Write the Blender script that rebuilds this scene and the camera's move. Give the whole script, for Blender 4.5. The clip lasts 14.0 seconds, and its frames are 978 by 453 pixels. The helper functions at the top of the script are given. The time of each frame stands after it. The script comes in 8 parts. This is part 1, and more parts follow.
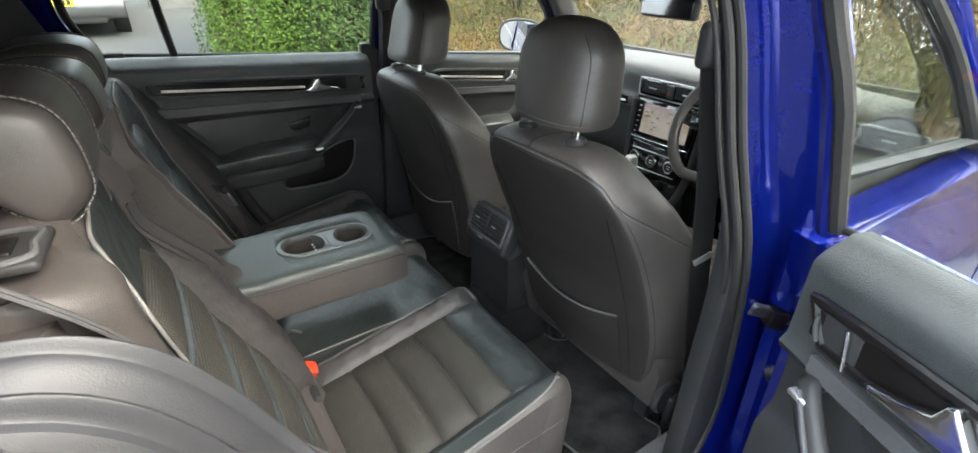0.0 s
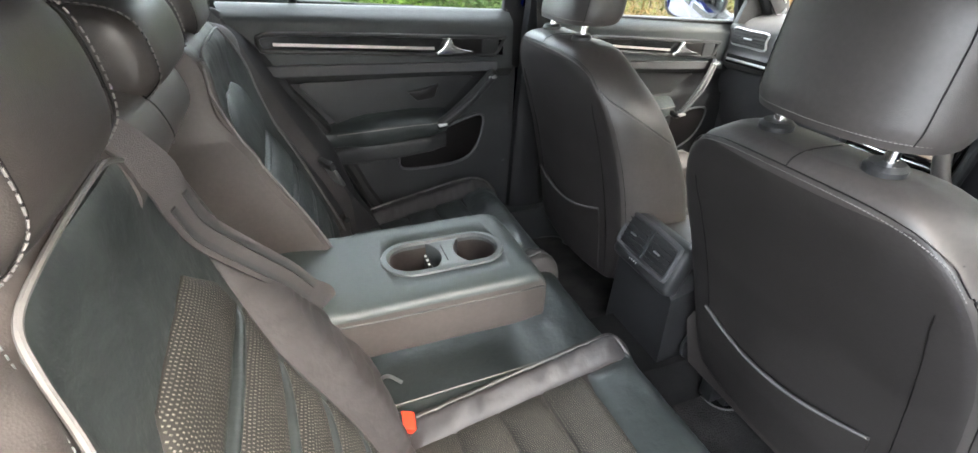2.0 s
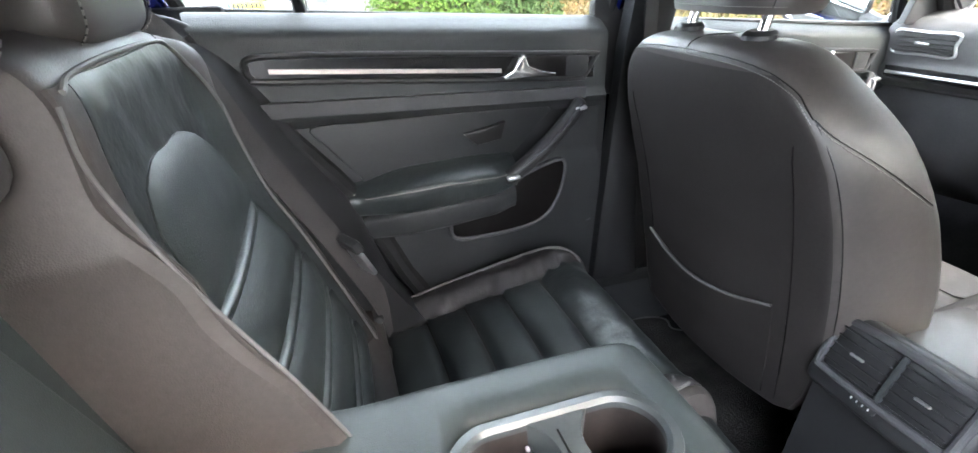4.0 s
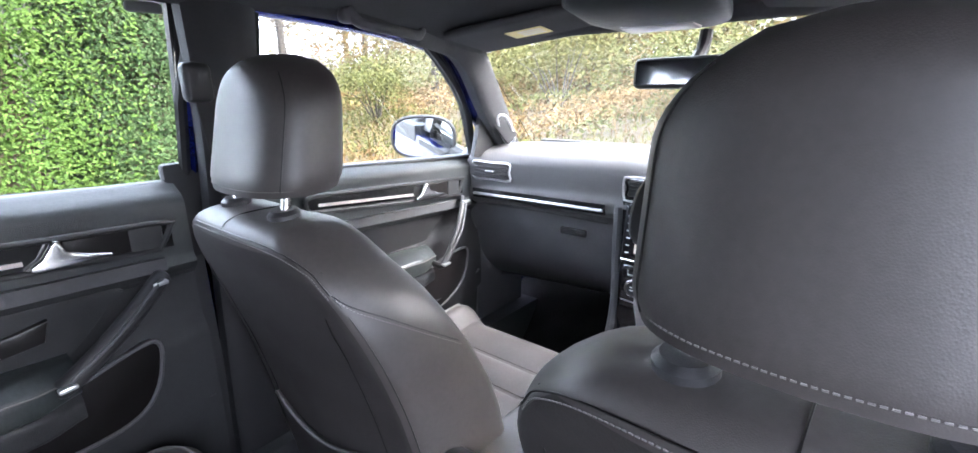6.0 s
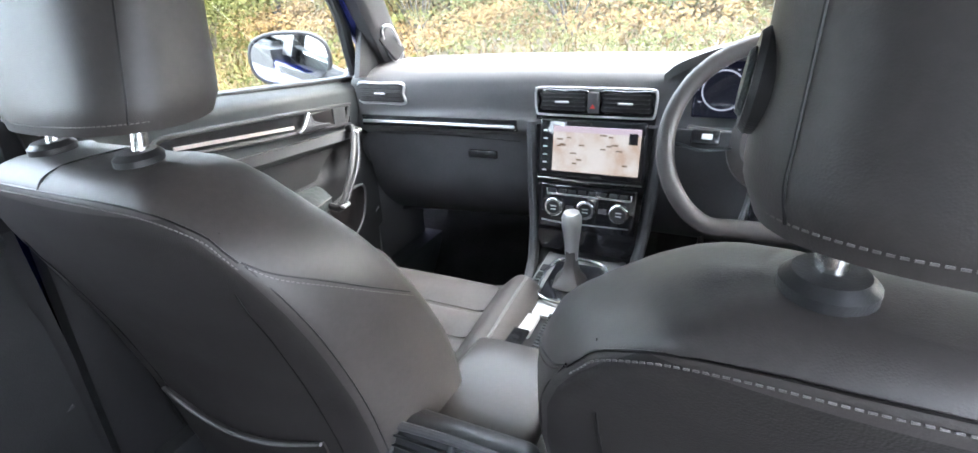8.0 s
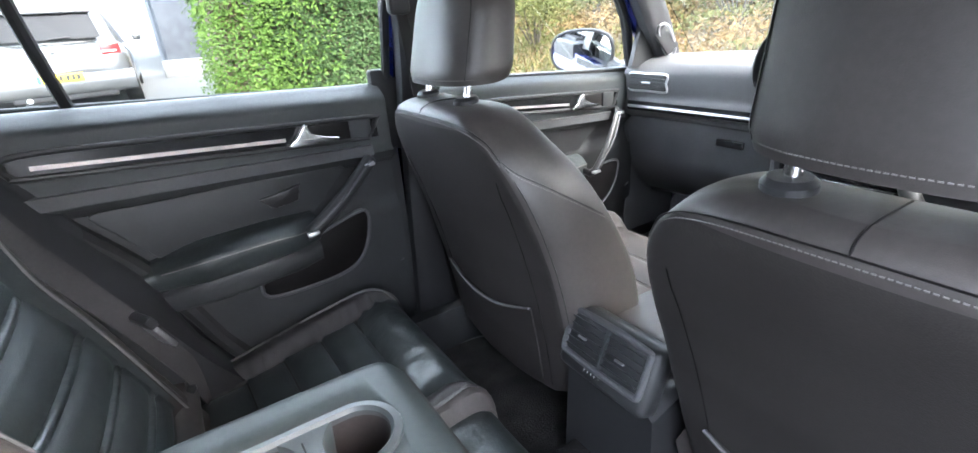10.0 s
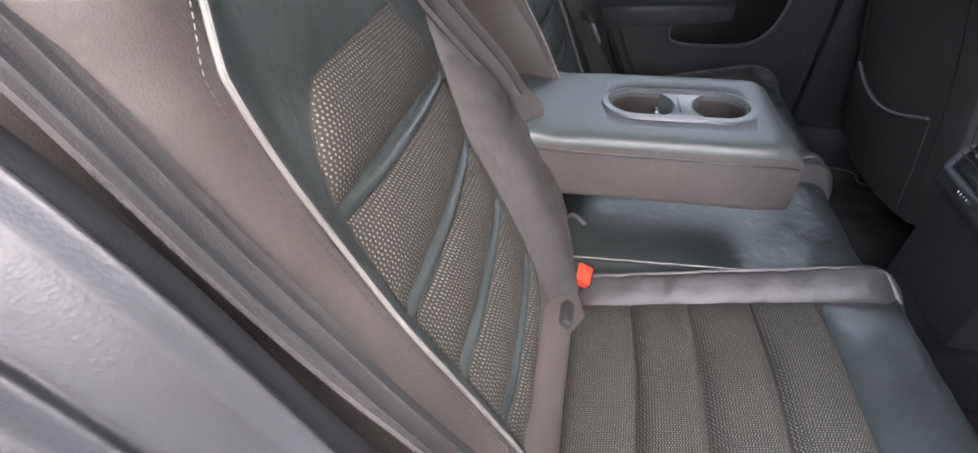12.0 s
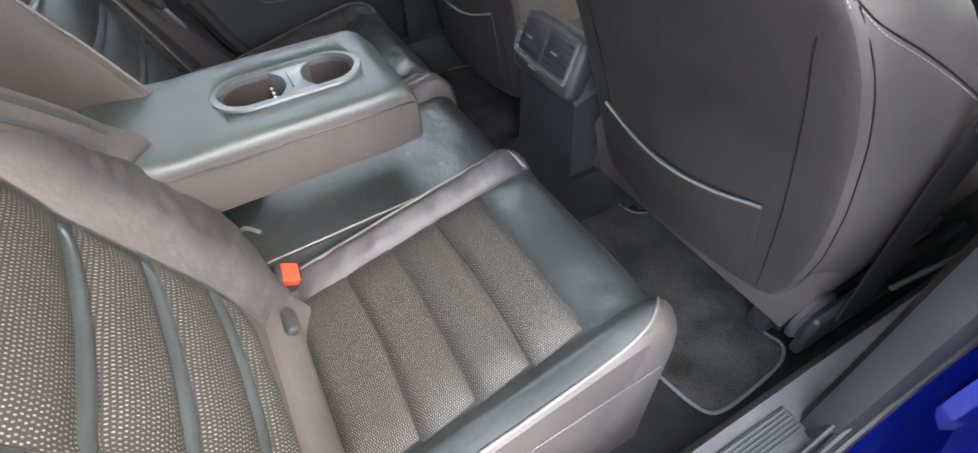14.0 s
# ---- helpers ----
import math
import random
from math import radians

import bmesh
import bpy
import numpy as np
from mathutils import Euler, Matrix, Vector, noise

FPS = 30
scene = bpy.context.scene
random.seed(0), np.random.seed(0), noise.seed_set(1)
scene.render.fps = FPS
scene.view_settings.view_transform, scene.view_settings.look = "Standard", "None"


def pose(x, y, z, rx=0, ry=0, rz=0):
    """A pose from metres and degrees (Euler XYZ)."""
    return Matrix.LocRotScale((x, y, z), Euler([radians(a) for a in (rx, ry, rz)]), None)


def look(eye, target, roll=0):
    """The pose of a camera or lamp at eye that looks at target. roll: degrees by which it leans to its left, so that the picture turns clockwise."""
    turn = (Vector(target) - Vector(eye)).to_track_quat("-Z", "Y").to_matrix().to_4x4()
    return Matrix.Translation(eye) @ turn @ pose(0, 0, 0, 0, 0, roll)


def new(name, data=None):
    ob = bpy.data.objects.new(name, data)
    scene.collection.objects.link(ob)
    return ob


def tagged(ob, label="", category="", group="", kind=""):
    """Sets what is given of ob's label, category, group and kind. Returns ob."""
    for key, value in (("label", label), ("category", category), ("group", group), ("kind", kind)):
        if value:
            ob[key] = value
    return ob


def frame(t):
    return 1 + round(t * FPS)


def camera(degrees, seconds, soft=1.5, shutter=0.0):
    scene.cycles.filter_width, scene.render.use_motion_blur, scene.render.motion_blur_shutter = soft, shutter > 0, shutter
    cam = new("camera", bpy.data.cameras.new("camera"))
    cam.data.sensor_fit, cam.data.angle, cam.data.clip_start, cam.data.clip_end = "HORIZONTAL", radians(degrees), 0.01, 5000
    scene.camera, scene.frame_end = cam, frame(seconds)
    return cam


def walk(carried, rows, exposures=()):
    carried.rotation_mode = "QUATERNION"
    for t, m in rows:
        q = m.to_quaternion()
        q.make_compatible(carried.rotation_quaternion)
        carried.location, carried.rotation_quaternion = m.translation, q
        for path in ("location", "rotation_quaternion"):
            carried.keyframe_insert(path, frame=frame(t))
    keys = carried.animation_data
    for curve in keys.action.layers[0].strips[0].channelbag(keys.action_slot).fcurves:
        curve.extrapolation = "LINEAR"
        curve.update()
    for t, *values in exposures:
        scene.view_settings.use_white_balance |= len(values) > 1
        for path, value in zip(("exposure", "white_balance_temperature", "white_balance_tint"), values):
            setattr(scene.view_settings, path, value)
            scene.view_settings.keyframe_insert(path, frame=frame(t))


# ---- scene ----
cam = camera(88.9, 14.0)
PATH = [
    (0, (-0.115, -1.084, 1.33), (0.885, 0.384, 0.411), 1.2),
    (0.5, (-0.117, -1.044, 1.316), (0.901, 0.413, 0.399), 1.4),
    (1, (-0.065, -0.941, 1.299), (0.923, 0.529, 0.369), 2.2),
    (1.5, (-0.028, -0.844, 1.278), (0.736, 0.716, 0.286), 2.8),
    (2, (-0.05, -0.734, 1.251), (0.579, 0.867, 0.232), 1.8),
    (2.2, (-0.066, -0.687, 1.24), (0.564, 0.915, 0.22), 1.6),
    (4.3, (0.026, -0.27, 1.125), (0.55, 1.442, 0.234), -1.7),
    (4.5, (0.051, -0.272, 1.121), (0.64, 1.422, 0.234), -1.1),
    (5, (0.104, -0.301, 1.126), (0.838, 1.37, 0.308), 0.9),
    (5.5, (0.161, -0.335, 1.184), (1.31, 1.164, 0.555), 1.6),
    (6, (0.226, -0.368, 1.222), (1.686, 0.868, 0.673), -1.3),
    (6.5, (0.231, -0.364, 1.219), (1.808, 0.735, 0.704), -1.9),
    (7, (0.243, -0.248, 1.199), (1.855, 0.694, 0.5), -1.5),
    (7.2, (0.273, -0.213, 1.193), (1.914, 0.625, 0.415), -1.0),
    (9.3, (0.261, -0.307, 1.165), (1.886, 0.484, 0.308), -4.9),
    (9.5, (0.21, -0.341, 1.17), (1.763, 0.601, 0.333), -2.4),
    (10, (0.121, -0.475, 1.185), (1.08, 1.099, 0.409), -4.2),
    (10.5, (0.058, -0.604, 1.214), (0.342, 1.238, 0.488), -2.7),
    (11, (0.028, -0.672, 1.205), (-0.127, 1.174, 0.451), -0.9),
    (11.5, (0.013, -0.707, 1.164), (-0.339, 1.058, 0.291), -1.7),
    (12, (0.023, -0.75, 1.085), (-0.334, 0.77, -0.164), -2.3),
    (12.5, (0.052, -0.784, 1.022), (-0.109, 0.53, -0.477), -4.0),
    (13, (0.084, -0.814, 0.997), (0.132, 0.408, -0.586), -4.0),
    (13.5, (0.117, -0.792, 1.048), (0.365, 0.398, -0.54), -3.7),
    (14, (0.095, -0.749, 1.132), (0.712, 0.473, -0.326), -3.6),
]
EXPOSURES = [(0.0, 3.3, 6500, 6), (1.0, 3.5, 6400, 10), (1.5, 3.8, 6500, 10), (2.2, 4.1, 6500, 10), (4.3, 4.65, 6200, 12), (5.5, 4.35, 6000, 14), (6.5, 4.5, 5800, 21), (7.2, 4.52, 6000, 12), (9.3, 4.5, 6000, 14), (10.5, 4.2, 5900, 12), (11.5, 4.03, 6100, 14), (12.0, 3.78, 6150, 18), (12.5, 4.03, 6200, 16), (13.0, 3.95, 6300, 16), (13.5, 3.85, 6300, 16), (14.0, 4.3, 6300, 14)]
walk(cam, [(t, look(eye, target, roll)) for t, eye, target, roll in PATH], EXPOSURES)
SKY, SUN = 0.12, 0.38

# ---- world and light ----
world = bpy.data.worlds.new("overcast_sky")
scene.world = world
world.use_nodes = True
wn = world.node_tree
sky = wn.nodes.new("ShaderNodeTexSky")
sky.sky_type, sky.sun_disc = "NISHITA", False
sky.sun_elevation, sky.sun_rotation = radians(42), radians(149)
sky.air_density, sky.dust_density, sky.ozone_density = 1.2, 6.0, 0.8
soften = wn.nodes.new("ShaderNodeMixRGB")
soften.inputs[0].default_value = 0.55
soften.inputs[2].default_value = (9.0, 9.6, 10.2, 1)
wn.links.new(sky.outputs[0], soften.inputs[1])
wn.links.new(soften.outputs[0], wn.nodes["Background"].inputs[0])
wn.nodes["Background"].inputs[1].default_value = SKY
sun = new("sun", bpy.data.lights.new("sun", "SUN"))
sun.data.energy, sun.data.angle, sun.data.color = SUN, radians(25), (1.0, 0.96, 0.9)
sun.matrix_world = look((3, -5, 8), (0, 0, 0))


# ---- materials ----
def ramp_node(nt, a, b, lo=0.4, hi=0.6):
    r = nt.nodes.new("ShaderNodeValToRGB")
    r.color_ramp.elements[0].position, r.color_ramp.elements[1].position = lo, hi
    r.color_ramp.elements[0].color, r.color_ramp.elements[1].color = (*a, 1), (*b, 1)
    return r


def mat(name, color, rough=0.5, metal=0.0, vary=0.25, grain=0.0, gscale=900.0, kind="noise", coarse=8.0, rvary=0.12, coat=0.0, spec=0.5, dist=0.0012, sheen=0.0):
    """A surface: colour varied at two scales, roughness varied, and a fine relief."""
    m = bpy.data.materials.new(name)
    m.use_nodes = True
    nt = m.node_tree
    b = nt.nodes["Principled BSDF"]
    tc = nt.nodes.new("ShaderNodeTexCoord")
    n1, n2 = nt.nodes.new("ShaderNodeTexNoise"), nt.nodes.new("ShaderNodeTexNoise")
    n1.inputs["Scale"].default_value, n1.inputs["Detail"].default_value = coarse, 4
    n2.inputs["Scale"].default_value, n2.inputs["Detail"].default_value = coarse * 22, 3
    nt.links.new(tc.outputs["Object"], n1.inputs["Vector"])
    nt.links.new(tc.outputs["Object"], n2.inputs["Vector"])
    lo = tuple(c * (1 - vary) for c in color)
    hi = tuple(min(1, c * (1 + vary)) for c in color)
    r1 = ramp_node(nt, lo, hi, 0.3, 0.7)
    nt.links.new(n1.outputs["Fac"], r1.inputs[0])
    mix = nt.nodes.new("ShaderNodeMixRGB")
    mix.blend_type = "OVERLAY"
    mix.inputs[0].default_value = min(1.0, vary)
    nt.links.new(r1.outputs[0], mix.inputs[1])
    nt.links.new(n2.outputs["Fac"], mix.inputs[2])
    nt.links.new(mix.outputs[0], b.inputs["Base Color"])
    rr = nt.nodes.new("ShaderNodeMapRange")
    rr.inputs[3].default_value, rr.inputs[4].default_value = max(0.02, rough - rvary), min(1, rough + rvary)
    nt.links.new(n1.outputs["Fac"], rr.inputs[0])
    nt.links.new(rr.outputs[0], b.inputs["Roughness"])
    b.inputs["Metallic"].default_value = metal
    b.inputs["Specular IOR Level"].default_value = spec
    b.inputs["Coat Weight"].default_value = coat
    b.inputs["Coat Roughness"].default_value = 0.05
    b.inputs["Sheen Weight"].default_value = sheen
    if grain:
        if kind == "voronoi":
            g = nt.nodes.new("ShaderNodeTexVoronoi")
            g.inputs["Scale"].default_value = gscale
            out = g.outputs["Distance"]
        else:
            g = nt.nodes.new("ShaderNodeTexNoise")
            g.inputs["Scale"].default_value, g.inputs["Detail"].default_value = gscale, 4
            out = g.outputs["Fac"]
        nt.links.new(tc.outputs["Object"], g.inputs["Vector"])
        bump = nt.nodes.new("ShaderNodeBump")
        bump.inputs["Strength"].default_value, bump.inputs["Distance"].default_value = grain, dist
        nt.links.new(out, bump.inputs["Height"])
        nt.links.new(bump.outputs[0], b.inputs["Normal"])
    return m


LEATHER = mat("black_leather", (0.047, 0.0415, 0.0385), 0.47, grain=0.20, gscale=850, kind="voronoi", coarse=7, vary=0.22, dist=0.0005, spec=0.65)
# darker copy of the leather: shade put into the colour
LEATHER_SHADED = mat("shaded_leatherette", (0.030, 0.0265, 0.025), 0.50, grain=0.22, gscale=620, kind="voronoi", vary=0.22, dist=0.0008, spec=0.4)
# the next two leathers hold the teal cast of the window light in their colour
LEATHER_SOFT = mat("creased_leather", (0.023, 0.028, 0.028), 0.38, grain=0.5, gscale=60, coarse=10, vary=0.3, dist=0.003, spec=0.8)
LEATHER_TOP = mat("armrest_leather", (0.036, 0.046, 0.045), 0.50, grain=0.25, gscale=850, kind="voronoi", coarse=7, vary=0.2, dist=0.0007, spec=0.8)
LEATHER_SIDE = mat("side_leatherette", (0.058, 0.051, 0.0475), 0.54, grain=0.22, gscale=620, kind="voronoi", vary=0.2, dist=0.0008, spec=0.4)
LEATHER_FOLD = mat("folded_leatherette", (0.036, 0.033, 0.0335), 0.54, grain=0.35, gscale=30, vary=0.2, dist=0.006, spec=0.55)
BELT_BLACK = mat("black_belt_webbing", (0.018, 0.017, 0.017), 0.6, grain=0.5, gscale=700, vary=0.15, spec=0.15)
BELT = mat("belt_webbing", (0.062, 0.058, 0.058), 0.55, grain=0.5, gscale=700, vary=0.15, spec=0.15)
PIPING = mat("silver_grey_piping", (0.12, 0.116, 0.112), 0.6, vary=0.15)
THREAD = mat("pale_thread", (0.15, 0.142, 0.135), 0.7, vary=0.1)
TRIM = mat("grained_trim", (0.075, 0.075, 0.078), 0.55, grain=0.3, gscale=620, kind="voronoi", vary=0.15, dist=0.0008, spec=0.3)
TRIM_SOFT = mat("soft_touch_trim", (0.041, 0.045, 0.046), 0.46, grain=0.35, gscale=600, kind="voronoi", vary=0.15, spec=0.4)
PEBBLE = mat("pebble_grained_trim", (0.025, 0.025, 0.027), 0.46, grain=0.17, gscale=520, kind="voronoi", vary=0.12, dist=0.0009, spec=0.42)
PALE = mat("pale_satin_silver", (0.42, 0.42, 0.41), 0.35, metal=0.3, vary=0.08)
CUPRIM = mat("satin_grey_plastic", (0.066, 0.074, 0.075), 0.34, vary=0.1)
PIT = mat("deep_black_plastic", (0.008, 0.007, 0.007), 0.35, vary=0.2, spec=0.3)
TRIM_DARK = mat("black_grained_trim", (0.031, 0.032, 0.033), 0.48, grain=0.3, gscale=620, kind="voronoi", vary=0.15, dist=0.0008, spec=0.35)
# paler copy of the black trim: daylight through the open door, in its colour
TRIM_SILL_LIT = mat("lit_sill_grained_trim", (0.105, 0.103, 0.103), 0.42, grain=0.25, gscale=620, kind="voronoi", vary=0.15, dist=0.0008, spec=0.45)
PILLAR = mat("pillar_grained_trim", (0.020, 0.020, 0.021), 0.55, grain=0.3, gscale=620, kind="voronoi", vary=0.15, dist=0.0008, spec=0.25)
PLASTIC = mat("smooth_dark_plastic", (0.028, 0.028, 0.029), 0.4, grain=0.2, gscale=700, vary=0.15, spec=0.4)
DASHTOP = mat("soft_dash_skin", (0.098, 0.097, 0.098), 0.5, grain=0.4, gscale=480, kind="voronoi", vary=0.12)
PIANO = mat("piano_black", (0.008, 0.008, 0.009), 0.08, coat=0.6, vary=0.1, rvary=0.03)
INLAY = mat("dark_inlay", (0.014, 0.014, 0.015), 0.22, vary=0.2, rvary=0.05, coat=0.3)
CHROME = mat("satin_chrome", (0.72, 0.72, 0.71), 0.2, metal=1.0, vary=0.08, rvary=0.05)
SILVER = mat("satin_silver", (0.55, 0.55, 0.55), 0.35, metal=0.9, vary=0.08)
HEADLINER = mat("headliner_cloth", (0.06, 0.06, 0.062), 0.9, grain=0.5, gscale=1200, vary=0.15, spec=0.1)
# left seat's strips: teal cast in the colour, dots left out as lost in sheen
STRIP = mat("fine_ribbed_cloth", (0.028, 0.034, 0.034), 0.5, grain=0.6, gscale=520, coarse=10, vary=0.25, dist=0.0012, spec=0.5)
LINE = mat("warm_satin_strip", (0.62, 0.56, 0.53), 0.42, metal=0.5, vary=0.08)
CARPET = mat("black_carpet", (0.024, 0.0235, 0.023), 0.95, grain=0.9, gscale=420, vary=0.35, dist=0.004, spec=0.05)
MATPILE = mat("mat_carpet", (0.044, 0.0415, 0.040), 0.95, grain=0.9, gscale=300, vary=0.45, dist=0.004, coarse=16, spec=0.05)
RUBBER = mat("rubber_seal", (0.022, 0.022, 0.022), 0.45, grain=0.2, gscale=300, vary=0.2, spec=0.25)
PAINT = mat("blue_metallic_paint", (0.004, 0.014, 0.215), 0.20, metal=0.55, coat=1.0, vary=0.10, rvary=0.04, grain=0.03, gscale=1400)
RED = mat("red_plastic", (0.75, 0.05, 0.02), 0.4, vary=0.08)
STEEL = mat("bare_steel", (0.4, 0.4, 0.4), 0.4, metal=1.0, vary=0.2)
MAT_WHITE = mat("white_print", (0.75, 0.75, 0.74), 0.6, vary=0.05)
YELLOW = mat("pale_yellow_label", (0.72, 0.62, 0.25), 0.6, vary=0.1)
REDPRINT = mat("red_print", (0.6, 0.04, 0.03), 0.6, vary=0.1)
DARKPRINT = mat("dark_print", (0.02, 0.02, 0.02), 0.6, vary=0.1)
BLUEPRINT = mat("blue_print", (0.03, 0.1, 0.5), 0.5, vary=0.1)


def dotted_fabric():
    """A dark cloth with rows of pale woven dots, laid out in metres."""
    m = mat("dotted_fabric", (0.02, 0.02, 0.02), 0.65, spec=0.4)
    nt = m.node_tree
    b = nt.nodes["Principled BSDF"]
    uv = nt.nodes.new("ShaderNodeUVMap")
    sep = nt.nodes.new("ShaderNodeSeparateXYZ")
    nt.links.new(uv.outputs[0], sep.inputs[0])

    def math_node(op, a, v=0.0, w=None):
        n = nt.nodes.new("ShaderNodeMath")
        n.operation = op
        nt.links.new(a, n.inputs[0])
        if w is not None:
            nt.links.new(w, n.inputs[1])
        else:
            n.inputs[1].default_value = v
        return n.outputs[0]

    row = math_node("MULTIPLY", sep.outputs[1], 1 / 0.0046)
    half = math_node("MULTIPLY", math_node("MODULO", math_node("FLOOR", row), 2.0), 0.30)
    col = math_node("ADD", math_node("MULTIPLY", sep.outputs[0], 1 / 0.0056), w=half)
    fx = math_node("ABSOLUTE", math_node("SUBTRACT", math_node("FRACT", col), 0.5))
    fy = math_node("ABSOLUTE", math_node("SUBTRACT", math_node("FRACT", row), 0.5))
    d = math_node("MAXIMUM", math_node("MULTIPLY", fx, 1.5), w=math_node("MULTIPLY", fy, 0.92))
    near = math_node("LESS_THAN", d, 0.245)
    n3 = nt.nodes.new("ShaderNodeTexNoise")
    n3.inputs["Scale"].default_value = 260
    nt.links.new(uv.outputs[0], n3.inputs["Vector"])
    dots = ramp_node(nt, (0.070, 0.066, 0.055), (0.19, 0.180, 0.152), 0.35, 0.65)
    nt.links.new(n3.outputs["Fac"], dots.inputs[0])
    mix = nt.nodes.new("ShaderNodeMixRGB")
    nt.links.new(near, mix.inputs[0])
    mix.inputs[1].default_value = (0.016, 0.0150, 0.0132, 1)
    nt.links.new(dots.outputs[0], mix.inputs[2])
    nt.links.new(mix.outputs[0], b.inputs["Base Color"])
    bump = nt.nodes.new("ShaderNodeBump")
    bump.inputs["Strength"].default_value, bump.inputs["Distance"].default_value = 0.6, 0.0008
    nt.links.new(near, bump.inputs["Height"])
    nt.links.new(bump.outputs[0], b.inputs["Normal"])
    return m


FABRIC = dotted_fabric()


def glass(name, tint, rough=0.0):
    m = bpy.data.materials.new(name)
    m.use_nodes = True
    b = m.node_tree.nodes["Principled BSDF"]
    b.inputs["Base Color"].default_value = (*tint, 1)
    b.inputs["Roughness"].default_value = rough
    b.inputs["IOR"].default_value = 1.45
    b.inputs["Transmission Weight"].default_value = 1.0
    return m


GLASS = glass("window_glass", (0.84, 0.87, 0.83))
TINTED = glass("dark_tinted_glass", (0.022, 0.036, 0.036))


def glow(name, color, strength):
    m = bpy.data.materials.new(name)
    m.use_nodes = True
    b = m.node_tree.nodes["Principled BSDF"]
    b.inputs["Base Color"].default_value = (0.01, 0.01, 0.01, 1)
    b.inputs["Roughness"].default_value = 0.1
    b.inputs["Emission Color"].default_value = (*color, 1)
    b.inputs["Emission Strength"].default_value = strength
    return m


def map_screen():
    """The lit map: cream ground, pale patches, an orange-pink upper part."""
    m = glow("map_screen", (1, 0.9, 0.75), 0.040)
    nt = m.node_tree
    tc = nt.nodes.new("ShaderNodeTexCoord")
    n1 = nt.nodes.new("ShaderNodeTexNoise")
    n1.inputs["Scale"].default_value, n1.inputs["Detail"].default_value = 22, 5
    nt.links.new(tc.outputs["Object"], n1.inputs["Vector"])
    r = ramp_node(nt, (0.66, 0.50, 0.38), (0.86, 0.80, 0.72), 0.35, 0.6)
    nt.links.new(n1.outputs["Fac"], r.inputs[0])
    nt.links.new(r.outputs[0], nt.nodes["Principled BSDF"].inputs["Emission Color"])
    return m


MAPGLOW = map_screen()
SCREENBLUE = glow("blue_display", (0.02, 0.022, 0.05), 0.012)
SCREENWHITE = glow("display_white", (0.8, 0.85, 1.0), 0.025)
SCREENRED = glow("display_red", (0.9, 0.03, 0.02), 0.02)
SCREENDARK = glow("display_text", (0.25, 0.16, 0.1), 0.03)


# ---- mesh helpers ----
def smooth(t):
    t = max(0.0, min(1.0, t))
    return t * t * (3 - 2 * t)


def lerp(a, b, t):
    return a + (b - a) * t


def curve_at(table, t):
    """A value from a table of (t, value), glided with cosine ease between rows."""
    if t <= table[0][0]:
        return table[0][1]
    for (t0, v0), (t1, v1) in zip(table, table[1:]):
        if t <= t1:
            return v0 + (v1 - v0) * (t - t0) / (t1 - t0)
    return table[-1][1]


def catmull(pts, n=6, closed=False):
    """A smooth line through a few points."""
    P = [Vector(p) for p in pts]
    out, k = [], len(P)
    for i in range(k if closed else k - 1):
        p1, p2 = P[i], P[(i + 1) % k]
        p0 = P[i - 1] if (closed or i > 0) else p1 * 2 - p2
        p3 = P[(i + 2) % k] if (closed or i + 2 < k) else p2 * 2 - p1
        for j in range(n):
            t = j / n
            out.append(0.5 * ((2 * p1) + (p2 - p0) * t + (2 * p0 - 5 * p1 + 4 * p2 - p3) * t * t + (3 * p1 - p0 - 3 * p2 + p3) * t ** 3))
    if not closed:
        out.append(P[-1])
    return out


def surf(bm, nu, nv, f, wrap=False, uv=None):
    """A sheet of nu x nv faces through f(u, v)."""
    layer = bm.loops.layers.uv.verify() if uv else None
    rows = [[bm.verts.new(f(i / nu, j / nv)) for i in range(nu if wrap else nu + 1)] for j in range(nv + 1)]
    for j in range(nv):
        for i in range(nu):
            k = (i + 1) % nu if wrap else i + 1
            face = bm.faces.new((rows[j][i], rows[j][k], rows[j + 1][k], rows[j + 1][i]))
            if layer:
                for loop, (a, b) in zip(face.loops, ((i, j), (i + 1, j), (i + 1, j + 1), (i, j + 1))):
                    loop[layer].uv = uv(a / nu, b / nv)
    return rows


def solid(bm, nu, nv, top, bot, uv=None):
    """A closed body between two sheets."""
    a, b = surf(bm, nu, nv, top, uv=uv), surf(bm, nu, nv, bot, uv=uv)
    rim = lambda r: r[0] + [row[-1] for row in r[1:]] + r[-1][-2::-1] + [row[0] for row in r[-2:0:-1]]
    ra, rb = rim(a), rim(b)
    for i in range(len(ra)):
        k = (i + 1) % len(ra)
        bm.faces.new((ra[i], rb[i], rb[k], ra[k]))
    return a


def sheet(f, nu, nv, off):
    """A thin body: the sheet f, and the same moved by off."""
    bm = bmesh.new()
    o = Vector(off)
    solid(bm, nu, nv, f, lambda u, v: Vector(f(u, v)) + o)
    return bm


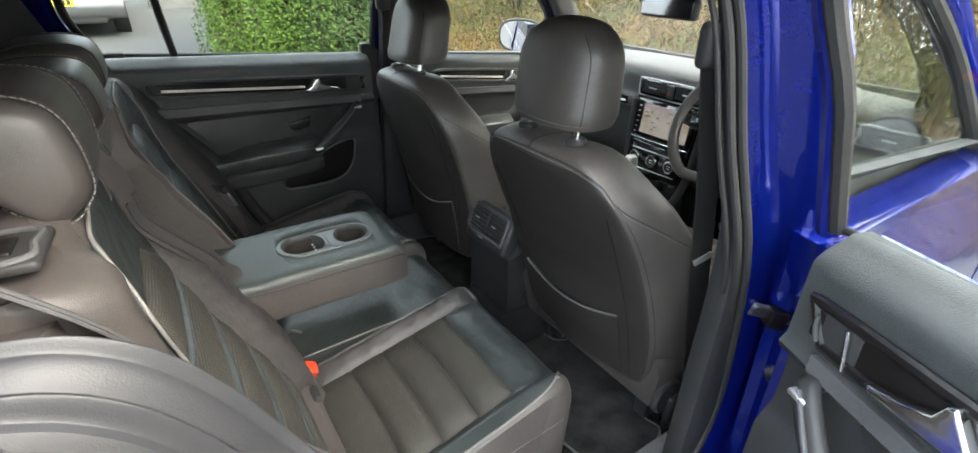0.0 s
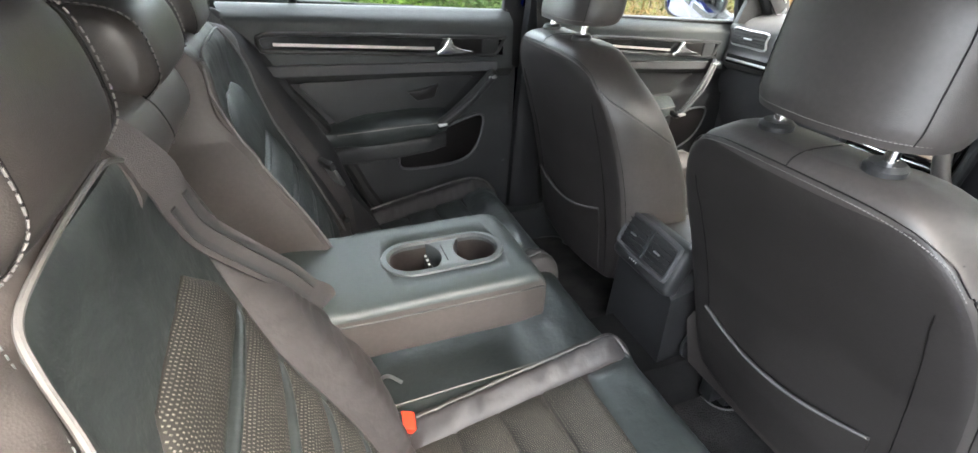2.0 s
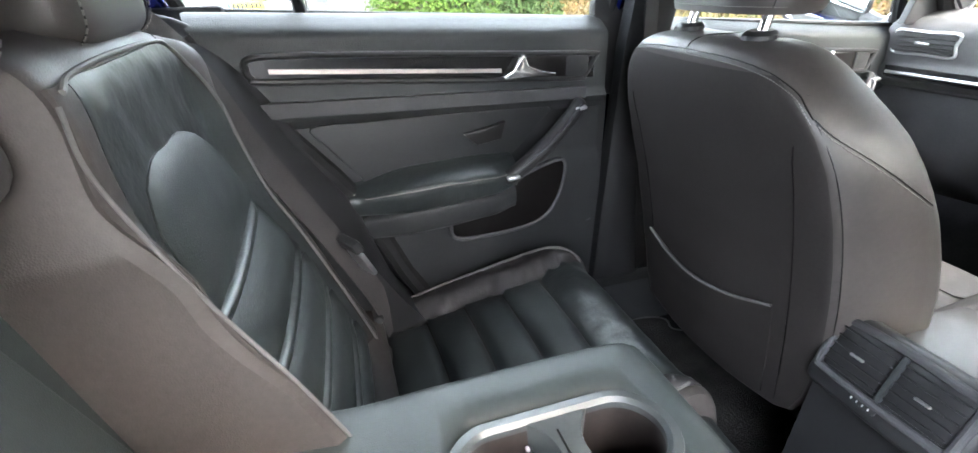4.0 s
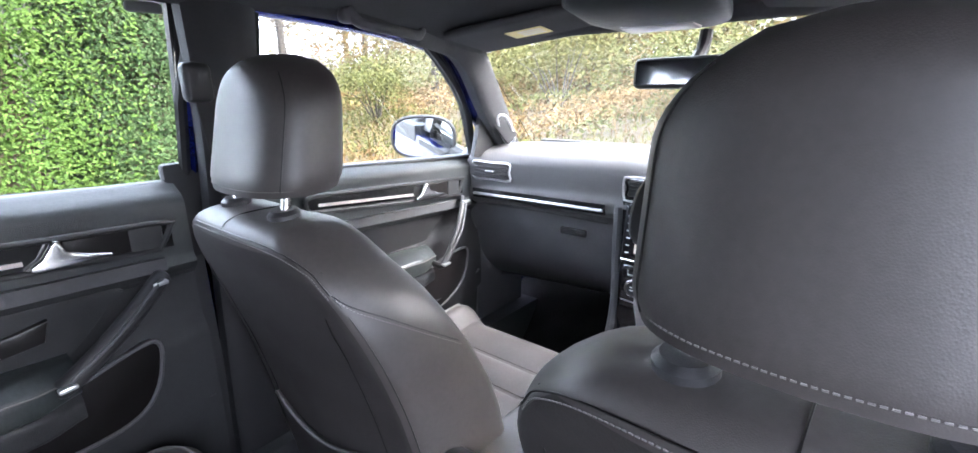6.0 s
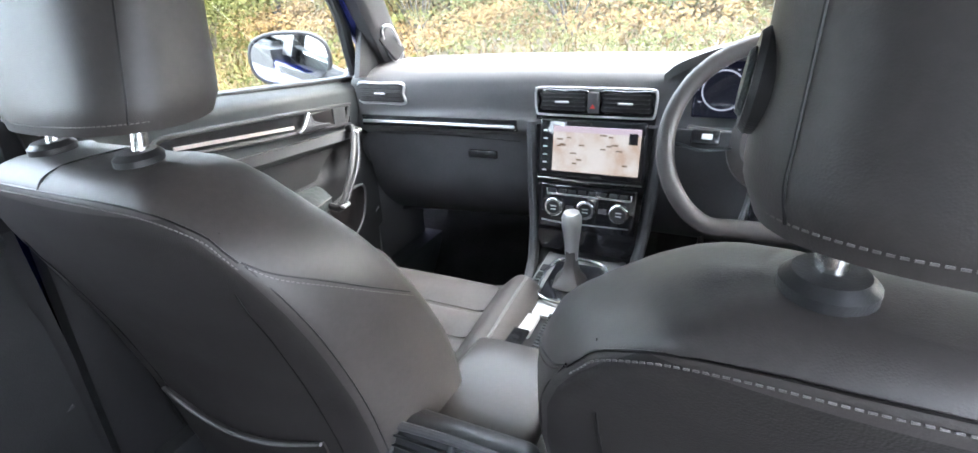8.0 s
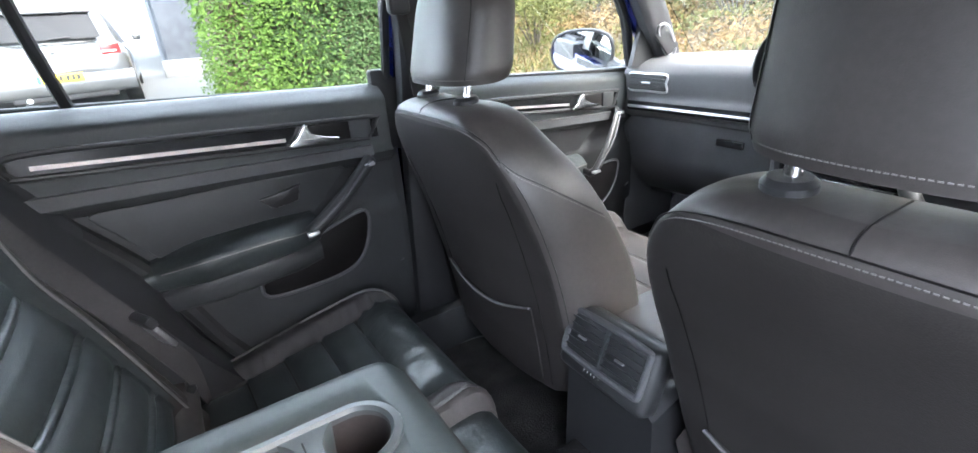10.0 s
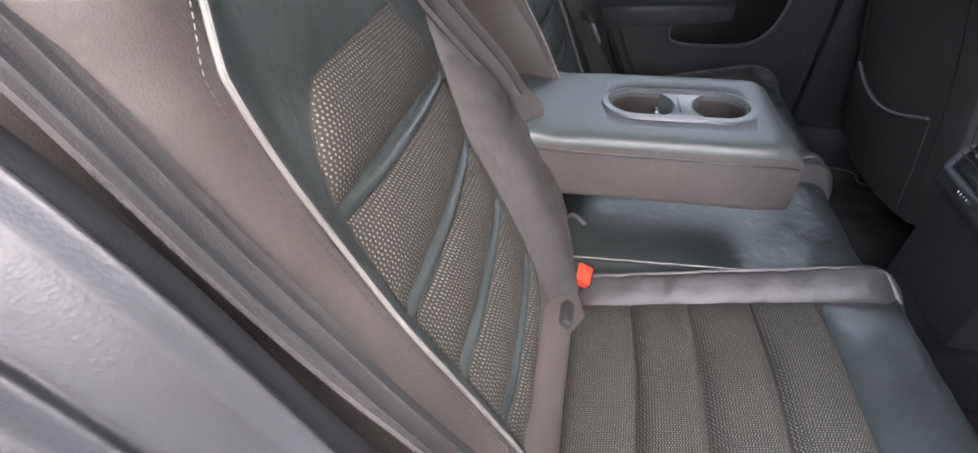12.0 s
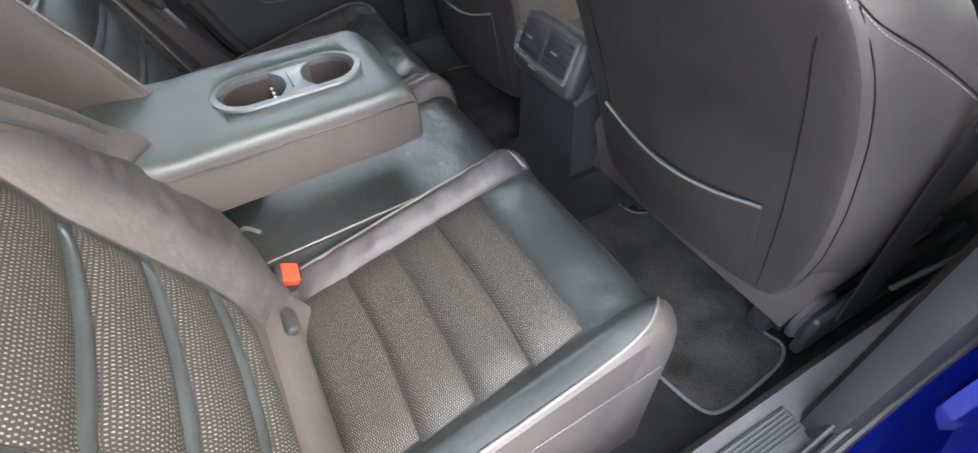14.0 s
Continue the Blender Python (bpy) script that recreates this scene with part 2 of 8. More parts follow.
def tube(pts, r, seg=8, n=5, closed=False, bm=None, flat=1.0, smooth_line=True):
    """A round bar along a smooth line; flat squeezes it sideways."""
    bm = bm or bmesh.new()
    P = catmull(pts, n, closed) if smooth_line else [Vector(p) for p in pts]
    m = len(P)
    rings, up = [], None
    for i in range(m):
        t = (P[(i + 1) % m] - P[i - 1]) if closed else (P[min(i + 1, m - 1)] - P[max(i - 1, 0)])
        t.normalize()
        if up is None:
            up = t.orthogonal().normalized()
        up = (up - t * up.dot(t)).normalized()
        side = t.cross(up)
        rr = r(i / max(1, m - 1)) if callable(r) else r
        rings.append([bm.verts.new(P[i] + (up * math.cos(a) * flat + side * math.sin(a)) * rr) for a in (2 * math.pi * k / seg for k in range(seg))])
    for i in range(m if closed else m - 1):
        a, b = rings[i], rings[(i + 1) % m]
        for k in range(seg):
            bm.faces.new((a[k], a[(k + 1) % seg], b[(k + 1) % seg], b[k]))
    if not closed:
        bm.faces.new(rings[0][::-1])
        bm.faces.new(rings[-1])
    return bm


def ribbon(pts, across, width, thick=0.0016, n=6):
    """A flat strap along a smooth line; across: its width's direction, one or one for each point."""
    P = catmull(pts, n)
    many = isinstance(across[0], (tuple, list, Vector))
    A = catmull(across, n) if many else [Vector(across)] * len(P)
    m = len(P)

    def at(u, v, lift):
        i = min(m - 1, round(v * (m - 1)))
        t = (P[min(i + 1, m - 1)] - P[max(i - 1, 0)]).normalized()
        a = (A[i] - t * A[i].dot(t)).normalized()
        return P[i] + a * (u - 0.5) * width + t.cross(a) * lift

    bm = bmesh.new()
    solid(bm, 4, m - 1, lambda u, v: at(u, v, thick), lambda u, v: at(u, v, -thick))
    return bm


def stitches(pts, dash=0.006, gap=0.004, r=0.0011, n=8, bm=None):
    """A row of single stitches along a smooth line."""
    bm = bm or bmesh.new()
    P = catmull(pts, n)
    run, at = 0.0, []
    for a, b in zip(P, P[1:]):
        at.append((run, a, b))
        run += (b - a).length
    k = 0.0
    j = 0
    while k + dash < run:
        while j + 1 < len(at) and at[j + 1][0] <= k:
            j += 1
        s, a, b = at[j]
        d = (b - a).normalized()
        p = a + d * (k - s)
        tube([p, p + d * dash * 0.5, p + d * dash], r, 5, 1, bm=bm, smooth_line=False)
        k += dash + gap
    return bm


def rbox(size, r=0.01, seg=3, m=None, bm=None):
    """A box with rounded edges, its middle at the pose m."""
    own = bmesh.new()
    bmesh.ops.create_cube(own, size=1.0)
    for v in own.verts:
        v.co = Vector((v.co.x * size[0], v.co.y * size[1], v.co.z * size[2]))
    if r:
        bmesh.ops.bevel(own, geom=own.edges[:], offset=min(r, min(size) * 0.49), segments=seg, profile=0.5, affect="EDGES")
    if m is not None:
        own.transform(m)
    if bm is None:
        return own
    return join(bm, own)


def join(bm, other):
    me = bpy.data.meshes.new("scratch")
    other.to_mesh(me)
    other.free()
    bm.from_mesh(me)
    bpy.data.meshes.remove(me)
    return bm


def disc(r, depth, seg=28, m=None, bevel=0.0, inner=0.0):
    """A short cylinder along local z, its bottom at 0, or a ring where inner is given."""
    bm = bmesh.new()
    prof = [(r, 0), (r, depth - bevel), (r - bevel, depth)] if bevel else [(r, 0), (r, depth)]
    if inner:
        prof = [(inner, 0)] + prof + [(inner, depth)]
    rings = [[bm.verts.new((a * math.cos(2 * math.pi * k / seg), a * math.sin(2 * math.pi * k / seg), z)) for k in range(seg)] for a, z in prof]
    pairs = list(zip(rings, rings[1:])) + ([(rings[-1], rings[0])] if inner else [])
    for a, b in pairs:
        for k in range(seg):
            bm.faces.new((a[k], a[(k + 1) % seg], b[(k + 1) % seg], b[k]))
    if not inner:
        bm.faces.new(rings[0][::-1])
        bm.faces.new(rings[-1])
    if m is not None:
        bm.transform(m)
    return bm


def rings_body(rings):
    """A closed skin over rings of equally many points."""
    bm = bmesh.new()
    V = [[bm.verts.new(p) for p in r] for r in rings]
    k = len(V[0])
    for a, b in zip(V, V[1:]):
        for i in range(k):
            bm.faces.new((a[i], a[(i + 1) % k], b[(i + 1) % k], b[i]))
    bm.faces.new(V[0][::-1])
    bm.faces.new(V[-1])
    return bm


def prism(outline, depth, axis=1, bevel=0.0, seg=2):
    """A flat outline of (a, b) pushed along an axis by depth; the outline lies in the other two axes, in order."""
    bm = bmesh.new()

    def place(a, b, d):
        c = [a, b]
        c.insert(axis, d)
        return c

    lo = [bm.verts.new(place(a, b, 0)) for a, b in outline]
    hi = [bm.verts.new(place(a, b, depth)) for a, b in outline]
    k = len(lo)
    bm.faces.new(lo[::-1])
    bm.faces.new(hi)
    for i in range(k):
        bm.faces.new((lo[i], lo[(i + 1) % k], hi[(i + 1) % k], hi[i]))
    bmesh.ops.recalc_face_normals(bm, faces=bm.faces[:])
    if bevel:
        rim = [e for e in bm.edges if (e.verts[0] in hi and e.verts[1] in hi) or (e.verts[0] in lo and e.verts[1] in lo)]
        bmesh.ops.bevel(bm, geom=rim, offset=bevel, segments=seg, profile=0.5, affect="EDGES")
    return bm


def flip_y(bm):
    for v in bm.verts:
        v.co.y = -v.co.y
    return bm


def part(name, bm, material, parent=None, label="", sharp=35):
    """Links a bmesh as one mesh object under a thing or under a part."""
    bmesh.ops.recalc_face_normals(bm, faces=bm.faces[:])
    me = bpy.data.meshes.new(name)
    bm.to_mesh(me)
    bm.free()
    me.materials.append(material)
    me.polygons.foreach_set("use_smooth", [True] * len(me.polygons))
    me.set_sharp_from_angle(angle=radians(sharp))
    ob = new(name, me)
    if parent:
        ob.parent = parent
    if label:
        tagged(ob, label)
    return ob


def thing(name, label, category, group="", kind="", at=None):
    ob = new(name)
    if at:
        ob.matrix_world = at if isinstance(at, Matrix) else Matrix.Translation(at)
    return tagged(ob, label, category, group, kind)


def setting(name, bm, material, label, sharp=35):
    return tagged(part(name, bm, material, None, "", sharp), label, kind="structure")

# ---- the car's shell ----
FLOOR = 0.285


def side_y(z):
    """Half the cabin's width at the inner face of the window glass: it leans in above the belt."""
    return 0.75 if z < 1.0 else 0.75 - 0.36 * (z - 1.0)


def floor_f(u, v):
    x, y = lerp(-1.05, 2.0, u), lerp(-0.76, 0.76, v)
    z = FLOOR
    tunnel = smooth((0.15 - abs(y)) / 0.05)
    z += 0.10 * tunnel * smooth((x - 0.1) / 0.2)
    if x < 0.2:
        z = lerp(z, 0.36, smooth((0.2 - x) / 0.25))
    if x > 1.55:
        z += 0.3 * smooth((x - 1.55) / 0.4)
    return Vector((x, y, z))


setting("floor", sheet(floor_f, 90, 60, (0, 0, -0.05)), CARPET, "black carpeted cabin floor with a raised centre tunnel")


def roof_f(u, v):
    x, y = lerp(-1.0, 1.32, u), lerp(-0.60, 0.60, v)
    z = 1.415 - 0.055 * (abs(y) / 0.60) ** 6
    z -= 0.075 * smooth((x - 0.85) / 0.5) + 0.10 * smooth((-0.35 - x) / 0.7)
    return Vector((x, y, z))


setting("ceiling", sheet(roof_f, 40, 30, (0, 0, 0.012)), HEADLINER, "dark grey cloth headliner under the roof")


def roof_out(u, v):
    x, y = lerp(-1.10, 1.36, u), lerp(-0.635, 0.635, v)
    z = 1.466 - 0.075 * (abs(y) / 0.635) ** 3 - 0.085 * smooth((x - 0.8) / 0.6) - 0.11 * smooth((-0.35 - x) / 0.8)
    return Vector((x, y, z))


body = thing("car_body", "glossy blue metallic hatchback body with one rear door open", "car body", kind="structure")
part("roof_panel", sheet(roof_out, 40, 24, (0, 0, -0.02)), PAINT, body)


def skin(x0, x1, s, z0=0.22, z1=0.985, lean=0.0):
    """An outer side panel between two stations."""
    def f(u, v):
        x, z = lerp(x0, x1, u), lerp(z0, z1, v)
        y = 0.875 - 0.05 * smooth((z - 0.72) / 0.3) - 0.05 * smooth((0.5 - z) / 0.3) + 0.006 * smooth(1 - abs(z - 0.80) / 0.03)
        y -= 0.10 * smooth((x - 2.2) / 0.9) + 0.09 * smooth((-0.4 - x) / 0.8)
        return Vector((x, s * y, z - 0.035 * (x - 0.5) * smooth((z - 0.6) / 0.3)))
    return sheet(f, 24, 24, (0, -s * 0.012, 0))


for s in (1, -1):
    part("front_wing", skin(1.62, 3.05, s, 0.3, 0.93), PAINT, body)
    part("rear_quarter", skin(-1.12, -0.20, s, 0.3, 1.03), PAINT, body)
    part("sill", sheet(lambda u, v: Vector((lerp(-0.1, 1.75, u), s * lerp(0.80, 0.845, smooth(v)), lerp(0.345, 0.20, v))), 20, 6, (0, -s * 0.02, 0)), PAINT, body)


def bonnet_f(u, v):
    x, y = lerp(1.80, 3.05, u), lerp(-0.76, 0.76, v)
    return Vector((x, y, 0.945 - 0.16 * u ** 1.6 - 0.06 * (abs(y) / 0.76) ** 3))


part("bonnet", sheet(bonnet_f, 20, 20, (0, 0, -0.02)), PAINT, body)
part("nose", sheet(lambda u, v: Vector((3.05 + 0.10 * math.sin(math.pi * v) - 0.06 * abs(2 * u - 1) ** 3, lerp(-0.78, 0.78, u), lerp(0.2, 0.80, v))), 16, 10, (-0.03, 0, 0)), PAINT, body)
part("tailgate", sheet(lambda u, v: Vector((-1.13 + 0.03 * abs(2 * u - 1) ** 3, lerp(-0.78, 0.78, u), lerp(0.25, 1.02, v))), 16, 10, (0.05, 0, 0)), PAINT, body)
part("tailgate_trim", sheet(lambda u, v: Vector((-1.085, lerp(-0.70, 0.70, u), lerp(0.30, 1.03, v))), 8, 6, (0.02, 0, 0)), PLASTIC, body, "black tailgate inner trim")
part("bulkhead", sheet(lambda u, v: Vector((1.95, lerp(-0.80, 0.80, u), lerp(0.25, 1.0, v))), 4, 4, (0.03, 0, 0)), PLASTIC, body)
part("underside", rbox((3.9, 1.5, 0.04), 0.01, 2, pose(1.0, 0, 0.215)), PLASTIC, body)
part("hatch_glass", sheet(lambda u, v: Vector((lerp(-1.10, -0.98, v), lerp(-0.60, 0.60, u) * (1 - 0.08 * v), lerp(1.03, 1.30, v))), 6, 4, (-0.004, 0, 0)), TINTED, body).visible_shadow = False


def wheel_at(x, y):
    w = part("wheel", disc(0.315, 0.20, 40, pose(x, y + (0.1 if y > 0 else 0.1), 0.315, 90), 0.03), RUBBER, body, "black tyre on a grey alloy rim")
    part("rim", disc(0.22, 0.21, 30, pose(x, y + 0.105, 0.315, 90), 0.02), SILVER, w)


for x in (-0.38, 2.25):
    for y in (-0.76, 0.76):
        wheel_at(x, y)


# windscreen, pillars and rails
def screen_f(u, v):
    y = lerp(-0.66, 0.66, u) * lerp(1.0, 0.87, v)
    return Vector((lerp(1.80, 1.31, v) - 0.10 * (y / 0.66) ** 2 * lerp(1, 0.4, v), y, lerp(1.00, 1.345, v)))


ws = setting("window_1", sheet(screen_f, 16, 8, (0.004, 0, 0.003)), GLASS, "clear laminated windscreen")
ws.visible_shadow = False


def pillar(name, line, wide, deep, material, label, along=(1, 0, 0), seg=14):
    """A padded post: a rounded bar, wide along the car and deep across it, through a few points."""
    P = catmull(line, 8)
    a = Vector(along)
    rings = []
    for i, p in enumerate(P):
        t = (P[min(i + 1, len(P) - 1)] - P[max(i - 1, 0)]).normalized()
        w = (a - t * a.dot(t)).normalized()
        d = t.cross(w)
        k = i / (len(P) - 1)
        ww, dd = (curve_at(wide, k) if isinstance(wide, list) else wide), (curve_at(deep, k) if isinstance(deep, list) else deep)
        ring = []
        for j in range(seg):
            c, sn = math.cos(2 * math.pi * j / seg), math.sin(2 * math.pi * j / seg)
            ring.append(p + w * ww * math.copysign(abs(c) ** 0.6, c) + d * dd * math.copysign(abs(sn) ** 0.6, sn))
        rings.append(ring)
    return setting(name, rings_body(rings), material, label)


for s in (1, -1):
    pillar("pillar", [(1.60, s * 0.70, 0.99), (1.45, s * 0.655, 1.16), (1.28, s * 0.60, 1.315), (1.10, s * 0.585, 1.362)], 0.046, 0.034, HEADLINER, "dark grey padded windscreen pillar trim")
    k, more = (0.014, 0.022) if s < 0 else (-0.008, 0.0)
    pillar("pillar", [(0.665 + k, s * 0.725, 0.36), (0.665 + k, s * 0.722, 0.66), (0.668 + k, s * 0.712, 0.96), (0.668 + k, s * 0.662, 1.18), (0.655 + k, s * 0.608, 1.39)], [(0, 0.075 + more), (0.4, 0.055 + more), (0.6, 0.055 + more), (1, 0.068 + more)], 0.030, PILLAR, "dark grey grained centre pillar trim")
    pillar("trim", [(1.15, s * 0.59, 1.372), (0.65, s * 0.602, 1.402), (0.1, s * 0.605, 1.400), (-0.35, s * 0.60, 1.362), (-0.75, s * 0.595, 1.29)], 0.034, 0.030, HEADLINER, "dark cloth roof rail above the doors", along=(0, 0, 1))
    part("roof_edge", tube([(1.62, s * 0.765, 0.99), (1.40, s * 0.70, 1.19), (1.22, s * 0.66, 1.335), (0.65, s * 0.655, 1.395), (0.1, s * 0.655, 1.39), (-0.45, s * 0.65, 1.345), (-1.0, s * 0.63, 1.25)], 0.032, 12), PAINT, body)
    # rear pillar: a broad padded panel behind the side glass
    def cp(u, v, s=s):
        z = lerp(1.02, 1.34, v)
        x = lerp(-0.255 - 0.10 * v, -1.0, u)
        return Vector((x, s * (side_y(z) - 0.045 - 0.03 * math.sin(math.pi * u)), z))
    setting("trim", sheet(cp, 16, 10, (0, s * 0.04, 0)), HEADLINER, "dark padded rear pillar panel")
    def cl(u, v, s=s):
        return Vector((lerp(-0.42 if s < 0 else 0.34, -1.08, u), s * (0.68 - 0.03 * v) if s < 0 else 0.735 - 0.06 * u, lerp(0.3, 1.04, v)))
    setting("wall_side", sheet(cl, 10, 8, (0, s * 0.04, 0)), TRIM, "dark grained load bay side panel")
    part("side_panel", sheet(lambda u, v, s=s: Vector((lerp(-0.28, -1.0, u), s * (side_y(lerp(1.02, 1.36, v)) + 0.035), lerp(1.02, 1.36, v))), 6, 6, (0, -s * 0.015, 0)), PAINT, body)
setting("trim", rbox((0.10, 1.16, 0.05), 0.02, 3, pose(1.30, 0, 1.352, 0, -12)), HEADLINER, "dark cloth header over the windscreen")
setting("parcel_shelf", sheet(lambda u, v: Vector((lerp(-0.26, -1.05, u), lerp(-0.64, 0.64, v), 1.0 - 0.02 * u)), 12, 10, (0, 0, -0.02)), CARPET, "black carpeted parcel shelf behind the rear seat")


def side_glass(name, outline, s, label):
    """A pane over an outline of (x, z), leaning in with the door frames."""
    bm = bmesh.new()
    a = [bm.verts.new((x, s * (side_y(z) + 0.012), z)) for x, z in outline]
    b = [bm.verts.new((x, s * (side_y(z) + 0.016), z)) for x, z in outline]
    bm.faces.new(a)
    bm.faces.new(b[::-1])
    for i in range(len(a)):
        k = (i + 1) % len(a)
        bm.faces.new((a[i], b[i], b[k], a[k]))
    return bm


FRONT_PANE = [(0.70, 1.02), (1.42, 0.985), (1.45, 1.02), (1.36, 1.18), (1.14, 1.345), (0.95, 1.385), (0.70, 1.392)]
REAR_PANE = [(-0.02, 1.075), (0.59, 1.045), (0.585, 1.392), (0.2, 1.395), (-0.05, 1.375), (-0.05, 1.25)]
QUARTER_PANE = [(-0.24, 1.085), (-0.04, 1.075), (-0.07, 1.37), (-0.28, 1.32)]

# ---- outside ----
def earth_mat(name, a, b, scale, bump=0.6):
    m = mat(name, a, 0.95, vary=0.3, coarse=scale)
    nt = m.node_tree
    tc = nt.nodes.new("ShaderNodeTexCoord")
    n = nt.nodes.new("ShaderNodeTexNoise")
    n.inputs["Scale"].default_value, n.inputs["Detail"].default_value = scale, 8
    nt.links.new(tc.outputs["Object"], n.inputs["Vector"])
    r = ramp_node(nt, a, b, 0.35, 0.65)
    nt.links.new(n.outputs["Fac"], r.inputs[0])
    nt.links.new(r.outputs[0], nt.nodes["Principled BSDF"].inputs["Base Color"])
    return m


def leaf_mat(name, a, b, c, trans=0.25):
    """Leaves whose green differs from leaf to leaf."""
    m = bpy.data.materials.new(name)
    m.use_nodes = True
    nt = m.node_tree
    bs = nt.nodes["Principled BSDF"]
    g = nt.nodes.new("ShaderNodeNewGeometry")
    r = ramp_node(nt, a, c, 0.0, 1.0)
    e = r.color_ramp.elements.new(0.5)
    e.color = (*b, 1)
    nt.links.new(g.outputs["Random Per Island"], r.inputs[0])
    nt.links.new(r.outputs[0], bs.inputs["Base Color"])
    bs.inputs["Roughness"].default_value = 0.7
    bs.inputs["Specular IOR Level"].default_value = 0.2
    return m


ASPHALT = earth_mat("asphalt", (0.045, 0.045, 0.046), (0.075, 0.074, 0.072), 30)
DRIVE = earth_mat("pale_gravel_drive", (0.046, 0.046, 0.045), (0.070, 0.069, 0.065), 60)
SOIL = earth_mat("bark_soil", (0.05, 0.035, 0.025), (0.12, 0.085, 0.06), 25)
BANKSOIL = earth_mat("dry_bank_soil", (0.049, 0.035, 0.021), (0.084, 0.063, 0.038), 3)
KERB = earth_mat("kerb_concrete", (0.132, 0.128, 0.120), (0.176, 0.172, 0.164), 14)
SLATE = earth_mat("dark_rendered_wall", (0.05, 0.055, 0.065), (0.075, 0.08, 0.09), 6)
WHITEWALL = earth_mat("white_render", (0.126, 0.126, 0.124), (0.162, 0.162, 0.160), 5)
BARK = earth_mat("bark", (0.029, 0.024, 0.019), (0.059, 0.049, 0.039), 18)
HEDGE_LEAF = leaf_mat("hedge_leaves", (0.015, 0.034, 0.008), (0.033, 0.061, 0.018), (0.061, 0.092, 0.030))
LIME_LEAF = leaf_mat("young_hedge_leaves", (0.030, 0.062, 0.007), (0.048, 0.090, 0.011), (0.075, 0.120, 0.022))
DRY_BLADE = leaf_mat("dry_bracken", (0.085, 0.045, 0.014), (0.135, 0.085, 0.028), (0.175, 0.125, 0.048))
GREEN_BLADE = leaf_mat("rough_grass", (0.040, 0.048, 0.008), (0.070, 0.075, 0.016), (0.105, 0.100, 0.030))
BUD_LEAF = leaf_mat("spring_buds", (0.062, 0.062, 0.014), (0.100, 0.095, 0.026), (0.140, 0.125, 0.042))
WHITECAR = mat("white_car_paint", (0.065, 0.067, 0.068), 0.25, coat=1.0, vary=0.04, rvary=0.05)
WOOD_LEAF = leaf_mat("far_wood_leaves", (0.050, 0.044, 0.020), (0.085, 0.074, 0.035), (0.12, 0.105, 0.055))
rng = random.Random(5)


def ground_f(u, v):
    x, y = lerp(-1, 1, u), lerp(-1, 1, v)
    x, y = 400 * x * abs(x) ** 2, 400 * y * abs(y) ** 2
    return Vector((x, y, 0.0))


setting("ground", sheet(ground_f, 40, 40, (0, 0, -0.3)), ASPHALT, "grey asphalt ground under the parked car")


def drive_f(u, v):
    x, y = lerp(-6.0, 0.62, u), lerp(2.6, 22, v)
    return Vector((x + 0.10 * (y - 2.6), y, 0.006 + 0.045 * (y - 2.6) * smooth((y - 2.6) / 4)))


setting("driveway", sheet(drive_f, 16, 24, (0, 0, -0.25)), DRIVE, "pale gravel driveway rising gently to the house")
for i in range(16):
    y = 3.0 + i * 0.93
    z = 0.045 * (y - 2.6) * smooth((y - 2.6) / 4)
    k = part("kerb_stone", rbox((0.16, 0.915, 0.22), 0.015, 2, pose(0.72 + 0.10 * (y - 2.6), y, z, 0, 0, -5.7)), KERB)
    tagged(k, "pale concrete edging block along the driveway", "kerb", "kerb blocks", "structure")
setting("planting_bed", sheet(lambda u, v: Vector((lerp(0.80, 3.4, u), lerp(3.6, 9.0, v), 0.03 + 0.18 * v + 0.03 * noise.noise(Vector((u * 30, v * 14, 0))))), 60, 30, (0, 0, -0.3)), SOIL, "dark bark mulch bed under the hedge")


def leaf(bm, p, d, nrm, long, wide):
    """One leaf, folded along its midrib."""
    side = d.cross(nrm).normalized() * wide * 0.5
    a, m, t = bm.verts.new(p), bm.verts.new(p + d * long * 0.45 - nrm * wide * 0.12), bm.verts.new(p + d * long - nrm * long * 0.15)
    l, r = bm.verts.new(p + d * long * 0.42 + side + nrm * wide * 0.1), bm.verts.new(p + d * long * 0.42 - side + nrm * wide * 0.1)
    bm.faces.new((a, r, t, m))
    bm.faces.new((a, m, t, l))


def leaf_cloud(n, place, long, spread=1.0):
    """n leaves; place() gives a point and the way that it looks."""
    bm = bmesh.new()
    for _ in range(n):
        p, out = place()
        nrm = (out + Vector((rng.uniform(-1, 1), rng.uniform(-1, 1), rng.uniform(-0.4, 1.2))) * spread).normalized()
        d = nrm.orthogonal().normalized()
        d.rotate(Matrix.Rotation(rng.uniform(0, 6.28), 3, nrm))
        leaf(bm, p, d, nrm, long * rng.uniform(0.6, 1.3), long * rng.uniform(0.4, 0.7))
    return bm


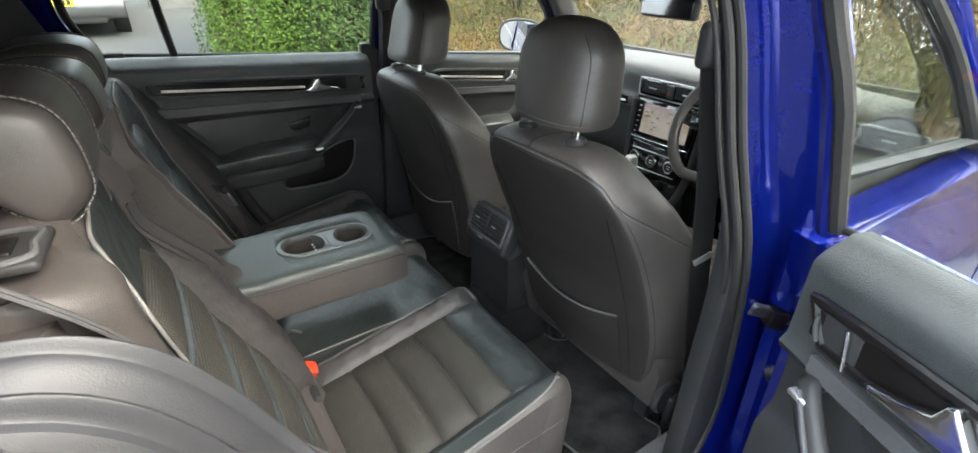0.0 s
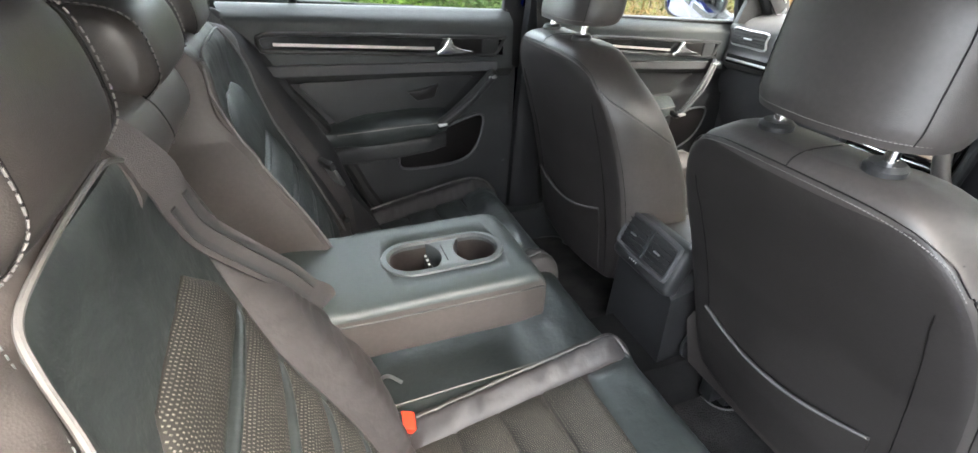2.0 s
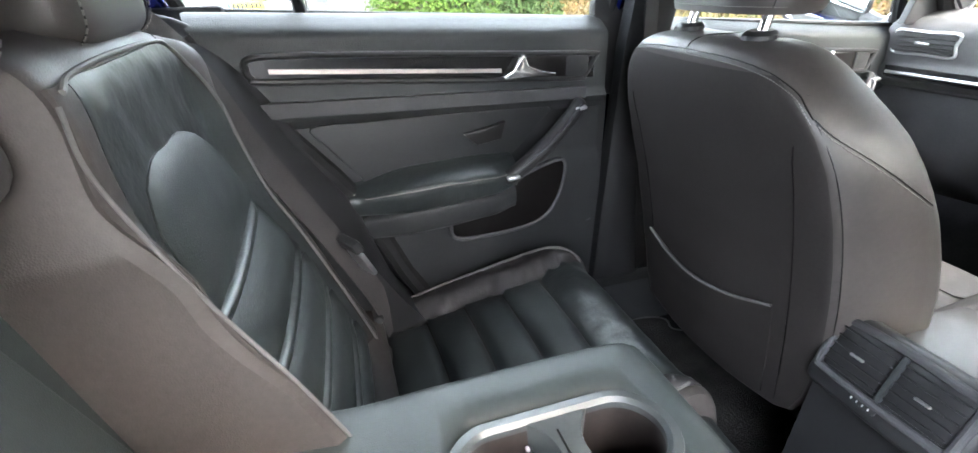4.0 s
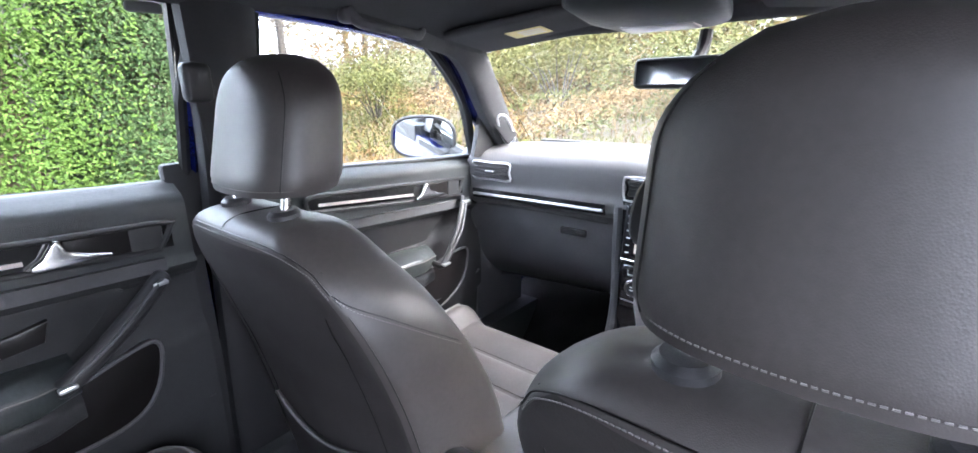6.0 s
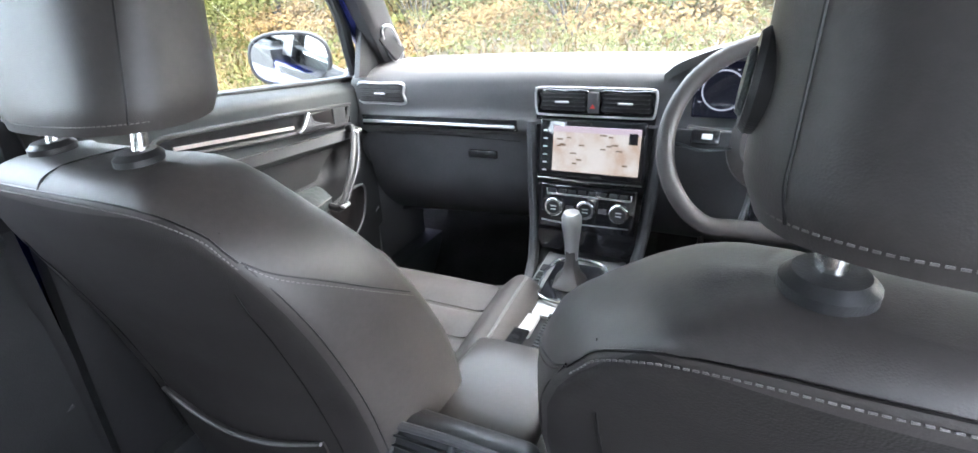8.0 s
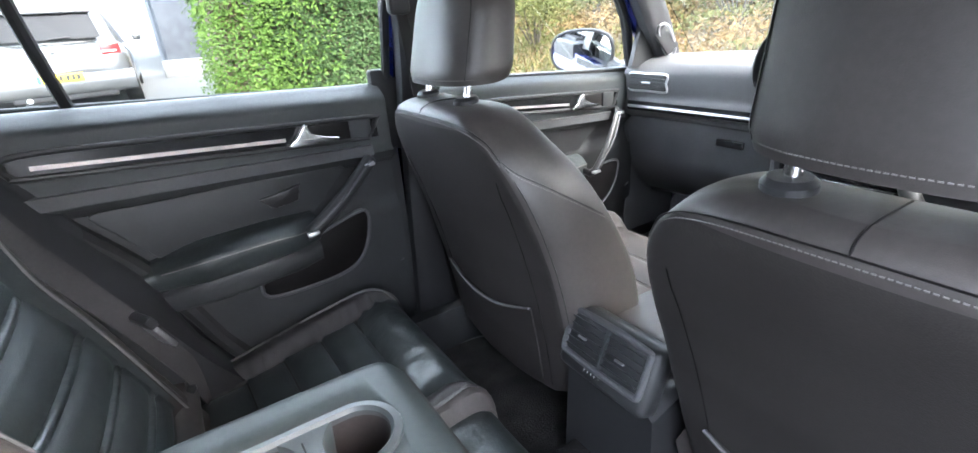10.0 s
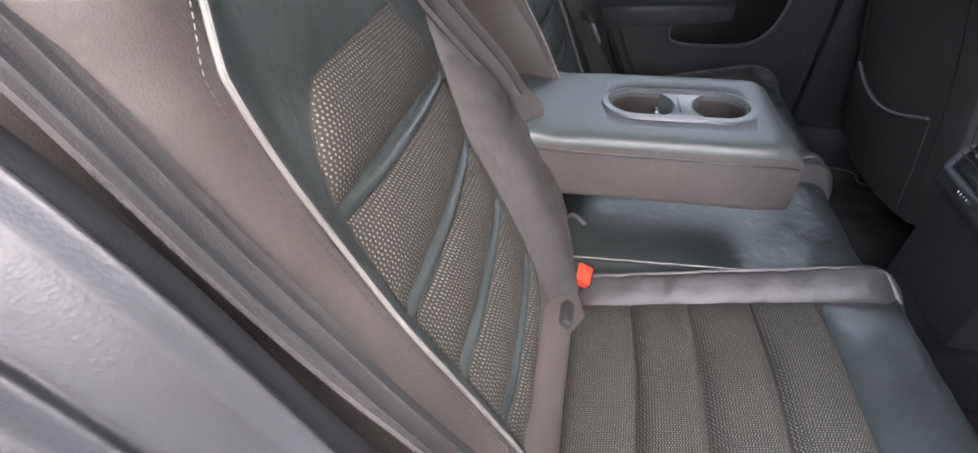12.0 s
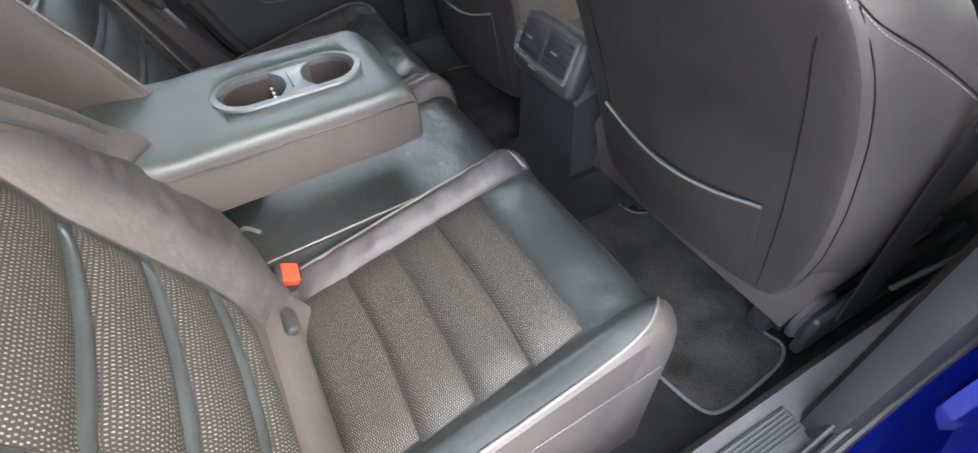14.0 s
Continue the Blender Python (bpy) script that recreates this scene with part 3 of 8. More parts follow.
def hedge(name, x0, x1, y0, y1, h, n, material, label, long, core):
    """A clipped hedge: a dark twiggy core and leaves over its face, top and ends."""
    ob = thing(name, label, "hedge", "garden hedge")
    mid = rbox((x1 - x0 - 0.3, y1 - y0 - 0.3, h - 0.2), 0.1, 2, pose((x0 + x1) / 2, (y0 + y1) / 2, (h - 0.2) / 2))
    part("twigs", mid, core, ob)

    def place():
        k = rng.random()
        u, w = rng.random(), rng.random()
        lump = 0.13 * noise.noise(Vector((u * (x1 - x0) * 1.7, w * 3.1, 2.0))) + 0.06 * noise.noise(Vector((u * (x1 - x0) * 6, w * 9, 5.0)))
        depth = abs(rng.gauss(0, 0.07))
        if k < 0.72:
            return Vector((lerp(x0, x1, u), y0 + depth - lump, 0.08 + w * (h - 0.08))), Vector((0, -1, 0.35))
        if k < 0.86:
            return Vector((lerp(x0, x1, u), lerp(y0, y1, w), h - depth + lump)), Vector((0, -0.3, 1))
        return Vector((x0 + depth - lump, lerp(y0, y1, u), 0.08 + w * (h - 0.08))), Vector((-1, 0, 0.3))

    part("leaves", leaf_cloud(n, place, long), material, ob, "dense small green leaves")
    return ob


hedge("hedge", 1.35, 3.05, 6.1, 9.0, 2.45, 23000, HEDGE_LEAF, "dense clipped green hedge beside the driveway", 0.055, SOIL)
lime = hedge("hedge", 0.62, 1.30, 5.95, 7.3, 2.45, 8000, LIME_LEAF, "bright lime green shrub at the hedge's end", 0.05, SOIL)

part("stray_leaves", leaf_cloud(2600, lambda: (Vector((1.22 + min(0.9, rng.expovariate(3.2)), 6.0 + abs(rng.gauss(0, 0.05)), rng.uniform(0.1, 2.45))), Vector((0, -1, 0.35))), 0.052), LIME_LEAF, lime, "bright leaves grown into the darker hedge")


def blades(n, place, long, wide, material_bm=None):
    """Bent dry blades, each three faces long."""
    bm = bmesh.new()
    for _ in range(n):
        p = place()
        a = rng.uniform(0, 6.28)
        d = Vector((math.cos(a), math.sin(a), 0))
        side = Vector((-d.y, d.x, 0)) * wide * rng.uniform(0.5, 1.2)
        hgt, bend = long * rng.uniform(0.4, 1.25), rng.uniform(0.5, 1.9)
        prev = None
        for k in range(4):
            t = k / 3
            q = p + Vector((0, 0, hgt * (t - 0.35 * bend * t * t))) + d * hgt * bend * t * t
            w = side * (1 - 0.85 * t)
            cur = (bm.verts.new(q - w), bm.verts.new(q + w))
            if prev:
                bm.faces.new((prev[0], prev[1], cur[1], cur[0]))
            prev = cur
    return bm


def bank_z(x, y):
    """The rough bank that rises beyond the parking place."""
    d = max(x - 3.3 - 0.05 * y, 0.0)
    return 0.50 * smooth(d / 4.0) + 0.25 * noise.noise(Vector((x * 0.35, y * 0.35, 0))) * smooth(d / 2) + 0.02 * d


setting("bank", sheet(lambda u, v: Vector((lerp(3.4, 45, u ** 1.5), lerp(-22, 30, v), bank_z(lerp(3.4, 45, u ** 1.5), lerp(-22, 30, v)) - 0.02)), 60, 80, (0, 0, -0.4)), BANKSOIL, "dry brown bank beyond the parking place")


def bank_place(x0, x1, y0, y1, power=1.5):
    def place():
        while True:
            x, y = lerp(x0, x1, rng.random() ** power), rng.uniform(y0, y1)
            if x > 3.4 + 0.05 * y:
                return Vector((x, y, bank_z(x, y) - 0.03))
    return place


tagged(part("bracken", blades(26000, bank_place(3.4, 16, -12, 16), 0.46, 0.009), DRY_BLADE), "dry straw-coloured bracken and dead grass on the bank", "bracken", kind="stuff")
tagged(part("rough_grass", blades(9000, bank_place(3.6, 18, -12, 14), 0.42, 0.009), GREEN_BLADE), "rough green grass among the bracken", "grass", kind="stuff")


def mound(x, y):
    """How high the tangled growth stands over the bank."""
    far = smooth((x - 5.0) / 6.0)
    lump = 0.5 + 0.5 * noise.noise(Vector((x * 0.55, y * 0.55, 4.0))) + 0.3 * noise.noise(Vector((x * 1.6, y * 1.6, 9.0)))
    return max(0.08, (0.25 + 0.85 * far) * lump + 0.25 * far)


def growth_place(x0, x1, y0, y1, tall, patch, keep, sharp=0.75):
    """Points near the top of the mounds, in patches of their own."""
    def place():
        while True:
            x, y = lerp(x0, x1, rng.random() ** 1.3), rng.uniform(y0, y1)
            if x > 3.5 + 0.05 * y and keep(noise.noise(Vector((x * 0.42 + patch, y * 0.42, patch)))):
                up = mound(x, y) * tall * (1 - (1 - sharp) * rng.random() ** 0.5 - 0.5 * sharp * rng.random() ** 3)
                return Vector((x, y, bank_z(x, y) + up)), Vector((-0.8, 0, 0.7))
    return place


tagged(part("bracken_fronds", leaf_cloud(46000, growth_place(3.5, 15, -12, 16, 1.0, 3.0, lambda k: k < 0.12), 0.085, 1.2), DRY_BLADE), "heaped russet and straw bracken fronds on the bank", "bracken", kind="stuff")
tagged(part("bramble_leaves", leaf_cloud(30000, growth_place(4.2, 16, -12, 16, 1.15, 3.0, lambda k: k > 0.02), 0.075, 1.2), GREEN_BLADE), "yellow-green bramble leaves grown over the bracken", "bramble", kind="stuff")
tagged(part("scrub_leaves", leaf_cloud(46000, growth_place(9.0, 19, -14, 20, 2.3, 7.0, lambda k: k > -0.35, 0.55), 0.13, 1.2), BUD_LEAF), "pale olive thicket behind the bracken", "thicket", kind="stuff")


def shrub(x, y, r, h, n, material, label):
    """A loose shrub: thin stems and leaves in uneven clumps."""
    ob = thing("shrub", label, "shrub", "shrubs on the bank")
    z0 = bank_z(x, y)
    stems = bmesh.new()
    tips = []
    for _ in range(9):
        a, k = rng.uniform(0, 6.28), rng.uniform(0.3, 1)
        tip = Vector((x + math.cos(a) * r * k, y + math.sin(a) * r * k, z0 + h * rng.uniform(0.5, 1)))
        tips.append(tip)
        tube([(x, y, z0 - 0.05), ((x + tip.x) / 2 - 0.05, (y + tip.y) / 2, z0 + h * 0.45), tip], lambda t: 0.02 * (1 - 0.8 * t), 6, 4, bm=stems)
    part("stems", stems, BARK, ob)

    def place():
        c = rng.choice(tips)
        o = Vector((rng.gauss(0, 1), rng.gauss(0, 1), rng.gauss(0, 0.8))) * r * 0.30
        return c + o, o.normalized()

    part("leaves", leaf_cloud(n, place, 0.07), material, ob)


for x, y, r, h, n, m, lab in (
    (7.5, 1.8, 0.7, 1.0, 1500, GREEN_BLADE, "loose yellow-green shrub on the bank"), (6.6, -1.5, 0.5, 0.7, 1000, GREEN_BLADE, "low yellow-green shrub among bracken"),
    (8.5, 4.8, 1.1, 1.8, 2600, BUD_LEAF, "tall pale green shrub in spring leaf"), (10.5, 0.5, 1.0, 1.5, 2200, BUD_LEAF, "pale green shrub in spring leaf"),
    (9.5, -4.0, 1.0, 1.4, 2000, BUD_LEAF, "pale green shrub in spring leaf"), (6.4, 7.6, 0.8, 1.1, 1800, GREEN_BLADE, "loose yellow-green shrub on the bank"), (12.5, 6.5, 1.5, 2.6, 3000, BUD_LEAF, "tall pale green shrub in spring leaf")):
    shrub(x, y, r, h, n, m, lab)


def tree(x, y, h, seed, label, leaves=900):
    """A thin spring tree: tapered trunk, limbs and twigs, and sparse buds."""
    r = random.Random(seed)
    ob = thing("tree", label, "tree", "bare spring trees")
    z0 = bank_z(x, y) if x > 4 else 0.0
    trunk, tips = bmesh.new(), []
    top = Vector((x + r.uniform(-0.5, 0.5), y + r.uniform(-0.5, 0.5), z0 + h))
    tube([(x, y, z0 - 0.1), (x + r.uniform(-0.2, 0.2), y + r.uniform(-0.2, 0.2), z0 + h * 0.5), top], lambda t: 0.02 * h * (1 - 0.85 * t) + 0.01, 8, 6, bm=trunk)

    def limb(p, d, long, rad, depth):
        e = p + d * long
        mid = p + d * long * 0.5 + Vector((r.uniform(-1, 1), r.uniform(-1, 1), r.uniform(-0.3, 1))) * long * 0.12
        tube([p, mid, e], lambda t: rad * (1 - 0.6 * t), 5, 3, bm=trunk)
        tips.append(e)
        tips.append(mid)
        if depth:
            for _ in range(r.choice((2, 3, 3))):
                nd = (d + Vector((r.uniform(-1, 1), r.uniform(-1, 1), r.uniform(-0.5, 0.9))) * 0.8).normalized()
                limb(p.lerp(e, r.uniform(0.4, 1)), nd, long * r.uniform(0.45, 0.7), rad * 0.5, depth - 1)

    for k in range(9):
        t = r.uniform(0.25, 0.95)
        a = r.uniform(0, 6.28)
        limb(Vector((x, y, z0)).lerp(top, t), Vector((math.cos(a), math.sin(a), r.uniform(0.2, 0.9))).normalized(), h * (1 - t * 0.6) * r.uniform(0.3, 0.5), 0.010 * h * (1.1 - t), 2)
    part("trunk", trunk, BARK, ob)

    def place():
        c = r.choice(tips)
        o = Vector((r.gauss(0, 1), r.gauss(0, 1), r.gauss(0, 1)))
        return c + o * 0.16, o.normalized()

    part("crown", leaf_cloud(leaves, place, 0.06 if x < 14 else 0.11), BUD_LEAF, ob, "sparse yellow-green spring buds")


for i, (x, y, h) in enumerate(((12, 9.5, 6), (14, 4, 7), (13, 1.0, 6), (15, -2.5, 7), (12, -6, 6), (17, 8, 8), (9.5, 9.2, 5), (18, 12, 8), (5.0, -9.5, 6), (0.5, -11, 7), (8.5, -9, 6), (-4, -12, 7), (4.5, 10.5, 6), (7.0, 12, 6), (2.2, 12, 6.5))):
    tree(x, y, h, i, "slender leafless tree with first spring buds")
wood = random.Random(77)
for i in range(44):
    tree(wood.uniform(14, 28), -16 + i * 0.9 + wood.uniform(-0.6, 0.6), wood.uniform(6, 9.5), 100 + i, "slender leafless tree in the wood beyond the bank", 900)


def twig_haze(n, x0, x1, y0, y1, top, long, wide):
    """Crossing bare twigs of a far wood."""
    bm = bmesh.new()
    for _ in range(n):
        p = Vector((lerp(x0, x1, rng.random()), rng.uniform(y0, y1), 0.0))
        p.z = 0.6 + top * rng.random() ** 1.3 * (0.75 + 0.35 * noise.noise(Vector((p.x * 0.2, p.y * 0.25, 1.0))))
        d = Vector((rng.uniform(-1, 1), rng.uniform(-1, 1), rng.uniform(-0.1, 1.3))).normalized() * long * rng.uniform(0.4, 1.3)
        side = d.cross(Vector((1, 0.3, 0.1))).normalized() * wide * rng.uniform(0.5, 1.3)
        sag = Vector((0, 0, -0.1 * long * rng.random()))
        a, b, m = bm.verts.new(p - side), bm.verts.new(p + side), p + d * 0.5 + sag
        c, e = bm.verts.new(m + side * 0.7), bm.verts.new(m - side * 0.7)
        t = bm.verts.new(p + d)
        bm.faces.new((a, b, c, e))
        bm.faces.new((e, c, t))
    return bm


tagged(part("wood_twigs", twig_haze(26000, 11, 26, -16, 26, 7.0, 1.3, 0.018), DRY_BLADE), "tangled olive-brown twigs of the far wood", "twigs", kind="stuff")
tagged(part("wood_buds", leaf_cloud(52000, lambda: (Vector((rng.uniform(11, 26), rng.uniform(-16, 26), 0.6 + 5.2 * rng.random() ** 1.7)), Vector((-1, 0, 0.4))), 0.17), WOOD_LEAF), "pale spring leaves of the far wood", "leaves", kind="stuff")

# ---- rear bench ----
def back_x(z):
    """The rear seat back's face leans back with height."""
    return 0.03 - 0.361 * (z - 0.53)


MID_X = [(0.45, 0.030), (0.60, -0.028), (0.63, -0.042), (0.717, -0.090), (0.783, -0.127), (0.85, -0.158), (0.94, -0.187), (1.075, -0.212), (1.15, -0.226)]
EDGE_IN = [(0.45, 0.205), (0.545, 0.192), (0.572, 0.172), (0.60, 0.138), (0.635, 0.100), (0.684, 0.082), (0.777, 0.078), (0.848, 0.090), (0.955, 0.138), (1.037, 0.202), (1.11, 0.262)]
RIM_IN = [(0.45, 0.285), (0.60, 0.262), (0.64, 0.246), (0.71, 0.232), (0.785, 0.218), (0.857, 0.190), (0.94, 0.176), (0.99, 0.165)]
RIM_OUT = [(0.50, 0.503), (0.607, 0.509), (0.705, 0.513), (0.857, 0.515), (0.928, 0.523), (0.982, 0.527), (1.012, 0.512), (1.057, 0.484), (1.072, 0.462), (1.08, 0.40)]
# the ribs between the cloth strips: height at the inner end and at the outer end
RIBS = [(0.598, 0.566), (0.640, 0.618), (0.712, 0.690), (0.784, 0.764), (0.857, 0.856)]


def mid_x(z, s):
    """The hollow middle of an outer seat back; the passenger's side stands more upright."""
    return curve_at(MID_X, z) + (0.026 * smooth((z - 0.60) / 0.2) if s > 0 else 0.0)


LEFT_IN = [(0.45, 0.070), (0.70, 0.055), (0.79, 0.060), (0.915, 0.084), (1.05, 0.102), (1.11, 0.106)]


def edge_in(z, s):
    return curve_at(EDGE_IN, z) if s < 0 else curve_at(LEFT_IN, z)


def rim_inner(z, s):
    """Where the inner bolster ends and the dark panel begins."""
    return curve_at(RIM_IN, z) if s < 0 else curve_at(LEFT_IN, z) + 0.046


def round_off(d, r):
    """How far a rounded edge of radius r has dropped at a distance d from the rim."""
    return 0.0 if d >= r else r - math.sqrt(max(0.0, r * r - (r - d) ** 2))


def back_top(a):
    return 1.106 - 0.030 * smooth((a - 0.42) / 0.13)


def back_face(a, z, s):
    """The front face of an outer seat back: side bolsters proud of a hollow middle."""
    x = mid_x(z, s)
    low = smooth((1.00 - z) / 0.08)
    lip = 0.034 if s < 0 else 0.034 + 0.024 * smooth((0.90 - z) / 0.1)
    x += lip * low * (1 - smooth((a - rim_inner(z, s) + 0.052) / 0.055)) + 0.020 * smooth((a - 0.475) / 0.05)
    x += 0.006 * smooth((z - 1.0) / 0.06)
    x -= round_off(a - edge_in(z, s), 0.032 if s < 0 else 0.018) + round_off(0.592 - a, 0.05) + round_off(back_top(a) - z, 0.045)
    x += 0.0022 * noise.noise(Vector((a * 26, z * 17, 3.0))) * smooth((z - 0.95) / 0.05)
    return x


def pad_on(face, inner, outer, s, lift, nu=26, nv=10, thick=0.012, puff=0.010, bow=0.0, wrinkle=0.0):
    """A puffed strip on a face(a, z, s): between two lines inner(v) and outer(v), each giving (a, z)."""
    def pos(u, v):
        (a0, z0), (a1, z1) = inner(v), outer(v)
        return lerp(a0, a1, u), lerp(z0, z1, u) - bow * math.sin(math.pi * u)

    def top(u, v):
        a, z = pos(u, v)
        h = lift + puff * (1 - abs(2 * u - 1) ** 7) * (1 - abs(2 * v - 1) ** 3)
        h += wrinkle * noise.noise(Vector((a * 30, z * 60, 5.0))) * (1 - abs(2 * u - 1) ** 4)
        return Vector((face(a, z, s) + h, s * a, z + 0.36 * h))

    def bot(u, v):
        a, z = pos(u, v)
        return Vector((face(a, z, s) - thick, s * a, z))

    def uv(u, v):
        a, z = pos(u, v)
        return (a * 1.22, z * 1.32)

    bm = bmesh.new()
    solid(bm, nu, nv, top, bot, uv)
    return bm


def outer_back(s, parent):
    """One outer seat back with its cloth strips, leather ribs, piping and seams."""
    def front(u, v):
        z = lerp(0.46, 1.106, v)
        a = lerp(edge_in(z, s), 0.592, u)
        z = lerp(0.46, back_top(a), v)
        a = lerp(edge_in(z, s), 0.592, u)
        return Vector((back_face(a, z, s), s * a, z))

    def rear(u, v):
        p = front(u, v)
        return Vector((back_x(p.z) - 0.175, p.y, p.z - 0.006 - 0.02 * smooth((v - 0.9) / 0.1)))

    bm = bmesh.new()
    solid(bm, 64, 64, front, rear)
    back = part("backrest", bm, LEATHER_SIDE, parent, "black leather outer backrest with dotted cloth strips")
    rim_in = lambda z: rim_inner(z, s)
    rim_out = lambda z: curve_at(RIM_OUT, z)

    def panel_in(v):
        z = lerp(0.592, 1.076, v)
        return (lerp(rim_in(z), max(edge_in(z, s) + 0.012, 0.12), smooth((z - 0.955) / 0.02)) if s < 0 else rim_in(z), z)

    part("dark_panel", pad_on(back_face, panel_in, lambda v: (rim_out(lerp(0.592, 1.076, v)) - 0.004, lerp(0.592, 1.076, v)), s, 0.003, 48, 70, 0.012, 0.0, wrinkle=0.0012), LEATHER_SOFT, back, "smooth black leather panel")
    tip = 0.968 if s < 0 else 1.075
    part("inner_bolster", pad_on(back_face, lambda v: (edge_in(lerp(0.545, tip, v), s) + 0.012, lerp(0.545, tip, v)), lambda v: (rim_in(lerp(0.545, tip, v)) - 0.003, lerp(0.545, tip, v)), s, 0.003, 18, 90, 0.010, 0.006 if s < 0 else 0.003, wrinkle=0.0045 if s < 0 else 0.0006), LEATHER_FOLD if s < 0 else LEATHER_SIDE, back, "creased grey-black leatherette bolster")

    # cloth strips between the ribs, the uppermost tapering to a blunt top
    def strip_line(k, half, inner):
        a0 = rim_in(RIBS[k][0]) + 0.007
        return (a0, RIBS[k][0] + half) if inner else (0.478 + (0.014 if k < 4 else 0.0), RIBS[k][1] + half)

    for k in range(4):
        lo_i, hi_i, lo_o, hi_o = strip_line(k, 0.0065, True), strip_line(k + 1, -0.0065, True), strip_line(k, 0.0065, False), strip_line(k + 1, -0.0065, False)
        part("cloth_strip", pad_on(back_face, lambda v: (lerp(lo_i[0], hi_i[0], v), lerp(lo_i[1], hi_i[1], v)), lambda v: (lerp(lo_o[0], hi_o[0], v) , lerp(lo_o[1], hi_o[1], v)), s, 0.005, 30, 12, 0.012, 0.010, 0.006, 0.0010), FABRIC if s < 0 else STRIP, back, ("dark cloth woven with pale dots" if s < 0 else "dark padded strip with a teal light cast in its grey") if k == 0 else "")
    tin, tout = [(0.0, 0.203, 0.864), (0.5, 0.212, 0.905), (1.0, 0.262, 0.952)] if s < 0 else [(0.0, 0.146, 0.864), (0.4, 0.150, 0.915), (0.7, 0.160, 0.955), (0.9, 0.185, 0.982), (1.0, 0.225, 0.993)], [(0.0, 0.478, 0.864), (0.45, 0.470, 0.895), (0.8, 0.450, 0.925), (1.0, 0.425, 0.942)] if s < 0 else [(0.0, 0.478, 0.864), (0.4, 0.466, 0.912), (0.7, 0.440, 0.952), (0.9, 0.395, 0.980), (1.0, 0.340, 0.993)]
    top_line = lambda tab: (lambda v: (curve_at([(t, a) for t, a, _ in tab], v), curve_at([(t, z) for t, _, z in tab], v)))
    part("cloth_strip", pad_on(back_face, top_line(tin), top_line(tout), s, 0.005, 30, 16, 0.012, 0.011, 0.0, 0.0010), FABRIC if s < 0 else STRIP, back)
    for k in range(1, 5):
        a, b = strip_line(k, 0.0, True), strip_line(k, 0.0, False)
        part("leather_rib", pad_on(back_face, lambda v: (a[0], a[1] - 0.0075 + 0.015 * v), lambda v: (b[0], b[1] - 0.0075 + 0.015 * v), s, 0.002, 26, 8, 0.010, 0.009, 0.006), LEATHER_SOFT, back, "rounded black leather rib" if k == 1 else "")
    line = [(rim_out(z), z) for z in (0.52, 0.60, 0.70, 0.78, 0.86, 0.93, 0.975)] + [(0.524, 0.990), (0.508, 1.02), (0.487, 1.052), (0.468, 1.068), (0.435, 1.076), (0.37, 1.079), (0.30, 1.080)] + ([(0.272, 1.078), (0.245, 1.068), (0.205, 1.048)] if s < 0 else [(0.22, 1.080), (0.155, 1.077), (0.125, 1.070)])
    part("piping", tube([(back_face(a, z, s) + 0.004, s * a, z + 0.002) for a, z in line], 0.0025, 8, 6), PIPING, back, "silver-grey piping")
    part("stitching", stitches([(back_face(a + 0.011, z, s) + 0.001, s * (a + 0.011), z + 0.003) for a, z in line[:9]] + [(back_face(a, z + 0.011, s) + 0.0012, s * a, z + 0.013) for a, z in line[10:13]], 0.0032, 0.0024, 0.0006), TRIM_SOFT, back)
    inner_line = [(edge_in(z, s) + 0.010, z) for z in (0.56, 0.60, 0.66, 0.74, 0.82, 0.90, 0.96) + (() if s < 0 else (1.02, 1.065))]
    part("piping", tube([(back_face(a, z, s) + 0.004, s * a, z) for a, z in inner_line], 0.0020, 8, 6), PIPING, back)
    # plain side bolster between the backrest and the wheel arch trim
    def bol(u, v):
        z = lerp(0.52, 1.052, v)
        a = lerp(0.588, 0.655, u)
        return Vector((mid_x(z, s) - 0.022 - 0.045 * u ** 1.5, s * a, z + 0.006 * u))
    bm = bmesh.new()
    solid(bm, 12, 34, bol, lambda u, v: bol(u, v) + Vector((-0.12, 0, 0)))
    part("side_bolster", bm, LEATHER_SIDE, back, "plain grey-black leatherette side bolster")
    return back


def cush_z(x):
    return 0.517 + 0.215 * (x - 0.19)


def front_x(a):
    """The cushion's front line, rounded at its outer corner."""
    return 0.484 - round_off(0.575 - a, 0.07) - 0.5 * round_off(a - 0.11, 0.05)


def cush_face(a, x, a0=0.128, a1=0.562):
    """Height of an outer cushion: a hollow middle, raised sides, a rolled front."""
    z = cush_z(x)
    z += 0.020 * smooth((0.195 - a) / 0.05) + 0.026 * smooth((a - 0.492) / 0.036)
    z -= round_off(a - a0, 0.02) + round_off(a1 - a, 0.007) + round_off(front_x(a) - x, 0.075)
    z += 0.0028 * noise.noise(Vector((a * 16, x * 26, 1.0))) * (smooth((x - 0.34) / 0.04) + smooth((0.2 - a) / 0.03))
    return z


CUTS = ((0.016, 0.1095), (0.1125, 0.190), (0.193, 0.271), (0.274, 0.352))


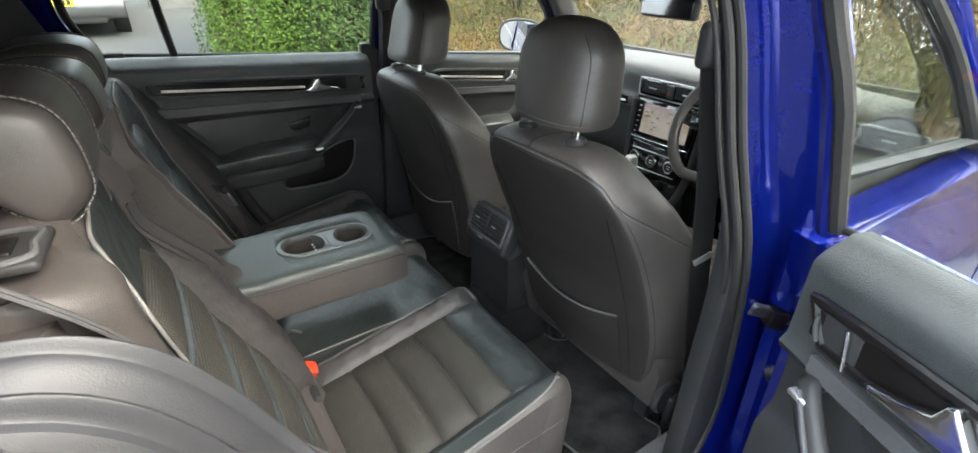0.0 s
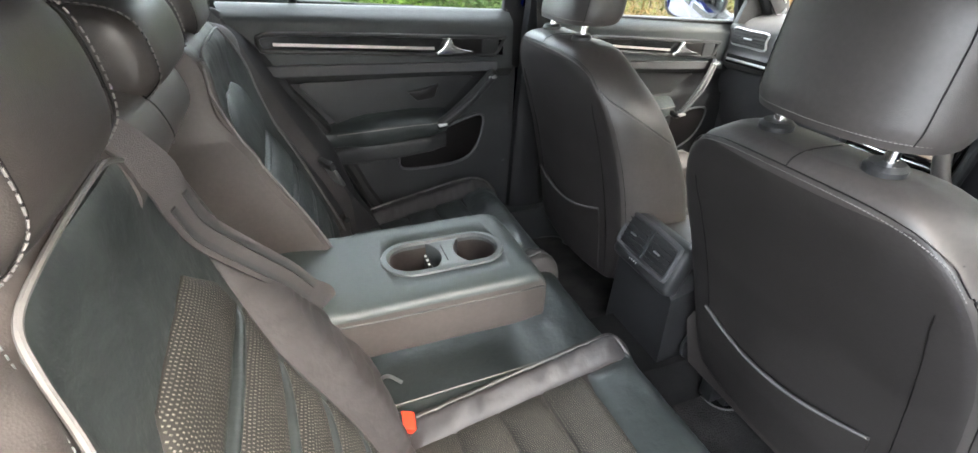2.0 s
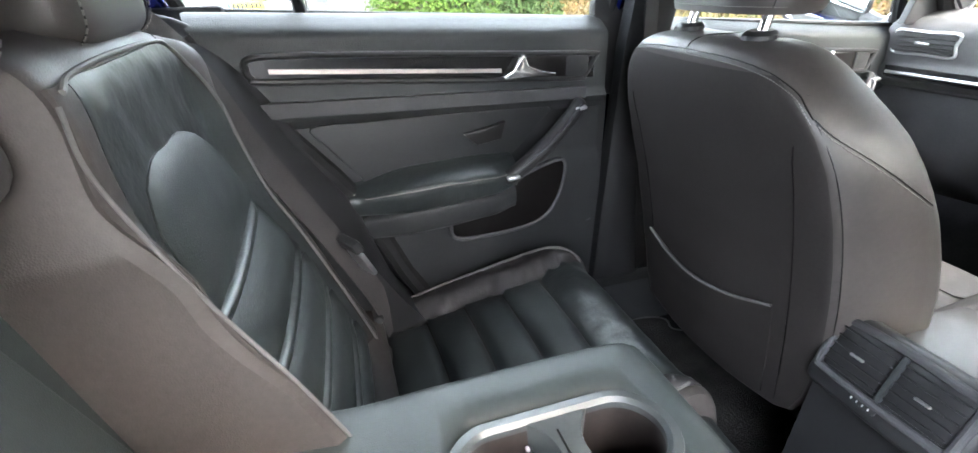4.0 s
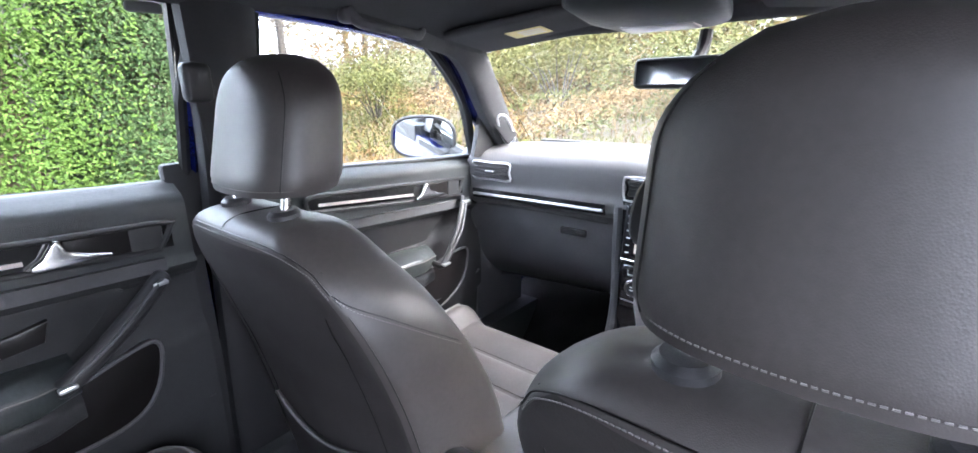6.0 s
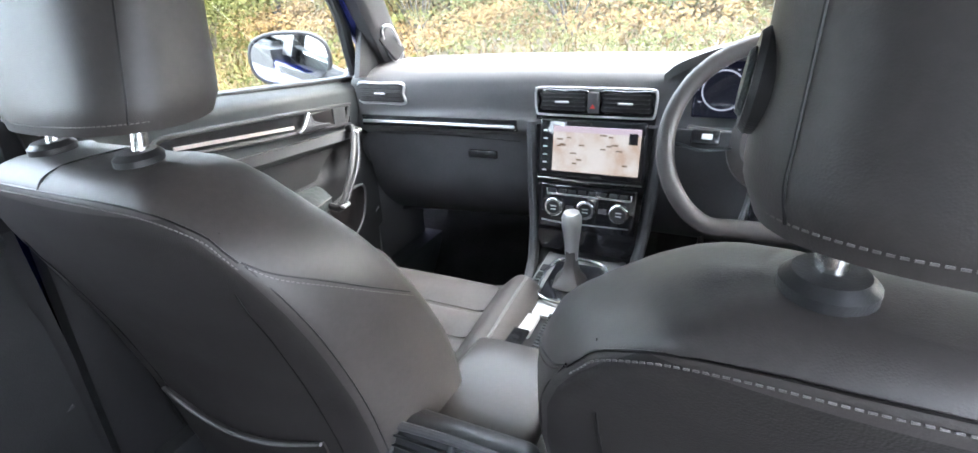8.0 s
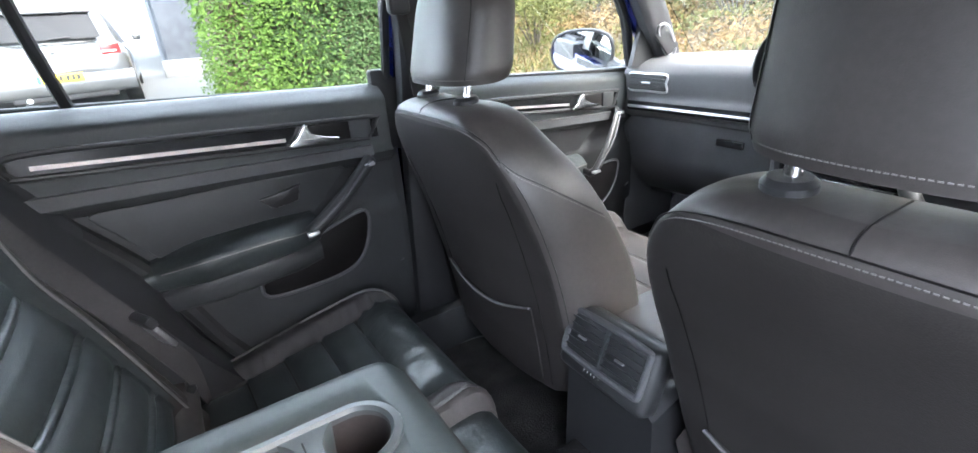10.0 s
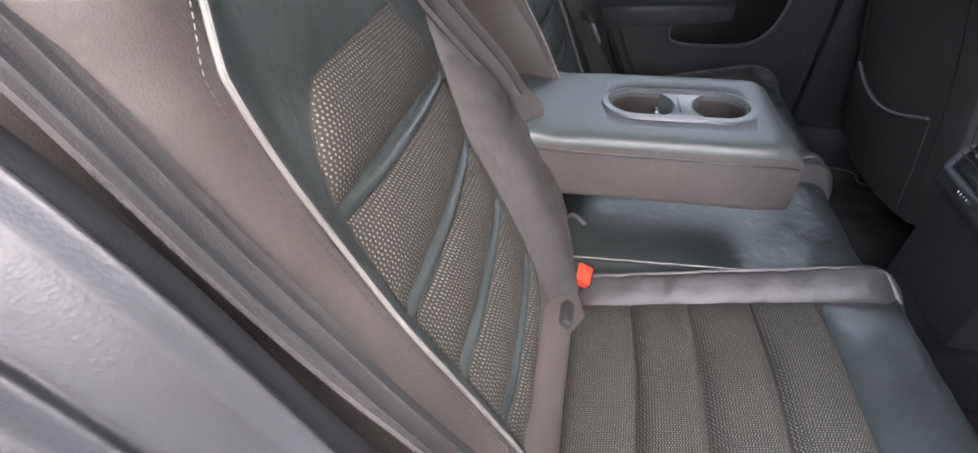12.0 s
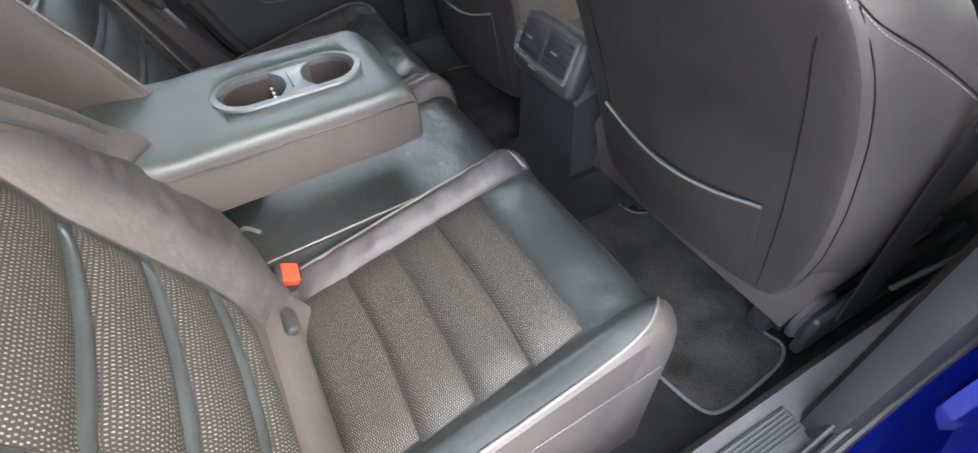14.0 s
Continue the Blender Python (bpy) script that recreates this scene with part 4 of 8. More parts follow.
def outer_cushion(s, parent):
    def top(u, v):
        a = lerp(0.128, 0.562, v)
        x = lerp(-0.06, front_x(a), 1 - (1 - u) ** 1.4)
        return Vector((x, s * a, cush_face(a, x)))

    def bot(u, v):
        p = top(u, v)
        return Vector((lerp(-0.06, lerp(0.385, 0.418, smooth((v - 0.4) / 0.6)), u), p.y * (1 + 0.035 * smooth((v - 0.5) / 0.5)), lerp(0.335, 0.300, smooth((v - 0.5) / 0.5))))

    bm = bmesh.new()
    solid(bm, 60, 50, top, bot)
    cu = part("cushion", bm, LEATHER_SIDE, parent, "black leather outer seat cushion with dotted cloth strips")
    for i, (x0, x1) in enumerate(CUTS):
        def f(u, v, h, x0=x0, x1=x1):
            x, a = lerp(x0, x1, v), lerp(0.196, 0.500 - 0.008 * v, u)
            return Vector((x + 0.006 * math.sin(math.pi * u), s * a, cush_face(a, x) + h))
        bm = bmesh.new()
        solid(bm, 26, 10, lambda u, v: f(u, v, 0.004 + 0.0135 * (1 - abs(2 * u - 1) ** 8) * (1 - abs(2 * v - 1) ** 5) + 0.0016 * noise.noise(Vector((u * 8 + s, v * 2.5, x0 * 40)))), lambda u, v: f(u, v, -0.01), lambda u, v, x0=x0, x1=x1: (1.75 * lerp(x0, x1, v), 1.62 * lerp(0.196, 0.492, u)))
        part("cloth_strip", bm, FABRIC if s < 0 else STRIP, cu, ("dark cloth woven with pale dots" if s < 0 else "dark padded strip with a teal light cast in its grey") if i == 0 else "")
    def lay(a0, a1, x0, x1, lift, puff, material, name, label="", nu=14, nv=40, wrinkle=0.0):
        def g(u, v, h):
            x, a = lerp(x0, x1, v), lerp(a0(v), a1(v), u)
            return Vector((x, s * a, cush_face(a, x) + h))
        bm = bmesh.new()
        solid(bm, nu, nv, lambda u, v: g(u, v, lift + puff * (1 - abs(2 * u - 1) ** 3) * (1 - abs(2 * v - 1) ** 8) + wrinkle * noise.noise(Vector((u * 1.6, v * 26, s * 5)))), lambda u, v: g(u, v, -0.01))
        part(name, bm, material, cu, label)

    # one slope, two colours: the teal cast is painted on the right side only
    lay(lambda v: 0.492 - 0.008 * v, lambda v: 0.553 - 0.02 * smooth((v - 0.85) / 0.15), 0.0, 0.445, 0.002, 0.002 if s < 0 else 0.005, LEATHER_SOFT if s < 0 else LEATHER_FOLD, "outer_slope", "smooth black leather slope" if s < 0 else "creased leatherette slope", 14, 70, 0.0005 if s < 0 else 0.006)
    lay(lambda v: 0.150, lambda v: 0.198 - 0.004 * v, 0.035, 0.455, 0.003, 0.012, LEATHER_FOLD, "inner_bolster", "creased grey-black leatherette bolster", 16, 70, 0.003)
    # shade between the strips, as a darker sheet under them
    lay(lambda v: 0.190, lambda v: 0.500, 0.0, 0.37, 0.0015, 0.0, LEATHER_SHADED, "dark_panel")
    # raised front roll of plain leather
    def roll(u, v, h):
        x, a = lerp(0.355, 0.470, v), lerp(0.196 - 0.03 * smooth((v - 0.6) / 0.4), 0.510, u)
        return Vector((x, s * a, cush_face(a, x) + h * (1 - abs(2 * u - 1) ** 8) * (1 - abs(2 * v - 1) ** 3)))
    bm = bmesh.new()
    solid(bm, 30, 16, lambda u, v: roll(u, v, 0.016) + Vector((0, 0, 0.0035 * noise.noise(Vector((u * 9, v * 4, 4))) + 0.0012 * noise.noise(Vector((u * 22, v * 6, 7))))), lambda u, v: roll(u, v, 0) + Vector((0, 0, -0.012)))
    part("front_roll", bm, LEATHER_SOFT, cu, "creased black leather front roll")
    part("piping", tube([(x, s * a, cush_face(a, x) + 0.003) for a, x in ((0.556, 0.0), (0.557, 0.12), (0.557, 0.25), (0.554, 0.36), (0.545, 0.41), (0.528, 0.44), (0.514, 0.457))] + [(0.474, s * 0.508, 0.535), (0.474, s * 0.512, 0.50)], 0.0025, 8, 6), PIPING, cu, "silver-grey piping")
    part("piping", tube([(x, s * a, cush_face(a, x) + 0.003) for a, x in ((0.150, 0.03), (0.148, 0.15), (0.147, 0.28), (0.150, 0.40), (0.156, 0.44), (0.185, 0.462))], 0.0031, 8, 6), PIPING, cu)
    side = lambda x, z: (x, s * (0.5652 + 0.0197 * (cush_z(x) + 0.019 - z) / (cush_z(x) - 0.281)), z)
    part("stitching", stitches([side(-0.02, 0.458), side(0.10, 0.472), side(0.2, 0.484), side(0.32, 0.497), side(0.385, 0.503), side(0.43, 0.507)], 0.004, 0.0025, 0.0009), THREAD, cu)
    return cu


def rear_headrest(y, parent, lift=0.0, wide=0.135, tall=1.0, post=0.06, px=-0.240, deep=1.0):
    """A low rear head restraint that hooks over the seat back, on two posts."""
    prof = [(0.050, -0.048), (0.066, -0.02), (0.062, 0.035), (0.045, 0.068), (0.0, 0.080), (-0.06, 0.077), (-0.10, 0.06), (-0.112, 0.03), (-0.085, 0.0), (-0.042, -0.015), (-0.004, -0.042), (0.025, -0.064)]
    prof = [(a * (deep if a < 0 else 1.0), b * tall) for a, b in prof]
    loop = catmull([(a, 0, b) for a, b in prof], 4, True)
    n = 18
    rings = []
    for j in range(n + 1):
        t = 2 * j / n - 1
        k = 1 - (abs(t) ** 5) * 0.16 if abs(t) < 1 else 0.80
        rings.append([Vector((-0.02 + (p.x + 0.02) * k, y + wide * math.copysign(abs(t) ** 0.85, t), 0.01 + (p.z - 0.01) * k)) for p in loop])
    def end_ring(k, out):
        return [Vector((-0.02 + (p.x + 0.02) * k, y + out, 0.01 + (p.z - 0.01) * k)) for p in loop]

    dome = ((0.76, 0.002), (0.66, 0.0045), (0.50, 0.0065), (0.30, 0.0078), (0.12, 0.0082))
    bm = rings_body([end_ring(k, -wide - o) for k, o in dome[::-1]] + rings + [end_ring(k, wide + o) for k, o in dome])
    bm.transform(Matrix.Translation((-0.250, 0, 1.130 + lift)))
    hr = part("headrest", bm, LEATHER, parent, "black leather rear head restraint with pale stitching", 60)
    for q in (-1, 1):
        pts = [Vector((-0.02 + (p.x + 0.02) * 0.95 - 0.250, y + q * wide * 0.93, 0.01 + (p.z - 0.01) * 0.95 + 1.130 + lift)) for p in loop]
        arc = pts[28:] + pts[:24]
        c = sum(pts, Vector()) / len(pts)
        part("stitching", stitches([p + (p - c).normalized() * 0.0022 for p in arc[::3]], 0.0046, 0.0024, 0.0009), THREAD, hr)
        part("seam", tube([p + (p - c).normalized() * 0.0006 - Vector((0, q * 0.005, 0)) for p in arc[::3]], 0.0008, 6, 3), PIT, hr)
        part("post", tube([(px + 0.006, y + q * post, 1.07), (px - 0.010, y + q * post, 1.12), (px - 0.012, y + q * post, 1.165 + lift), (-0.262, y + q * post * 0.95, 1.185 + lift)], 0.0078, 12), CHROME, hr, "chrome post")
        part("collar", disc(0.028, 0.011, 44, pose(px, y + q * post, 1.100 if px > -0.25 else 1.094, 0, -10), 0.006), PLASTIC, hr)
    return hr


bench = thing("rear_bench", "black leather three-place rear bench with dotted cloth panels and silver piping", "car seat")
for s in (-1, 1):
    halves = [outer_back(s, bench), outer_cushion(s, bench)]
    if s > 0:
        # behind the passenger the backrest is narrower and the cushion wider
        for h, wide in zip(halves, (0.87, 1.125)):
            slim = Matrix.Translation((0, 0.13, 0)) @ Matrix.Diagonal((1, wide, 1, 1)) @ Matrix.Translation((0, -0.13, 0))
            for o in [h] + list(h.children_recursive):
                o.data.transform(slim)
rear_headrest(-0.362, bench, 0.012, 0.098, 1.0, 0.066, -0.305, 0.62)
rear_headrest(0.335, bench, -0.008, 0.105, 0.8)
rear_headrest(0.0, bench, -0.008, 0.11, 0.75)


def mid_back(u, v):
    z = lerp(0.50, 1.07, v)
    a = lerp(-edge_in(z, -1) + 0.004, edge_in(z, 1) + 0.03, u)
    x = back_x(z) - 0.135
    return Vector((x, a, z))


bm = bmesh.new()
solid(bm, 24, 40, mid_back, lambda u, v: mid_back(u, v) + Vector((-0.06 - 0.09 * smooth((v - 0.7) / 0.2), 0, 0)))
part("centre_back", bm, LEATHER_TOP, bench, "recess behind the folded armrest")


def pad_ring(y, k):
    """One section of the padded head between the outer backs."""
    out = []
    for j in range(36):
        c, sn = math.cos(2 * math.pi * j / 36), math.sin(2 * math.pi * j / 36)
        dx, dz = 0.064 * k * math.copysign(abs(c) ** 0.7, c), 0.047 * k * math.copysign(abs(sn) ** 0.75, sn)
        out.append(Vector((-0.262 + dx - 0.25 * dz, y, 1.058 + dz)))
    return out


centre_pad = part("centre_pad", rings_body([pad_ring(y, k) for y, k in [(-0.26 + 0.325 * j / 12, 1.0) for j in range(13)] + [(0.076, 0.985), (0.084, 0.95), (0.090, 0.89), (0.094, 0.80), (0.096, 0.65), (0.097, 0.4)]]), LEATHER, bench, "rounded grey-green leather pad with a stitched seam", 60)
for dy, w, r_, m_ in ((0.0, 0, 0.0009, PIT), (-0.005, 1, 0.0, None)):
    line = [pad_ring(-0.112 + dy + 0.030 * k / 14, 1.015)[(10 - k) % 36] for k in range(15)]
    if w:
        part("stitching", stitches(line, 0.0036, 0.0022, 0.0007, 4), THREAD, centre_pad)
    else:
        part("seam", tube(line, r_, 6, 2), m_, centre_pad)


def mid_cushion(u, v):
    x, y = lerp(-0.10, 0.478, 1 - (1 - u) ** 1.4), lerp(-0.128, 0.128, v)
    z = 0.535 + 0.07 * (x - 0.19) - round_off(0.478 - x, 0.06) - 0.004 * (1 - abs(2 * v - 1) ** 2)
    return Vector((x, y, z + 0.004 * noise.noise(Vector((x * 17, y * 17, 8)))))


bm = bmesh.new()
solid(bm, 44, 24, mid_cushion, lambda u, v: Vector((lerp(-0.10, 0.43, u), lerp(-0.126, 0.126, v), 0.34)))
part("centre_cushion", bm, LEATHER_SOFT, bench, "plain creased black leather centre seat")
for s in (-1, 1):
    part("seam", tube([(-0.02, s * 0.128, 0.528), (0.2, s * 0.128, 0.538), (0.42, s * 0.128, 0.545), (0.474, s * 0.128, 0.51)], 0.002, 6), PIPING, bench)

hatch = part("load_hatch", rbox((0.012, 0.16, 0.28), 0.005, 2, pose(back_x(0.86) - 0.121, -0.03, 0.86, 0, -20)), LEATHER_TOP, bench, "flap behind the armrest")
part("hatch_latch", rbox((0.008, 0.030, 0.022), 0.003, 2, pose(back_x(0.84) - 0.113, -0.03, 0.84, 0, -20)), PLASTIC, hatch, "small black latch")

# armrest, folded down, with two cup holders
arm = part("armrest", bmesh.new(), LEATHER_TOP, bench, "folded-down black leather armrest with two cup holders")


def arm_ring(x):
    zt = 0.745 + 0.004 * smooth((x + 0.05) / 0.1) - 0.030 * smooth((x - 0.270) / 0.045) ** 2 + 0.012 * smooth((0.0 - x) / 0.12)
    zb = 0.640 - 0.03 * smooth((-0.02 - x) / 0.12)
    w = 0.122 - 0.010 * smooth((x - 0.25) / 0.06)
    pts = []
    for k in range(32):
        c, sn = math.cos(2 * math.pi * k / 32), math.sin(2 * math.pi * k / 32)
        pts.append(Vector((x, w * math.copysign(abs(c) ** 0.20, c), (zt + zb) / 2 + (zt - zb) / 2 * math.copysign(abs(sn) ** 0.22, sn))))
    return pts


XS = [-0.125 + 0.43 * k / 30 for k in range(31)] + [0.309, 0.3115]
rr = [arm_ring(x) for x in XS]
for r_, k in ((rr[-1], 0.93), (rr[-2], 0.975)):
    c = sum(r_, Vector()) / len(r_)
    for p in r_:
        p.y, p.z = c.y + (p.y - c.y) * k, c.z + (p.z - c.z) * k
tmp = rings_body(rr)
# a pit for the cups
arm_cut = part("pit", rbox((0.215, 0.098, 0.13), 0.045, 6, pose(0.148, -0.008, 0.729)), PLASTIC)
tmp.to_mesh(arm.data)
tmp.free()
arm.data.materials.clear()
arm.data.materials.append(LEATHER_TOP)
arm.data.polygons.foreach_set("use_smooth", [True] * len(arm.data.polygons))
arm.data.set_sharp_from_angle(angle=radians(50))
cut = arm.modifiers.new("cut", "BOOLEAN")
cut.object, cut.solver = arm_cut, "EXACT"
dg = bpy.context.evaluated_depsgraph_get()
cut_mesh = bpy.data.meshes.new_from_object(arm.evaluated_get(dg))
arm.modifiers.clear()
arm.data = cut_mesh
cut_mesh.materials.append(LEATHER_SIDE)
for pg in cut_mesh.polygons:
    if pg.center.z < 0.724 and abs(pg.center.y + 0.008) > 0.06 or pg.center.x > 0.302:
        pg.material_index = 1
bpy.data.objects.remove(arm_cut)


def oval(cx, cy, hx, hy, z, n=40):
    """A stadium-shaped ring of points."""
    out = []
    for k in range(n):
        c, sn = math.cos(2 * math.pi * k / n), math.sin(2 * math.pi * k / n)
        out.append(Vector((cx + (hx - hy) * (1 if c > 0 else -1) + hy * c, cy + hy * sn, z)))
    return out


ring_bm = bmesh.new()
loops = [[ring_bm.verts.new(p) for p in oval(0.148, -0.008, hx, hy, z - 0.023)] for hx, hy, z in ((0.113, 0.055, 0.771), (0.111, 0.053, 0.7755), (0.102, 0.044, 0.7765), (0.098, 0.040, 0.772), (0.096, 0.038, 0.735))]
for a, b in zip(loops, loops[1:]):
    for k in range(40):
        ring_bm.faces.new((a[k], a[(k + 1) % 40], b[(k + 1) % 40], b[k]))
part("cup_rim", ring_bm, CUPRIM, arm, "dark grey oval cup holder rim")
cup = bmesh.new()
loops = [[cup.verts.new(p) for p in oval(0.148, -0.008, hx, hy, z - 0.023)] for hx, hy, z in ((0.0975, 0.0395, 0.765), (0.093, 0.035, 0.695), (0.088, 0.030, 0.693))]
for a, b in zip(loops, loops[1:]):
    for k in range(40):
        cup.faces.new((a[k], a[(k + 1) % 40], b[(k + 1) % 40], b[k]))
cup.faces.new(loops[-1])
part("cup_well", cup, mat("well_plastic", (0.030, 0.024, 0.022), 0.42, vary=0.25), arm, "brown-black moulded cup wells")
waist = [(0.013 + 0.020 * (abs(y) / 0.041) ** 2.2, y) for y in (-0.041 + 0.082 * k / 12 for k in range(13))]
divider = prism([(0.156 + h, -0.008 + y) for h, y in waist] + [(0.156 - h, -0.008 + y) for h, y in waist[::-1]], 0.066, 2, 0.002, 2)
divider.transform(Matrix.Translation((0, 0, 0.684)))
part("cup_divider", divider, CUPRIM, arm, "grey divider between the cup wells")
# slot without depth: its inner shade is a near-black bar
part("divider_slot", rbox((0.0025, 0.050, 0.002), 0.0006, 1, pose(0.150, -0.008, 0.7505)), PIT, arm)
for k in range(3):
    part("cup_grip", rbox((0.007, 0.010, 0.03), 0.002, 2, pose(0.124, 0.008 + 0.014 * (k - 1), 0.712)), PLASTIC, arm)
    part("cup_mark", rbox((0.004, 0.006, 0.003), 0.001, 1, pose(0.122, 0.008 + 0.014 * (k - 1), 0.7285)), MAT_WHITE, arm)
for s in (-1, 1):
    part("seam", tube([(x, s * (0.1235 - 0.010 * smooth((x - 0.25) / 0.06)), 0.722 - 0.008 * smooth((x - 0.26) / 0.05) + 0.006 * smooth(-x / 0.1)) for x in (-0.11, -0.03, 0.02, 0.06, 0.16, 0.24, 0.285, 0.302)], 0.0018, 6), PLASTIC, arm)

# buckles
def buckle(x, y, z, rx, ry, red, label):
    b = thing("seat_belt_buckle", label, "buckle", "seat belt buckles", at=pose(x, y, z, rx, ry, 0))
    part("housing", rbox((0.044, 0.032, 0.075), 0.006, 3, pose(0, 0, -0.012)), PLASTIC, b)
    part("release_button", rbox((0.026, 0.034, 0.016), 0.003, 2, pose(0.004, 0, 0.0195)), red, b, "red release button")
    return b


buckle(0.022, -0.158, 0.508, 14, 30, RED, "black buckle with a red release button between rear seats")
buckle(0.02, 0.165, 0.51, -12, 14, RED, "black buckle with a red release button between rear seats")
for s, y0, y1 in ((-1, 0.225, 0.545), (1, 0.225, 0.56)):
    def crease_ring(a, k):
        return [Vector((-0.008 + 0.034 * k * math.cos(q), s * a, 0.528 + 0.032 * k * math.sin(q) + 0.0012 * noise.noise(Vector((a * 40, q, 2.0))))) for q in (2 * math.pi * j / 20 for j in range(20))]

    part("crease_roll", rings_body([crease_ring(lerp(y0, y1, t), k) for t, k in ((0, 0.6), (0.02, 0.88), (0.06, 1.0), (0.2, 1.0), (0.35, 1.0), (0.5, 1.0), (0.65, 1.0), (0.8, 1.0), (0.94, 1.0), (0.98, 0.88), (1.0, 0.6))]), LEATHER_SIDE, bench, "plain leatherette roll in the seat crease" if s < 0 else "", 60)
for y in (-0.276, -0.526, 0.276, 0.53):
    a = thing("child_seat_anchor", "dark plastic child seat anchor guide in the seat crease", "anchor", "anchor guides", at=pose(0.013, y, 0.548, 0, 42))
    part("frame", rbox((0.018, 0.044, 0.030), 0.006, 3), PLASTIC, a)
    # near-black block for the shade inside the guide's slot
    part("recess", rbox((0.004, 0.030, 0.018), 0.0015, 1, pose(0.008, 0.002, 0.0)), PIT, a, "black slot of the guide")
    part("mark", disc(0.006, 0.002, 14, pose(0.009, -0.013, -0.006, 0, 90), 0, 0.0035), SILVER, a, "small silver ring mark")

# belts over the bench
cb = thing("seat_belt", "dark grey centre seat belt lying down the backrest", "seat belt", "rear seat belts")
belt_line = [(z, 0.235 - 0.135 * (1.06 - z) / 0.28) for z in (1.055, 1.01, 0.96, 0.90, 0.84, 0.79, 0.75)]
cpts = [(-0.285, -0.268, 1.122), (-0.222, -0.252, 1.104)] + [(back_face(max(a, edge_in(z, -1) + 0.022), z, -1) + 0.0165, -a, z) for z, a in belt_line] + [(-0.085, -0.078, 0.68), (-0.10, -0.078, 0.58)]
cways = [(0.05, 1, 0.3)] + [tuple(Vector(b) - Vector(a)) for a, b in zip(cpts, cpts[2:])]
cways = [cways[0]] + [tuple(Vector(w).normalized().cross(Vector((-0.70, 0.60, -0.30)))) for w in cways[1:]]
cways.append(cways[-1])
part("webbing", ribbon(cpts, cways, 0.042), BELT, cb)
part("anchor_strap", tube([(-0.01, -0.135, 0.60), (0.01, -0.155, 0.635), (0.03, -0.177, 0.637)], 0.0032, 6), STEEL, cb)
def belt_bands(belt, pts, way, gaps=(-0.011, 0.011), up=(0.0016, -0.0004, 0.0012)):
    """Two darker bands woven into a belt."""
    ways = way if isinstance(way, list) else [way] * len(pts)
    for g in gaps:
        part("woven_band", ribbon([Vector(p) + Vector(w).normalized() * g + Vector(up) for p, w in zip(pts, ways)], ways, 0.007), TRIM_DARK, belt)


belt_bands(cb, cpts[3:8], cways[3:8], up=(0.0020, -0.0017, 0.0008))
rb = thing("seat_belt", "dark grey outer seat belt stretched beside the backrest", "seat belt", "rear seat belts")
rpts = [(-0.29, -0.590, 1.13), (-0.205, -0.600, 1.04), (-0.143, -0.602, 0.93), (-0.104, -0.601, 0.862), (-0.070, -0.600, 0.805), (-0.016, -0.598, 0.722), (0.036, -0.594, 0.625), (0.085, -0.600, 0.52), (0.12, -0.612, 0.41)]
part("webbing", ribbon(rpts, [(0.35, -0.9, 0.15)] * 4 + [(0.45, -0.85, 0.2)] * 5, 0.044), BELT, rb)
belt_bands(rb, rpts, (0.40, -0.88, 0.17))
part("tongue", rbox((0.006, 0.040, 0.034), 0.002, 2, pose(0.062, -0.590, 0.585, 0, -30, -25)), STEEL, rb, "steel belt tongue")
part("tongue_grip", rbox((0.014, 0.052, 0.034), 0.006, 3, pose(0.046, -0.593, 0.615, 0, -30, -25)), PLASTIC, rb)
lb = thing("seat_belt", "dark grey outer seat belt with its tongue parked", "seat belt", "rear seat belts")
lpts = [(-0.26, 0.485, 1.14), (-0.185, 0.50, 1.05), (-0.13, 0.508, 0.92), (-0.07, 0.514, 0.80), (-0.015, 0.516, 0.69), (0.025, 0.53, 0.59), (0.045, 0.55, 0.50)]
part("webbing", ribbon(lpts, (0.55, 0.75, 0.3), 0.046), BELT, lb)
part("tongue", rbox((0.010, 0.045, 0.055), 0.004, 2, pose(0.004, 0.500, 0.695, 0, -25, 30)), STEEL, lb, "steel belt tongue")
part("tongue_grip", rbox((0.018, 0.055, 0.026), 0.006, 2, pose(-0.012, 0.503, 0.73, 0, -25, 30)), PLASTIC, lb)


# ---- front seats ----
BACK = [(0.36, 0.710), (0.45, 0.697), (0.56, 0.675), (0.66, 0.648), (0.78, 0.606), (0.88, 0.562), (0.95, 0.528), (1.0, 0.503), (1.02, 0.495), (1.036, 0.490), (1.046, 0.492), (1.054, 0.500), (1.060, 0.515)]
REAR_W = [(0.455, 0.150), (0.462, 0.185), (0.475, 0.205), (0.52, 0.222), (0.62, 0.236), (0.72, 0.240), (0.85, 0.236), (0.92, 0.226), (0.96, 0.212), (0.985, 0.198), (1.005, 0.182), (1.02, 0.166), (1.036, 0.148), (1.048, 0.130), (1.056, 0.112), (1.060, 0.09)]
FLARE = [(0.455, 0.010), (0.50, 0.026), (0.60, 0.034), (0.75, 0.033), (0.88, 0.030), (0.96, 0.022), (1.0, 0.014), (1.04, 0.010), (1.06, 0.008)]
